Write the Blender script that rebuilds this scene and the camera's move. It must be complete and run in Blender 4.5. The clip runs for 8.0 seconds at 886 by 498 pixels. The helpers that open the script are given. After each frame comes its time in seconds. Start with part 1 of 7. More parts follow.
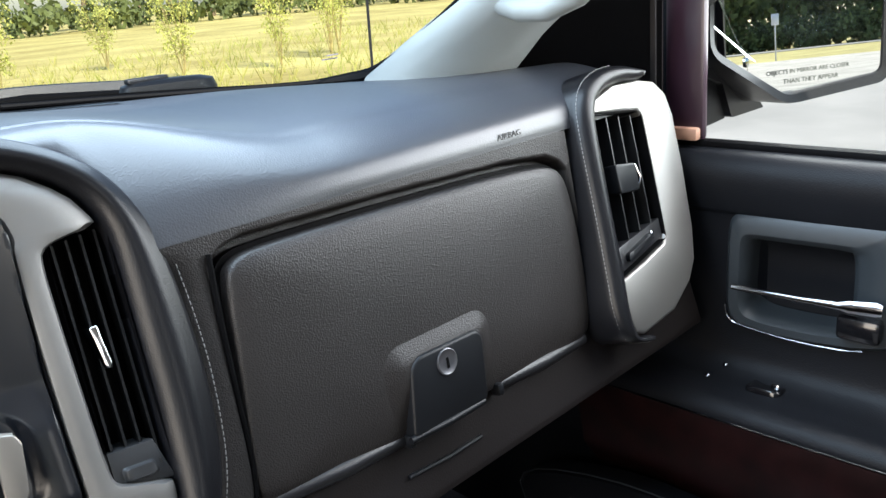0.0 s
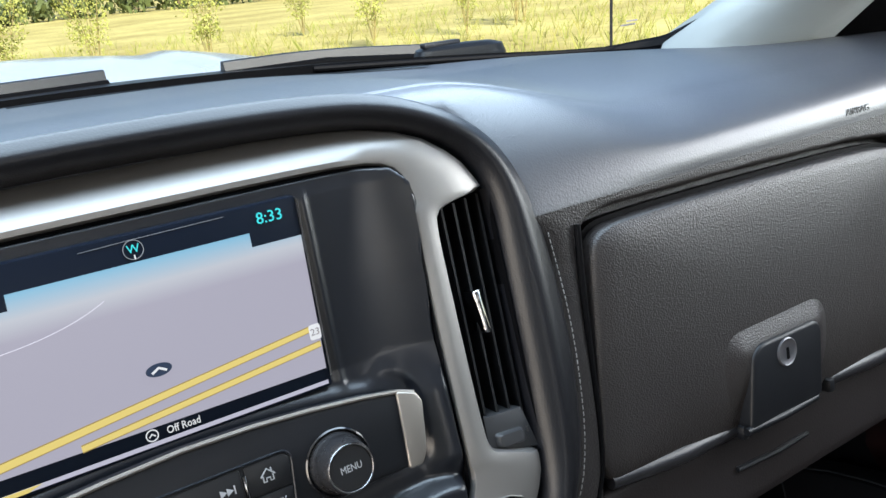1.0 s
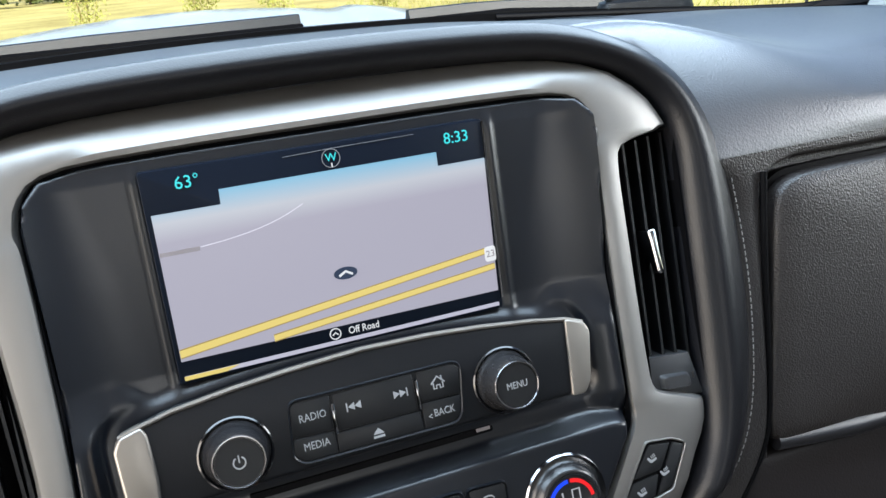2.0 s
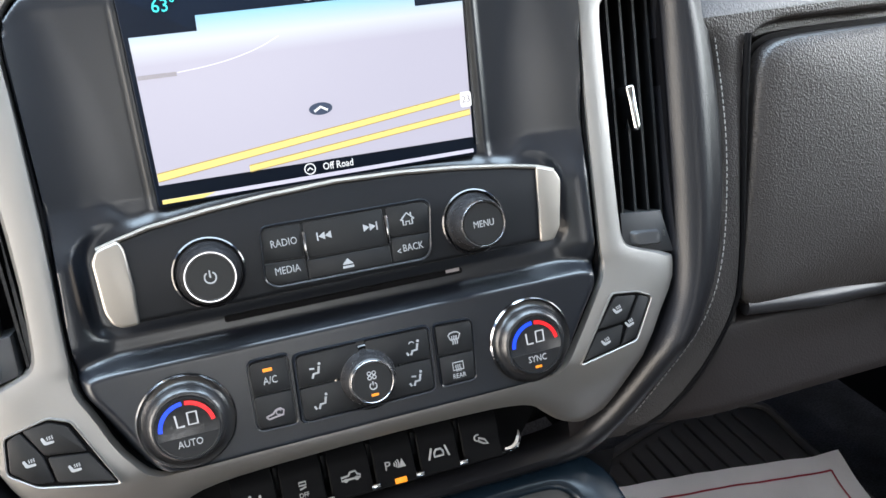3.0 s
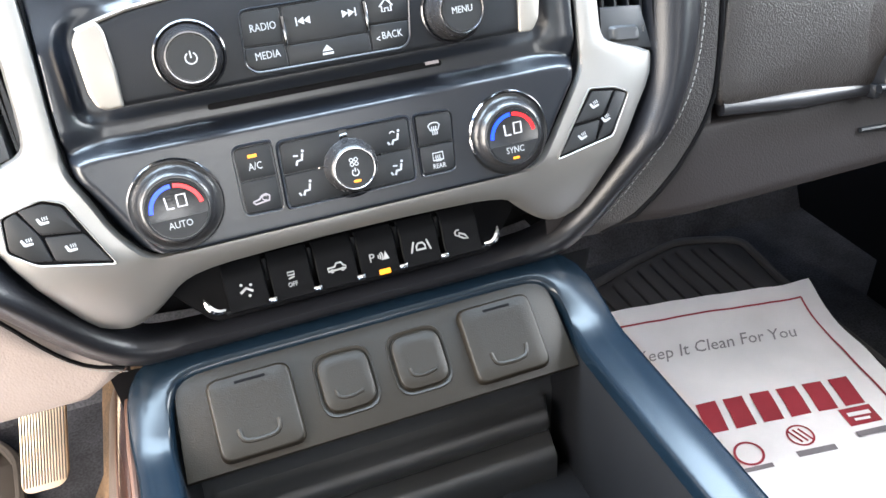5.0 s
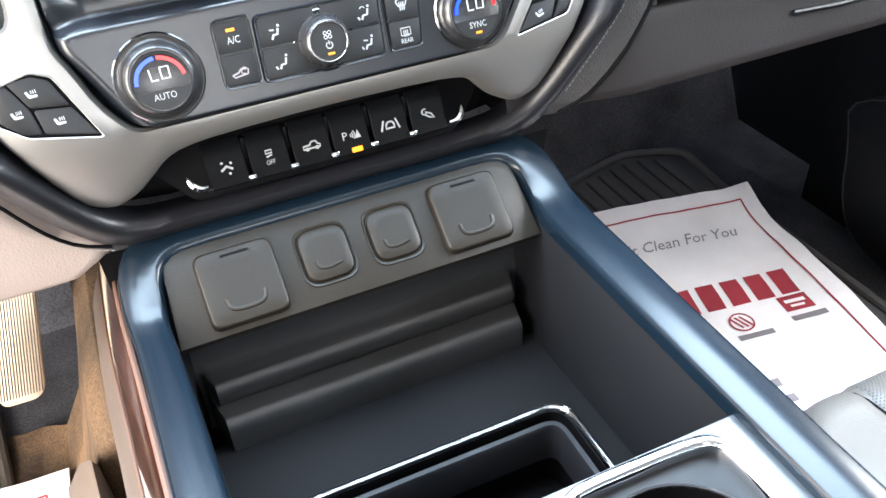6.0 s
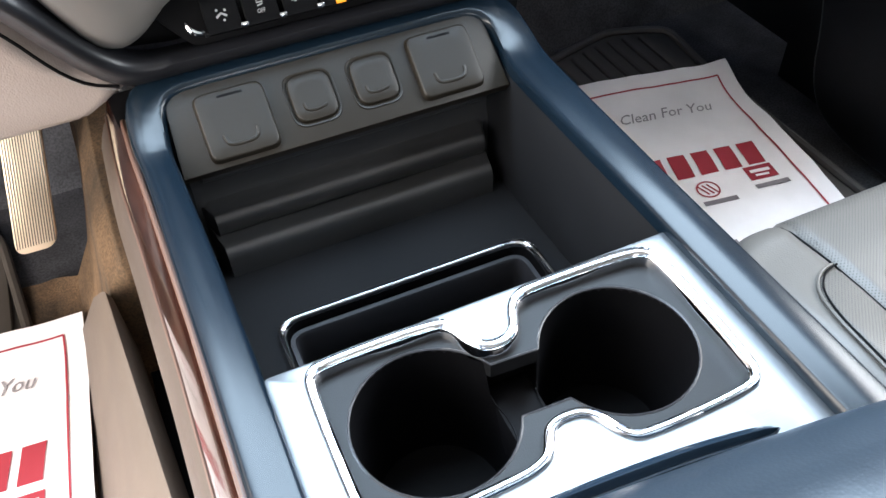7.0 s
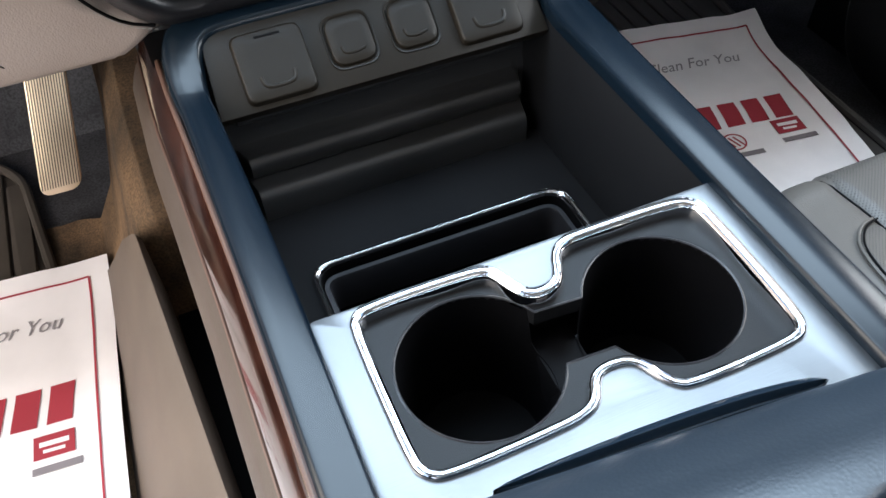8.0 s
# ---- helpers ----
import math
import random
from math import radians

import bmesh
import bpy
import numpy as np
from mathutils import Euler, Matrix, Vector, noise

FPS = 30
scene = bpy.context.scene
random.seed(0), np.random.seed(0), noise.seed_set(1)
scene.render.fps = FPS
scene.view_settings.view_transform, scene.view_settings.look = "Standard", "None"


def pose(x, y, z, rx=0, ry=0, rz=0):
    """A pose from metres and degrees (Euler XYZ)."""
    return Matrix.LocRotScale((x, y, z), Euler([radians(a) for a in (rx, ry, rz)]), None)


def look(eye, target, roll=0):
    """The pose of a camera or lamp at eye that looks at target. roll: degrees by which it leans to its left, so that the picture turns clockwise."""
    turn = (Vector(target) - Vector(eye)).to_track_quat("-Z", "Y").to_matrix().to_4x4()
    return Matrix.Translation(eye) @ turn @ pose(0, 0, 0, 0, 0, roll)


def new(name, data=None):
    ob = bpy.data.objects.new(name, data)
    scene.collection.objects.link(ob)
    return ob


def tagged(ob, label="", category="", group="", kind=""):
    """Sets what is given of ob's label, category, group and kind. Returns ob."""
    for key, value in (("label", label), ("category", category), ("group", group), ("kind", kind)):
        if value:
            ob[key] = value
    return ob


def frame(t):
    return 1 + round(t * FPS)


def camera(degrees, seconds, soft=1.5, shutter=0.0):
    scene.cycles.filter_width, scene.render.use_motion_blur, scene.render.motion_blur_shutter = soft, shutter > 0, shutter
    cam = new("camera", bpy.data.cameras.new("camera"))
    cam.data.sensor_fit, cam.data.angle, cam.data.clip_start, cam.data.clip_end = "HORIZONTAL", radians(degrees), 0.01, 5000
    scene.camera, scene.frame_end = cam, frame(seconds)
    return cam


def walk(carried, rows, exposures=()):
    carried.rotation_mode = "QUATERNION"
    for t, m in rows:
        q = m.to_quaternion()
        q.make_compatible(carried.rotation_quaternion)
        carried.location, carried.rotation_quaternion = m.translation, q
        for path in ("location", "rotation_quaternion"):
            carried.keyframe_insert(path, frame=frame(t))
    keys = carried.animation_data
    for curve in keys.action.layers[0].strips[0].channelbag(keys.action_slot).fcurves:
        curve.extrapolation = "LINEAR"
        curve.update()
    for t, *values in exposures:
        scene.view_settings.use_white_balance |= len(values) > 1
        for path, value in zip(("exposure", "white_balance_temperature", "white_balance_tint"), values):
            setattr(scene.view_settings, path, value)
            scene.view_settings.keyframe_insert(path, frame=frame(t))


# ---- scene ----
cam = camera(56.7, 8.0)
PATH = [
    (0, (0.023, 0.12, 0.925), (1.343, 1.492, 0.31), -4.9),
    (0.5, (-0.013, 0.165, 0.933), (1.131, 1.678, 0.3), -5.5),
    (1, (-0.066, 0.218, 0.932), (0.922, 1.831, 0.283), -5.4),
    (1.2, (-0.086, 0.228, 0.937), (0.821, 1.883, 0.275), -5.4),
    (2.3, (-0.086, 0.199, 0.897), (0.515, 1.978, 0.209), -4.6),
    (2.5, (-0.083, 0.193, 0.888), (0.514, 1.959, 0.164), -4.2),
    (3, (-0.072, 0.174, 0.872), (0.48, 1.901, 0.028), -3.7),
    (3.5, (-0.069, 0.166, 0.856), (0.454, 1.848, -0.09), -3.6),
    (4, (-0.073, 0.159, 0.846), (0.44, 1.805, -0.169), -3.7),
    (4.2, (-0.077, 0.163, 0.841), (0.428, 1.806, -0.182), -4.1),
    (5.3, (-0.083, 0.129, 0.84), (0.438, 1.671, -0.321), -4.1),
    (5.5, (-0.089, 0.12, 0.834), (0.46, 1.644, -0.338), -3.8),
    (6, (-0.117, 0.096, 0.822), (0.477, 1.55, -0.416), -3.6),
    (6.5, (-0.133, 0.063, 0.829), (0.443, 1.439, -0.503), -3.6),
    (7, (-0.133, 0.019, 0.835), (0.391, 1.318, -0.593), -3.1),
    (7.5, (-0.136, -0.007, 0.849), (0.357, 1.247, -0.628), -3.0),
    (8, (-0.154, 0.028, 0.833), (0.319, 1.251, -0.676), -2.7),
]
walk(cam, [(t, look(eye, target, roll)) for t, eye, target, roll in PATH], exposures=[(0.0, 0.60), (0.5, 0.60), (1.0, 0.60), (2.5, 0.80), (3.0, 1.32), (3.5, 1.65), (4.0, 1.98), (5.5, 2.5), (6.5, 2.25), (7.5, 1.05), (8.0, 0.85)])

# ---- world, sun, exposure ----
SUN_AZ, SUN_EL = 192.0, 42.0          # degrees; azimuth 0 is straight ahead, clockwise
world = bpy.data.worlds.new("sky")
scene.world = world
world.use_nodes = True
wn = world.node_tree.nodes
sky = wn.new("ShaderNodeTexSky")
sky.sky_type, sky.sun_disc = "NISHITA", False
sky.sun_elevation, sky.sun_rotation = radians(SUN_EL), radians(SUN_AZ)
sky.air_density, sky.dust_density = 1.0, 1.5
wn["Background"].inputs["Strength"].default_value = 0.15
world.node_tree.links.new(sky.outputs[0], wn["Background"].inputs["Color"])
sun_data = bpy.data.lights.new("sun", "SUN")
sun_data.energy, sun_data.angle, sun_data.color = 5.0, radians(0.6), (1.0, 0.93, 0.82)
sun = new("sun", sun_data)
sd = Vector((math.sin(radians(SUN_AZ)) * math.cos(radians(SUN_EL)), math.cos(radians(SUN_AZ)) * math.cos(radians(SUN_EL)), math.sin(radians(SUN_EL))))
sun.matrix_world = look(sd * 30, (0, 0, 0))


def window_light(name, at, target, w, h, watts, colour):
    """Area lamp added in an opening to stand in for the sky light that enters."""
    d = bpy.data.lights.new(name, "AREA")
    d.shape, d.size, d.size_y, d.energy, d.color = "RECTANGLE", w, h, watts, colour
    ob = new(name, d)
    ob.matrix_world = look(at, target)
    return ob


window_light("windscreen_sky_light", (0.0, 0.66, 1.17), (0.0, 0.40, 0.40), 1.3, 0.55, 17.0, (0.66, 0.82, 1.0))
# doorway is out of view; lamp added to lighten driver side and console
window_light("driver_door_light", (-0.87, 0.28, 0.70), (0.1, 0.36, 0.45), 0.68, 0.80, 8.5, (1.0, 0.89, 0.78))
window_light("passenger_window_light", (0.90, 0.28, 0.93), (0.14, 0.29, 0.20), 0.56, 0.36, 5.2, (0.95, 0.97, 1.0))
# rear window is out of view; lamp added to lighten the dash face
window_light("rear_window_light", (0.15, -1.64, 0.98), (0.3, 0.5, 0.75), 0.95, 0.36, 2.4, (1.0, 0.97, 0.95))

# ---- materials ----
MATS = {}


def material(name, base, rough=0.5, metal=0.0, vary=0.12, vscale=6.0, grain=0.0, gscale=600.0, gkind="noise", emit=0.0, coat=0.0, base2=None, speck=0.0, spec=0.5, uneven_gloss=0.07):
    """A surface with blotches (vary), fine grain in relief (grain, cells per metre gscale) and uneven gloss."""
    m = bpy.data.materials.new(name)
    m.use_nodes = True
    nt = m.node_tree
    n, l = nt.nodes, nt.links
    bs = n["Principled BSDF"]
    bs.inputs["Roughness"].default_value = rough
    bs.inputs["Metallic"].default_value = metal
    bs.inputs["Coat Weight"].default_value = coat
    bs.inputs["Specular IOR Level"].default_value = spec
    bs.inputs["Coat Roughness"].default_value = 0.12
    co = n.new("ShaderNodeTexCoord")
    big = n.new("ShaderNodeTexNoise")
    big.inputs["Scale"].default_value, big.inputs["Detail"].default_value = vscale, 6.0
    l.new(co.outputs["Object"], big.inputs["Vector"])
    mix = n.new("ShaderNodeMix")
    mix.data_type = "RGBA"
    a, b = base, base2 or tuple(min(1.0, c * (1 + 2.2 * vary)) for c in base)
    mix.inputs[6].default_value = (*[c * (1 - vary) for c in a], 1)
    mix.inputs[7].default_value = (*b, 1)
    ramp = n.new("ShaderNodeMapRange")
    ramp.inputs[1].default_value, ramp.inputs[2].default_value = 0.32, 0.72
    l.new(big.outputs["Fac"], ramp.inputs[0])
    l.new(ramp.outputs[0], mix.inputs[0])
    colour = mix.outputs[2]
    fine = n.new("ShaderNodeTexNoise")
    fine.inputs["Scale"].default_value, fine.inputs["Detail"].default_value = gscale * 0.35, 4.0
    l.new(co.outputs["Object"], fine.inputs["Vector"])
    if speck:
        sp = n.new("ShaderNodeMix")
        sp.data_type, sp.blend_type = "RGBA", "MULTIPLY"
        sp.inputs[0].default_value = speck
        l.new(colour, sp.inputs[6])
        cr = n.new("ShaderNodeValToRGB")
        cr.color_ramp.elements[0].position, cr.color_ramp.elements[1].position = 0.35, 0.62
        cr.color_ramp.elements[0].color, cr.color_ramp.elements[1].color = (0.25, 0.25, 0.25, 1), (1.5, 1.5, 1.5, 1)
        l.new(fine.outputs["Fac"], cr.inputs[0])
        l.new(cr.outputs[0], sp.inputs[7])
        colour = sp.outputs[2]
    l.new(colour, bs.inputs["Base Color"])
    rr = n.new("ShaderNodeMapRange")
    rr.inputs[3].default_value, rr.inputs[4].default_value = max(0.0, rough - uneven_gloss), min(1.0, rough + uneven_gloss) if rough else 0.0
    mixr = n.new("ShaderNodeMath")
    mixr.operation = "ADD"
    l.new(fine.outputs["Fac"], mixr.inputs[0])
    l.new(big.outputs["Fac"], mixr.inputs[1])
    half = n.new("ShaderNodeMath")
    half.operation, half.inputs[1].default_value = "MULTIPLY", 0.5
    l.new(mixr.outputs[0], half.inputs[0])
    l.new(half.outputs[0], rr.inputs[0])
    l.new(rr.outputs[0], bs.inputs["Roughness"])
    if grain:
        bump = n.new("ShaderNodeBump")
        bump.inputs["Strength"].default_value, bump.inputs["Distance"].default_value = grain, 0.0006
        if gkind == "leather":
            v = n.new("ShaderNodeTexVoronoi")
            v.feature = "SMOOTH_F1"
            v.inputs["Scale"].default_value = gscale
            v.inputs["Smoothness"].default_value = 0.5
            warp = n.new("ShaderNodeMixRGB")
            warp.blend_type, warp.inputs[0].default_value = "ADD", 0.0009
            l.new(co.outputs["Object"], warp.inputs[1])
            l.new(fine.outputs["Color"], warp.inputs[2])
            l.new(warp.outputs[0], v.inputs["Vector"])
            l.new(v.outputs["Distance"], bump.inputs["Height"])
        elif gkind == "brushed":
            mp = n.new("ShaderNodeMapping")
            mp.inputs["Scale"].default_value = (0.03, 1.0, 1.0)
            l.new(co.outputs["Object"], mp.inputs[0])
            b2 = n.new("ShaderNodeTexNoise")
            b2.inputs["Scale"].default_value = gscale
            l.new(mp.outputs[0], b2.inputs["Vector"])
            l.new(b2.outputs["Fac"], bump.inputs["Height"])
        elif gkind == "dots":
            v = n.new("ShaderNodeTexVoronoi")
            v.inputs["Scale"].default_value, v.inputs["Randomness"].default_value = gscale, 0.0
            mp = n.new("ShaderNodeMapping")
            mp.inputs["Scale"].default_value = (1.0, 1.0, 0.0)
            mp.inputs["Rotation"].default_value = (0.0, 0.0, 0.785)
            l.new(co.outputs["Object"], mp.inputs[0])
            l.new(mp.outputs[0], v.inputs["Vector"])
            st = n.new("ShaderNodeMapRange")
            st.inputs[1].default_value, st.inputs[2].default_value = 0.18, 0.3
            l.new(v.outputs["Distance"], st.inputs[0])
            l.new(st.outputs[0], bump.inputs["Height"])
            hole = n.new("ShaderNodeMix")
            hole.data_type, hole.blend_type = "RGBA", "MULTIPLY"
            hole.inputs[0].default_value = 0.75
            l.new(colour, hole.inputs[6])
            l.new(st.outputs[0], hole.inputs[7])
            l.new(hole.outputs[2], bs.inputs["Base Color"])
        else:
            b2 = n.new("ShaderNodeTexNoise")
            b2.inputs["Scale"].default_value, b2.inputs["Detail"].default_value = gscale, 3.0
            l.new(co.outputs["Object"], b2.inputs["Vector"])
            l.new(b2.outputs["Fac"], bump.inputs["Height"])
        l.new(bump.outputs[0], bs.inputs["Normal"])
    if emit:
        mix.inputs[6].default_value = (*[c * 0.15 for c in base], 1)
        mix.inputs[7].default_value = (*[c * 0.15 for c in base], 1)
        bs.inputs["Emission Color"].default_value = (*base, 1)
        bs.inputs["Emission Strength"].default_value = emit
    MATS[name] = m
    return m


DASHTOP = material("dash_top", (0.027, 0.0295, 0.036), 0.37, spec=0.85, vary=0.1, grain=0.2, gscale=720, gkind="leather")
FAINT = material("pale_grey_ink", (0.27, 0.25, 0.26), 0.7, vary=0.1)
GLOVE = material("glove_leather", (0.0215, 0.0192, 0.0186), 0.42, spec=0.42, vary=0.12, grain=0.6, gscale=840, gkind="leather")
# one plastic in two tones: LOWER as shaded, KNEE as lit from the left
LOWER = material("lower_trim", (0.0115, 0.0096, 0.0096), 0.55, spec=0.16, vary=0.1, grain=0.2, gscale=700, gkind="leather")
KNEE = material("knee_panel", (0.21, 0.172, 0.152), 0.5, vary=0.08, grain=0.3, gscale=700, gkind="leather")
SOFT = material("soft_rim", (0.0075, 0.0078, 0.0095), 0.34, spec=0.32, vary=0.1, grain=0.14, gscale=900, gkind="leather")
BLACK = material("black_plastic", (0.012, 0.012, 0.014), 0.38, vary=0.1, grain=0.12, gscale=1500)
HOUSE = material("stack_housing", (0.0050, 0.0064, 0.0095), 0.30, uneven_gloss=0.03, spec=0.6, vary=0.12, grain=0.10, gscale=1600)
PANEL = material("control_panel_grey", (0.0062, 0.0070, 0.0087), 0.40, spec=0.26, vary=0.1, grain=0.15, gscale=1600)
KEY = material("key_black", (0.0055, 0.006, 0.007), 0.42, spec=0.4, vary=0.1, grain=0.15, gscale=1800)
SWITCH = material("switch_black", (0.0030, 0.0032, 0.0038), 0.5, spec=0.06, vary=0.1, grain=0.1, gscale=1800)
PIANO = material("gloss_black", (0.006, 0.006, 0.007), 0.12, vary=0.1, coat=0.5)
VENTPLATE = material("vent_plate_grey", (0.028, 0.029, 0.031), 0.42, vary=0.1, grain=0.1, gscale=1500)
# blue in the latch and armrest colours stands in for sky reflection
LATCH = material("latch_gloss", (0.006, 0.014, 0.024), 0.24, vary=0.1, spec=0.8, coat=0.5)
ARMPAD = material("armrest_pad", (0.014, 0.021, 0.029), 0.36, vary=0.1, grain=0.12, gscale=520, gkind="leather", spec=0.6)
BRONZE = material("bronze_line", (0.09, 0.05, 0.036), 0.4, vary=0.1)
# for black parts; in wells and gaps it puts shade into the colour
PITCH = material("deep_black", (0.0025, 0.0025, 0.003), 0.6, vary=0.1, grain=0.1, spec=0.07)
SILVER = material("satin_silver", (0.290, 0.280, 0.268), 0.44, metal=0.85, vary=0.04, vscale=3, grain=0.05, gscale=2500)
BRUSH = material("brushed_aluminium", (0.140, 0.144, 0.149), 0.36, metal=0.9, vary=0.05, grain=0.12, gscale=1800, gkind="brushed")
CHROME = material("chrome", (0.74, 0.74, 0.75), 0.10, metal=1.0, vary=0.03)
DARKCHROME = material("dark_chrome", (0.31, 0.31, 0.32), 0.12, metal=1.0, vary=0.05)
SATIN = material("satin_end_cap", (0.33, 0.305, 0.275), 0.42, metal=0.9, vary=0.05, grain=0.05, gscale=2000)
RUBBER = material("knob_rubber", (0.014, 0.014, 0.015), 0.26, spec=0.6, vary=0.15, grain=0.2, gscale=900)
WHITE = material("legend_white", (0.27, 0.28, 0.29), 0.5, vary=0.04)
STITCH = material("grey_thread", (0.24, 0.235, 0.23), 0.8, vary=0.15)
# console plastic copies: lit tone for the bin front, shaded for wall and floor
BINFRONT = material("bin_front_lit", (0.0275, 0.0285, 0.0300), 0.34, spec=0.75, vary=0.12, grain=0.2, gscale=1300)
BINWALL = material("bin_wall_shade", (0.0070, 0.0076, 0.0088), 0.5, spec=0.22, vary=0.12, grain=0.22, gscale=1300)
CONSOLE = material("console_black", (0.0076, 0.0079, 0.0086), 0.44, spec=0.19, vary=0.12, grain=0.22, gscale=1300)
BINFLOOR = material("bin_floor_shade", (0.006, 0.006, 0.0065), 0.70, spec=0.10, vary=0.15, grain=0.2, gscale=900)
# blackish rail; the blue in its colour stands in for sky reflection
RAIL = material("console_rail", (0.0028, 0.0068, 0.0115), 0.25, spec=0.34, vary=0.12, uneven_gloss=0.015)
PORT = material("port_panel_grey", (0.0105, 0.0086, 0.0062), 0.40, spec=0.24, vary=0.12, grain=0.25, gscale=1300)
WOOD = material("burl_trim", (0.030, 0.010, 0.007), 0.08, vary=0.5, vscale=40, coat=0.8, base2=(0.040, 0.015, 0.010))
SEAT = material("grey_leather", (0.084, 0.076, 0.067), 0.45, vary=0.1, grain=0.22, gscale=800, gkind="leather")
PERF = material("perforated_leather", (0.086, 0.078, 0.069), 0.45, vary=0.08, grain=0.6, gscale=480, gkind="dots")
PAPER = material("paper", (0.80, 0.77, 0.77), 0.75, vary=0.05, vscale=10, grain=0.15, gscale=300)
RED = material("red_ink", (0.32, 0.028, 0.042), 0.7, vary=0.1)
LOCKMETAL = material("lock_metal", (0.13, 0.13, 0.14), 0.42, metal=0.8, vary=0.1)
INK = material("grey_ink", (0.20, 0.18, 0.19), 0.7, vary=0.1)
# mottled brown; the orange second tone stands in for sunlight on the carpet
CARPET = material("carpet", (0.105, 0.072, 0.045), 0.95, vary=0.6, vscale=12, grain=0.9, gscale=1100, speck=0.5, base2=(0.23, 0.137, 0.070))
CARPETDARK = material("dark_carpet", (0.052, 0.052, 0.057), 0.95, vary=0.3, vscale=14, grain=0.9, gscale=900, speck=0.5)
MATRUB = material("rubber_mat", (0.074, 0.069, 0.066), 0.55, vary=0.2, grain=0.3, gscale=700)
TAUPE = material("taupe_skirt", (0.056, 0.041, 0.032), 0.5, vary=0.15, grain=0.3, gscale=800)
TAN = material("tan_side_trim", (0.112, 0.086, 0.067), 0.7, vary=0.15, grain=0.4, gscale=800)
MATGREY = material("grey_rubber_mat", (0.085, 0.072, 0.060), 0.6, vary=0.25, grain=0.3, gscale=700)
PILLAR = material("pillar_trim", (0.24, 0.255, 0.245), 0.7, vary=0.06, grain=0.3, gscale=900)
HEADLINER = material("headliner", (0.50, 0.50, 0.49), 0.9, vary=0.05, grain=0.3, gscale=700)
DOORTRIM = material("door_trim", (0.0055, 0.0064, 0.0085), 0.45, spec=0.18, vary=0.1, grain=0.3, gscale=700, gkind="leather")
DOORPLATE = material("door_plate", (0.027, 0.033, 0.038), 0.42, vary=0.1, grain=0.15, gscale=900)
DOORWOOD = material("door_wood", (0.0085, 0.002, 0.002), 0.45, vary=0.4, vscale=30, spec=0.15)
PAINT = material("vehicle_paint", (0.62, 0.63, 0.66), 0.25, metal=0.3, vary=0.04, coat=0.7)
PLUM = material("dark_plum_post", (0.030, 0.014, 0.024), 0.3, vary=0.15)
# warm tint of the metal stands in for sunlight on the pedal
PEDAL = material("pedal_metal", (0.62, 0.50, 0.37), 0.36, metal=0.75, vary=0.1)
GRASS = material("dry_grass", (0.50, 0.42, 0.13), 0.95, vary=0.3, vscale=0.25, grain=0.5, gscale=8, base2=(0.60, 0.54, 0.20), speck=0.2)
STRAW = material("grass_blades", (0.46, 0.42, 0.12), 0.9, vary=0.3, vscale=0.8, base2=(0.30, 0.36, 0.08))
ASPHALT = material("pale_concrete", (0.42, 0.40, 0.38), 0.9, vary=0.15, vscale=0.7, grain=0.4, gscale=30)
LEAF = material("tree_leaves", (0.085, 0.12, 0.035), 0.7, vary=0.4, vscale=0.5, base2=(0.16, 0.20, 0.06))
LEAFLIGHT = material("shrub_leaves", (0.34, 0.36, 0.09), 0.7, vary=0.3, vscale=1.0)
STEM = material("pale_stems", (0.30, 0.25, 0.10), 0.9, vary=0.3)
BARK = material("bark", (0.16, 0.12, 0.07), 0.9, vary=0.3, grain=0.8, gscale=30)
AMBER = material("amber_lamp", (1.0, 0.32, 0.015), 0.4, emit=0.5)
CYAN = material("screen_cyan", (0.05, 0.75, 0.80), 0.4, vary=0.0, emit=0.6)
SCRBLACK = material("screen_black", (0.006, 0.009, 0.016), 0.3, vary=0.0, spec=0.1)
SCRMAP = material("screen_map", (0.50, 0.49, 0.60), 0.3, vary=0.0, emit=0.57)
SCRROAD = material("screen_road", (0.80, 0.64, 0.20), 0.3, vary=0.0, emit=0.52)
SCREDGE = material("screen_road_edge", (0.35, 0.25, 0.08), 0.3, vary=0.0, emit=0.57)
SCRWHITE = material("screen_white", (0.85, 0.87, 0.90), 0.3, vary=0.0, emit=0.5)
DIGIT = material("dial_digits", (0.70, 0.72, 0.76), 0.3, vary=0.0, emit=0.32)
SCRLINE = material("screen_side_road", (0.60, 0.59, 0.69), 0.3, vary=0.0, emit=0.68)
SCRDIM = material("screen_dim_line", (0.42, 0.46, 0.52), 0.3, vary=0.0, emit=0.35)
SCRNAVY = material("screen_navy", (0.02, 0.035, 0.07), 0.3, vary=0.0, emit=0.72)
BLUE = material("blue_arc", (0.008, 0.055, 0.95), 0.3, vary=0.0, emit=0.75)
REDARC = material("red_arc", (0.85, 0.015, 0.02), 0.3, vary=0.0, emit=0.65)


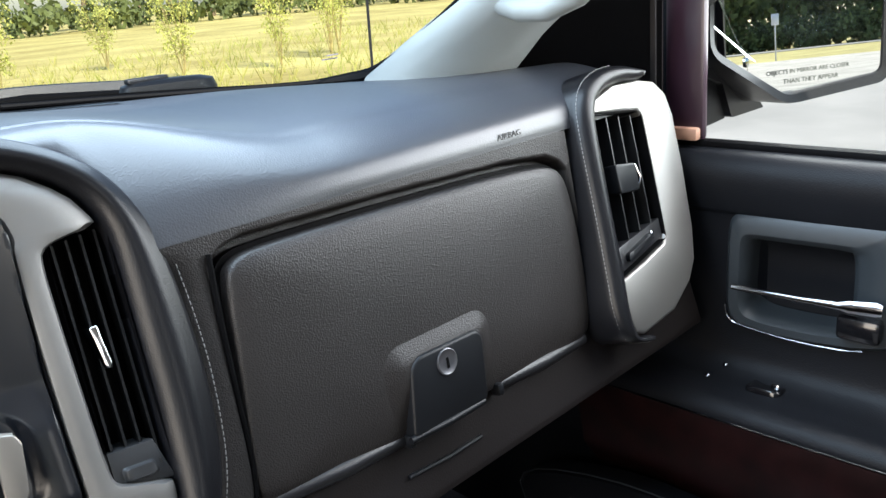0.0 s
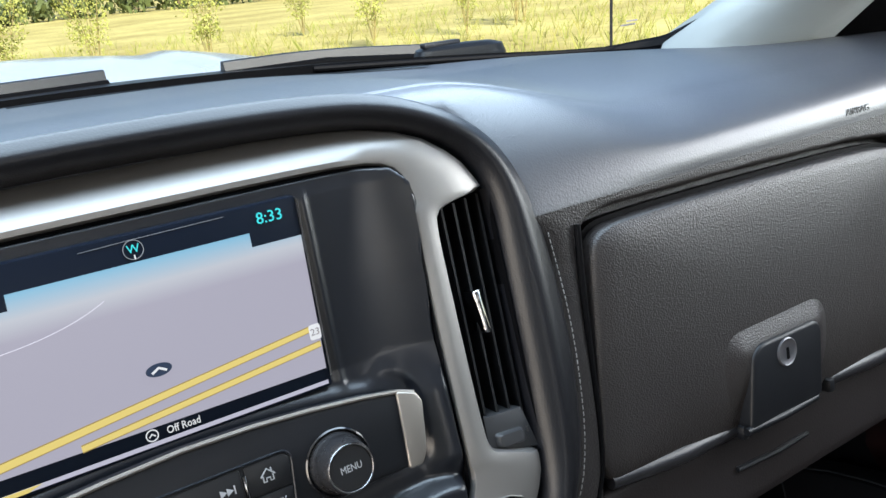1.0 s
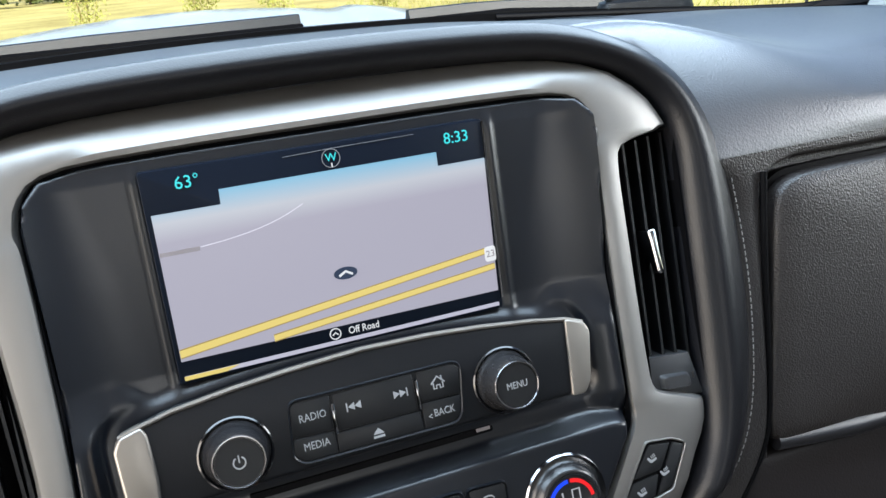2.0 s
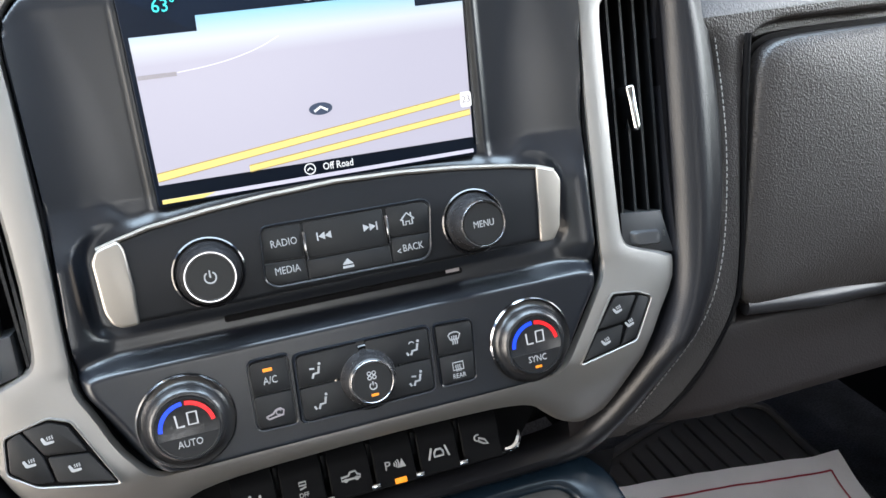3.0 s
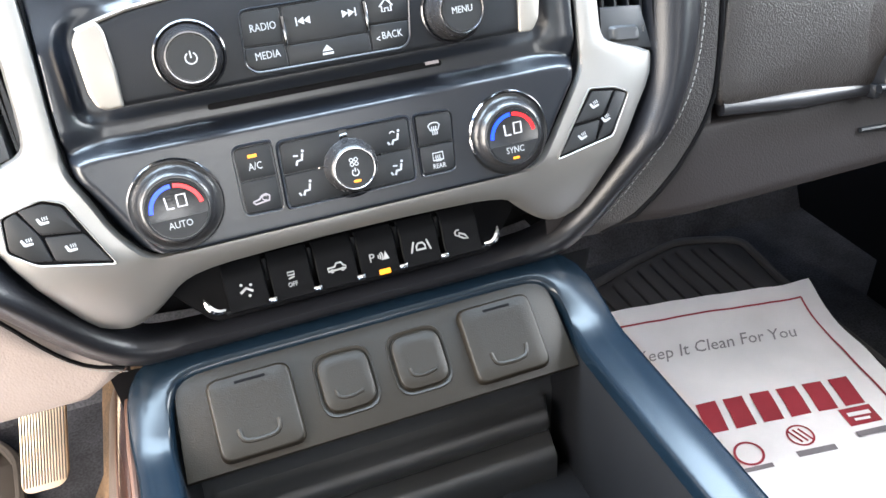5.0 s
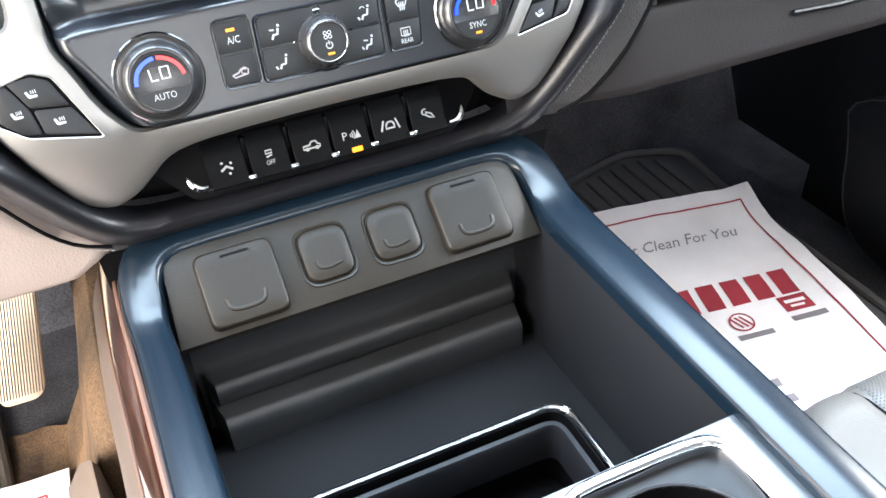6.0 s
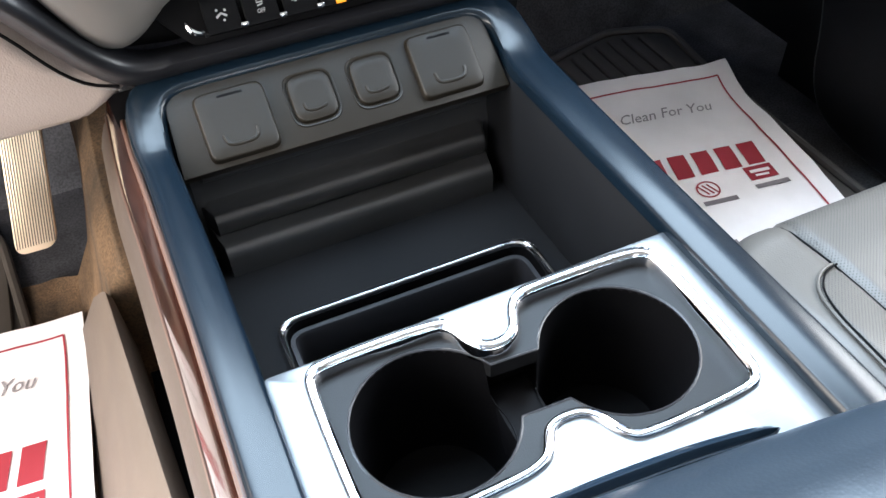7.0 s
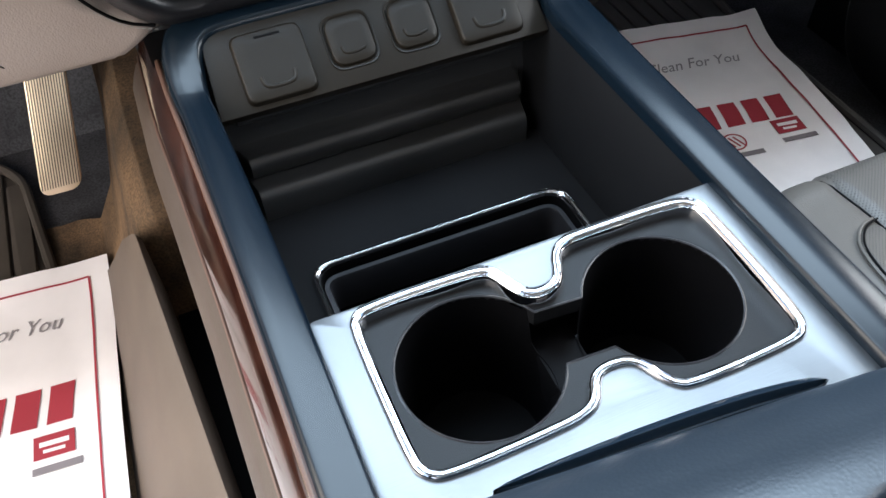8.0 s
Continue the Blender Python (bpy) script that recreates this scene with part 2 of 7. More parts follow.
def sky_screen():
    """The display's sky: blue above, fading to the map's lilac."""
    m = bpy.data.materials.new("screen_sky")
    m.use_nodes = True
    n, l = m.node_tree.nodes, m.node_tree.links
    co, sep, mr, cr = n.new("ShaderNodeTexCoord"), n.new("ShaderNodeSeparateXYZ"), n.new("ShaderNodeMapRange"), n.new("ShaderNodeValToRGB")
    l.new(co.outputs["Object"], sep.inputs[0])
    l.new(sep.outputs["Z"], mr.inputs[0])
    mr.inputs[1].default_value, mr.inputs[2].default_value = 0.790, 0.812
    l.new(mr.outputs[0], cr.inputs[0])
    e = cr.color_ramp.elements
    e[0].color, e[1].color = (0.50, 0.49, 0.60, 1), (0.25, 0.62, 0.88, 1)
    mid = e.new(0.45)
    mid.color = (0.66, 0.70, 0.78, 1)
    bs = n["Principled BSDF"]
    bs.inputs["Roughness"].default_value, bs.inputs["Emission Strength"].default_value = 0.3, 0.51
    bs.inputs["Base Color"].default_value = (0.02, 0.02, 0.025, 1)
    l.new(cr.outputs[0], bs.inputs["Emission Color"])
    return m


SCRSKY = sky_screen()


def glass(name, tint, rough=0.0):
    m = bpy.data.materials.new(name)
    m.use_nodes = True
    n, l = m.node_tree.nodes, m.node_tree.links
    tr, gl, mx = n.new("ShaderNodeBsdfTransparent"), n.new("ShaderNodeBsdfGlossy"), n.new("ShaderNodeMixShader")
    tr.inputs[0].default_value = (*tint, 1)
    gl.inputs["Roughness"].default_value = rough
    mx.inputs[0].default_value = 0.006
    l.new(tr.outputs[0], mx.inputs[1])
    l.new(gl.outputs[0], mx.inputs[2])
    l.new(mx.outputs[0], n["Material Output"].inputs["Surface"])
    return m


GLASS = glass("window_glass", (0.95, 0.98, 0.97))
MIRROR = material("mirror_silver", (0.78, 0.79, 0.78), 0.0, metal=1.0, vary=0.0)


# ---- mesh helpers ----
def fr(origin, up, out):
    """A frame: x along the vehicle's width, y along up, z along out."""
    o, y, z = Vector(origin), Vector(up).normalized(), Vector(out).normalized()
    x = y.cross(z)
    return Matrix(((x.x, y.x, z.x, o.x), (x.y, y.y, z.y, o.y), (x.z, y.z, z.z, o.z), (0, 0, 0, 1)))


ID = Matrix.Identity(4)


def thing(name, label, category, at=(0, 0, 0), group="", kind=""):
    ob = tagged(new(name), label, category, group, kind)
    ob.location = at
    ob.empty_display_size = 0.02
    ob["base"] = at
    return ob


def part(name, bm, mat, parent=None, label="", sharp=38, smooth=True):
    """Links a bmesh, or a mesh, as ONE mesh object, under a thing or a part."""
    if isinstance(bm, bpy.types.Mesh):
        me = bm
    else:
        for e in bm.edges:
            if len(e.link_faces) == 2 and e.calc_face_angle(0) > radians(sharp):
                e.smooth = False
        for f in bm.faces:
            f.smooth = smooth
        me = bpy.data.meshes.new(name)
        bm.to_mesh(me)
        bm.free()
    me.materials.clear()
    me.materials.append(mat)
    ob = new(name, me)
    if parent:
        ob.parent = parent
        if parent.type == "EMPTY":
            ob.matrix_parent_inverse = Matrix.Translation(parent["base"]).inverted()
    if label:
        tagged(ob, label)
    return ob


def setting(name, bm, mat, label, category, sharp=38):
    return tagged(part(name, bm, mat, None, "", sharp), label, category, kind="structure")


def chaikin(pts, times=1, closed=True):
    pts = [tuple(p) for p in pts]
    for _ in range(times):
        out = []
        n = len(pts)
        if not closed:
            out.append(pts[0])
        for i in range(n if closed else n - 1):
            a, b = pts[i], pts[(i + 1) % n]
            out.append(tuple(0.75 * x + 0.25 * y for x, y in zip(a, b)))
            out.append(tuple(0.25 * x + 0.75 * y for x, y in zip(a, b)))
        if not closed:
            out.append(pts[-1])
        pts = out
    return pts


def rounded(pts, r, n=4):
    """A polygon with its corners rounded by radius r."""
    out = []
    for i, p in enumerate(pts):
        p = Vector(p)
        a, b = Vector(pts[i - 1]), Vector(pts[(i + 1) % len(pts)])
        d1, d2 = (a - p), (b - p)
        k1, k2 = min(r, d1.length * 0.45), min(r, d2.length * 0.45)
        s, e = p + d1.normalized() * k1, p + d2.normalized() * k2
        for j in range(n + 1):
            t = j / n
            q = s * (1 - t) ** 2 + p * 2 * t * (1 - t) + e * t * t
            out.append((q.x, q.y))
    return out


def rect(cx, cy, w, h, r=0.0, n=4):
    p = [(cx - w / 2, cy - h / 2), (cx + w / 2, cy - h / 2), (cx + w / 2, cy + h / 2), (cx - w / 2, cy + h / 2)]
    return rounded(p, r, n) if r else p


def circle(cx, cy, r, n=28, a0=0.0, a1=360.0):
    full = abs(a1 - a0) >= 360
    return [(cx + r * math.cos(radians(a0 + (a1 - a0) * i / (n if full else n - 1))), cy + r * math.sin(radians(a0 + (a1 - a0) * i / (n if full else n - 1)))) for i in range(n)]


def mirrored(pts):
    """A right half, listed from the top middle to the bottom middle, with its left half."""
    rest = [tuple(-v if k % 2 == 0 else v for k, v in enumerate(p)) for p in reversed(pts) if abs(p[0]) > 1e-6]
    return list(pts) + rest


def extr(outline, w0, w1, M=ID, bevel=0.0, holes=(), seg=2, bm=None):
    """An outline pushed out from w0 to w1, its front rim bevelled."""
    b = bmesh.new()
    loops = [outline, *holes]
    edges = []
    for lp in loops:
        vs = [b.verts.new((x, y, w0)) for x, y in lp]
        if not holes:
            b.faces.new(vs)
        else:
            edges += [b.edges.new((vs[i], vs[(i + 1) % len(vs)])) for i in range(len(vs))]
    if holes:
        bmesh.ops.triangle_fill(b, edges=edges, use_beauty=True)
    res = bmesh.ops.extrude_face_region(b, geom=b.faces[:])
    up = [g for g in res["geom"] if isinstance(g, bmesh.types.BMVert)]
    bmesh.ops.translate(b, verts=up, vec=(0, 0, w1 - w0))
    bmesh.ops.recalc_face_normals(b, faces=b.faces[:])
    if bevel:
        top = set(up)
        es = [e for e in b.edges if e.verts[0] in top and e.verts[1] in top and len(e.link_faces) == 2 and e.calc_face_angle(0) > 0.8]
        bmesh.ops.bevel(b, geom=es, offset=bevel, segments=seg, profile=0.5, affect="EDGES", clamp_overlap=True)
    bmesh.ops.transform(b, matrix=M, verts=b.verts[:])
    return merge(bm, b)


def merge(into, b):
    if into is None:
        return b
    me = bpy.data.meshes.new("tmp")
    b.to_mesh(me)
    b.free()
    into.from_mesh(me)
    bpy.data.meshes.remove(me)
    return into


def grid(fn, nu, nv, bm=None, close_u=False):
    """A sheet from fn(a, b), a and b from 0 to 1."""
    b = bmesh.new()
    vs = [[b.verts.new(fn(i / (nu if close_u else nu - 1), j / (nv - 1))) for j in range(nv)] for i in range(nu)]
    for i in range(nu if close_u else nu - 1):
        for j in range(nv - 1):
            k = (i + 1) % nu
            b.faces.new((vs[i][j], vs[k][j], vs[k][j + 1], vs[i][j + 1]))
    bmesh.ops.recalc_face_normals(b, faces=b.faces[:])
    return merge(bm, b)


def loft(sections, bm=None, closed=False, caps=True):
    """Skin over rows of points; closed: each row is a ring."""
    b = bmesh.new()
    rows = [[b.verts.new(p) for p in s] for s in sections]
    n = len(rows[0])
    for r0, r1 in zip(rows, rows[1:]):
        for i in range(n if closed else n - 1):
            j = (i + 1) % n
            b.faces.new((r0[i], r0[j], r1[j], r1[i]))
    if closed and caps:
        b.faces.new(rows[0][::-1])
        b.faces.new(rows[-1])
    bmesh.ops.recalc_face_normals(b, faces=b.faces[:])
    return merge(bm, b)


def band(pairs, prof, M=ID, closed=True, times=2, wfun=None, bm=None):
    """A moulding between an inner and an outer line. pairs: ix, iy, ox, oy (, w). prof: rows of share from inner to outer, height."""
    st = chaikin(pairs, times, closed)
    rows = []
    for s in st:
        row = []
        for f, w in prof:
            x, y = s[0] + (s[2] - s[0]) * f, s[1] + (s[3] - s[1]) * f
            row.append((x, y, w + (s[4] if len(s) > 4 else 0.0) + (wfun(x, y) if wfun else 0.0)))
        rows.append(row)
    if closed:
        rows.append(rows[0])
    b = loft(rows)
    bmesh.ops.remove_doubles(b, verts=b.verts[:], dist=1e-6)
    bmesh.ops.recalc_face_normals(b, faces=b.faces[:])
    bmesh.ops.transform(b, matrix=M, verts=b.verts[:])
    return merge(bm, b)


def lathe(prof, cx=0, cy=0, M=ID, n=40, bm=None, knurl=0.0, cap=True):
    """Turned shape: rows of radius, height about (cx, cy)."""
    rows = []
    for r, w in prof:
        rows.append([(cx + r * (1 + (knurl if i % 2 and r > 0.01 else 0)) * math.cos(2 * math.pi * i / n), cy + r * (1 + (knurl if i % 2 and r > 0.01 else 0)) * math.sin(2 * math.pi * i / n), w) for i in range(n)])
    b = loft(rows, closed=True, caps=False)
    if cap:
        b.verts.ensure_lookup_table()
        b.faces.new([b.verts[i] for i in range(len(b.verts) - n, len(b.verts))])
        bmesh.ops.recalc_face_normals(b, faces=b.faces[:])
    bmesh.ops.transform(b, matrix=M, verts=b.verts[:])
    return merge(bm, b)


def tube(pts, r, n=8, closed=False, M=ID, bm=None):
    """A round bar along a line of points."""
    P = [Vector(p) if len(p) == 3 else Vector((p[0], p[1], 0)) for p in pts]
    rows = []
    prev = None
    for i, p in enumerate(P):
        a = P[i - 1] if (i or closed) else p
        c = P[(i + 1) % len(P)] if (i < len(P) - 1 or closed) else p
        d = (c - a).normalized()
        ref = prev if prev is not None else (Vector((0, 0, 1)) if abs(d.z) < 0.9 else Vector((1, 0, 0)))
        s = (ref - d * ref.dot(d)).normalized()
        prev = s
        q = d.cross(s)
        rr = r[i] if isinstance(r, (list, tuple)) else r
        rows.append([tuple(p + (s * math.cos(2 * math.pi * k / n) + q * math.sin(2 * math.pi * k / n)) * rr) for k in range(n)])
    if closed:
        rows.append(rows[0])
    b = loft(rows, closed=True, caps=not closed)
    if closed:
        bmesh.ops.remove_doubles(b, verts=b.verts[:], dist=1e-7)
    bmesh.ops.transform(b, matrix=M, verts=b.verts[:])
    return merge(bm, b)


def box(c, s, M=ID, bevel=0.0, seg=2, bm=None):
    b = bmesh.new()
    bmesh.ops.create_cube(b, size=1.0, matrix=Matrix.Translation(c) @ Matrix.Diagonal((*s, 1)))
    if bevel:
        bmesh.ops.bevel(b, geom=b.edges[:], offset=bevel, segments=seg, profile=0.5, affect="EDGES", clamp_overlap=True)
    bmesh.ops.transform(b, matrix=M, verts=b.verts[:])
    return merge(bm, b)


def offset(pts, d):
    """A closed line moved outwards by d."""
    n = len(pts)
    turn = 1.0 if sum(pts[i - 1][0] * pts[i][1] - pts[i][0] * pts[i - 1][1] for i in range(n)) > 0 else -1.0
    out = []
    for i, p in enumerate(pts):
        a, b = Vector(pts[i - 1]), Vector(pts[(i + 1) % n])
        t = (b - a).normalized()
        out.append((p[0] + t.y * d * turn, p[1] - t.x * d * turn))
    return out


def dome(outline, prof, M=ID, bm=None, centre=None):
    """A cushion-like cap: rings of the outline, shrunk by share f about its middle, at height w."""
    cx, cy = centre or (sum(p[0] for p in outline) / len(outline), sum(p[1] for p in outline) / len(outline))
    rows = [[(cx + (x - cx) * f, cy + (y - cy) * f, w) for x, y in outline] for f, w in prof]
    b = loft(rows, closed=True, caps=True)
    bmesh.ops.transform(b, matrix=M, verts=b.verts[:])
    return merge(bm, b)


def stroke(pts, width, w0, w1, M=ID, bm=None, closed=False):
    """A flat line of constant width with a little height."""
    P = [Vector((*p, 0)) for p in pts]
    n = len(P)
    left, right = [], []
    for i, p in enumerate(P):
        a = P[i - 1] if (i or closed) else p
        c = P[(i + 1) % n] if (i < n - 1 or closed) else p
        d = (c - a).normalized()
        s = Vector((-d.y, d.x, 0)) * width / 2
        left.append(p + s)
        right.append(p - s)
    rows = [[(l.x, l.y, w0), (l.x, l.y, w1), (r.x, r.y, w1), (r.x, r.y, w0)] for l, r in zip(left, right)]
    if closed:
        rows.append(rows[0])
    b = loft(rows, closed=True, caps=not closed)
    bmesh.ops.transform(b, matrix=M, verts=b.verts[:])
    return merge(bm, b)


def words(text, size, x, y, w, M=ID, turn=0.0, shear=0.0, squeeze=1.0, thick=0.00015, bold=0.0):
    """Lettering in the built-in font, middle at (x, y), as a bmesh."""
    cu = bpy.data.curves.new("words", "FONT")
    cu.body, cu.size, cu.align_x, cu.align_y, cu.extrude, cu.shear, cu.offset = text, size, "CENTER", "CENTER", thick, shear, bold
    cu.resolution_u = 2
    ob = new("words", cu)
    bpy.context.view_layer.update()
    me = bpy.data.meshes.new_from_object(ob.evaluated_get(bpy.context.evaluated_depsgraph_get()))
    bpy.data.objects.remove(ob)
    bpy.data.curves.remove(cu)
    b = bmesh.new()
    b.from_mesh(me)
    bpy.data.meshes.remove(me)
    bmesh.ops.transform(b, matrix=M @ Matrix.Translation((x, y, w)) @ Matrix.Rotation(radians(turn), 4, "Z") @ Matrix.Diagonal((squeeze, 1, 1, 1)), verts=b.verts[:])
    return b


def clamp(v, a=0.0, b=1.0):
    return max(a, min(b, v))


def sstep(a, b, v):
    t = clamp((v - a) / (b - a))
    return t * t * (3 - 2 * t)


def lerp_at(table, v):
    """Piecewise line through rows of (key, value)."""
    if v <= table[0][0]:
        return table[0][1]
    for (a, p), (b, q) in zip(table, table[1:]):
        if v <= b:
            return p + (q - p) * (v - a) / (b - a)
    return table[-1][1]


def spline_at(pts, t):
    """A smooth line through points, t from 0 to 1 in equal shares."""
    n = len(pts) - 1
    s = clamp(t) * n
    i = min(int(s), n - 1)
    f = s - i
    p0, p1, p2, p3 = pts[max(i - 1, 0)], pts[i], pts[i + 1], pts[min(i + 2, n)]
    return tuple(0.5 * (2 * b + (c - a) * f + (2 * a - 5 * b + 4 * c - d) * f * f + (3 * b - a - 3 * c + d) * f ** 3) for a, b, c, d in zip(p0, p1, p2, p3))


def stitches(line, mat, parent, M=ID, step=0.0042, length=0.0028, r=0.00034):
    """A row of thread stitches along a line."""
    P = [Vector(p) for p in line]
    bm = bmesh.new()
    pos, target = 0.0, 0.0
    for a, b in zip(P, P[1:]):
        L = (b - a).length
        d = (b - a) / L
        while target < pos + L:
            s = a + d * (target - pos)
            tube([s, s + d * length * 0.5 + Vector((0, 0, r * 0.8)), s + d * length], r, n=5, M=M, bm=bm)
            target += step
        pos += L
    return part("stitching", bm, mat, parent, "row of light grey thread stitches")


# the tilted plane of the centre stack, the screen, the glove box, the port panel
S = fr((0, 0.563, 0.62), (0, 0.2873, 0.9578), (0, -0.9578, 0.2873))
SC = fr((0, 0.602, 0.72), (0, 0.13, 1), (0, -1, 0.13))
G = fr((0, 0.572, 0.577), (0, 0.158, 0.987), (0, -0.987, 0.158))
PP = fr((0, 0.55, 0.49), (0, 0.79, 0.61), (0, -0.61, 0.79))


def recede(x, y):
    """The stack's lower edge rolls away from its plane."""
    return -max(0.0, -0.03 - y) * 0.6


# ---- outside: ground, pavement, field, trees ----
GROUND = -0.72
MIRROR_GLASS = [(-0.100, 0.150), (-0.107, 0.080), (-0.107, 0.023), (-0.002, -0.042), (0.144, -0.028), (0.146, 0.150)]
MIRROR_HOUSING = [(-0.110, 0.165), (-0.116, 0.080), (-0.116, 0.017), (-0.005, -0.055), (0.157, -0.043), (0.160, 0.165)]
MIRROR_TEXT = (0.040, -0.021)


def outside():
    def land(a, b):
        r = 4.0 * (900 / 4.0) ** b
        th = 2 * math.pi * a
        x, y = r * math.sin(th), r * math.cos(th)
        return (x, y, GROUND + 0.10 * noise.noise((x * 0.05, y * 0.05, 0)) * clamp((r - 12) / 20) + 1.1 * clamp((r - 60) / 300))
    bm = grid(land, 96, 40, close_u=True)
    c = bm.verts.new((0, 0, GROUND))
    setting("ground", bm, GRASS, "sunlit field of dry yellow-green grass", "ground")
    bm = box((6, -34, GROUND - 0.04), (56, 82, 0.16), bevel=0.02)
    setting("pavement", bm, ASPHALT, "pale sunlit concrete parking area", "pavement")
    bm = box((10, -139, GROUND + 0.30), (260, 22, 0.12))
    setting("road", bm, ASPHALT, "pale road behind a grass verge", "road")
    # tufts of tall grass between pavement and field
    rnd = random.Random(3)
    bm = bmesh.new()
    for i in range(5200):
        x, y = rnd.uniform(-12, 40), 7.4 + rnd.random() ** 2 * 22
        z = GROUND
        h = rnd.uniform(0.15, 0.5)
        a = rnd.uniform(0, 6.3)
        for k in range(3):
            a += 2.1
            dx, dy = math.cos(a) * 0.009, math.sin(a) * 0.009
            lx, ly = rnd.uniform(-0.2, 0.2), rnd.uniform(-0.2, 0.2)
            v = [bm.verts.new(p) for p in ((x - dx, y - dy, z), (x + dx, y + dy, z), (x + lx * 0.5 + dx * 0.6, y + ly * 0.5, z + h * 0.6), (x + lx, y + ly, z + h))]
            bm.faces.new(v[:3])
            bm.faces.new((v[0], v[2], v[3]))
    ob = part("tall_grass", bm, STRAW)
    tagged(ob, "tall dry yellow grass at the field's edge", "grass", kind="stuff")


def crown(bm, c, rx, rz, n, size, rnd):
    for _ in range(n):
        while True:
            p = Vector((rnd.uniform(-1, 1), rnd.uniform(-1, 1), rnd.uniform(-1, 1)))
            if p.length < 1:
                break
        p = p * (0.55 + 0.45 * rnd.random())
        k = 1 + 0.35 * noise.noise(p * 2.3 + Vector(c))
        q = Vector(c) + Vector((p.x * rx * k, p.y * rx * k, p.z * rz * k))
        e = Euler((rnd.uniform(0, 6), rnd.uniform(0, 6), rnd.uniform(0, 6)))
        s = size * rnd.uniform(0.5, 1.3)
        vs = [bm.verts.new(q + (Vector(v) * s)) for v in [tuple((e.to_matrix() @ Vector(t))) for t in ((-1, -0.5, 0), (1, -0.6, 0.1), (0.6, 0.6, 0.15), (-0.7, 0.5, 0))]]
        bm.faces.new(vs)


def tree(at, h, rnd, leaf=LEAF, label="tall leafy green tree beyond the field", n=420, size=0.35, name="tree"):
    t = thing(name, label, "tree", at)
    x, y, z = at
    thin = 0.2 if name == "sapling" else 1.0
    bm = tube([(x, y, z), (x + 0.03 * h, y, z + h * 0.3), (x - 0.03 * h, y + 0.1, z + h * 0.75)], [h * 0.03 * thin, h * 0.022 * thin, h * 0.008 * thin], n=7)
    if name == "sapling":                    # a loose clump of thin leaning stems with sparse leaves
        bm.free()
        bm, lf = bmesh.new(), bmesh.new()
        for k in range(7):
            a, q = k * 0.9 + rnd.random(), rnd.uniform(0.10, 0.26)
            dx, dy, hh = math.cos(a) * q * h, math.sin(a) * q * h, h * rnd.uniform(0.65, 1.05)
            tube([(x, y, z), (x + dx * 0.35, y + dy * 0.35, z + hh * 0.5), (x + dx, y + dy, z + hh)], [h * 0.0036, h * 0.0026, h * 0.0010], n=5, bm=bm)
            for j in range(4):
                f = 0.36 + 0.21 * j
                crown(lf, (x + dx * f, y + dy * f, z + hh * f), h * 0.10, h * 0.11, n // 16, size, rnd)
        part("trunk", bm, STEM, t)
        part("crown", lf, leaf, t)
        return t
    for k in range(5):
        a = k * 1.3 + rnd.random()
        b0 = z + h * (0.3 + 0.09 * k)
        tube([(x, y, b0), (x + math.cos(a) * h * 0.14, y + math.sin(a) * h * 0.14, b0 + h * 0.14), (x + math.cos(a) * h * 0.22, y + math.sin(a) * h * 0.22, b0 + h * 0.2)], [h * 0.012 * thin, h * 0.008 * thin, h * 0.003 * thin], n=5, bm=bm)
    part("trunk", bm, BARK, t)
    bm = bmesh.new()
    for k in range(4):
        a = k * 1.7 + rnd.random()
        crown(bm, (x + math.cos(a) * h * 0.13, y + math.sin(a) * h * 0.13, z + h * (0.5 + 0.1 * k)), h * 0.22, h * 0.2, n // 4, size, rnd)
    part("crown", bm, leaf, t)
    return t


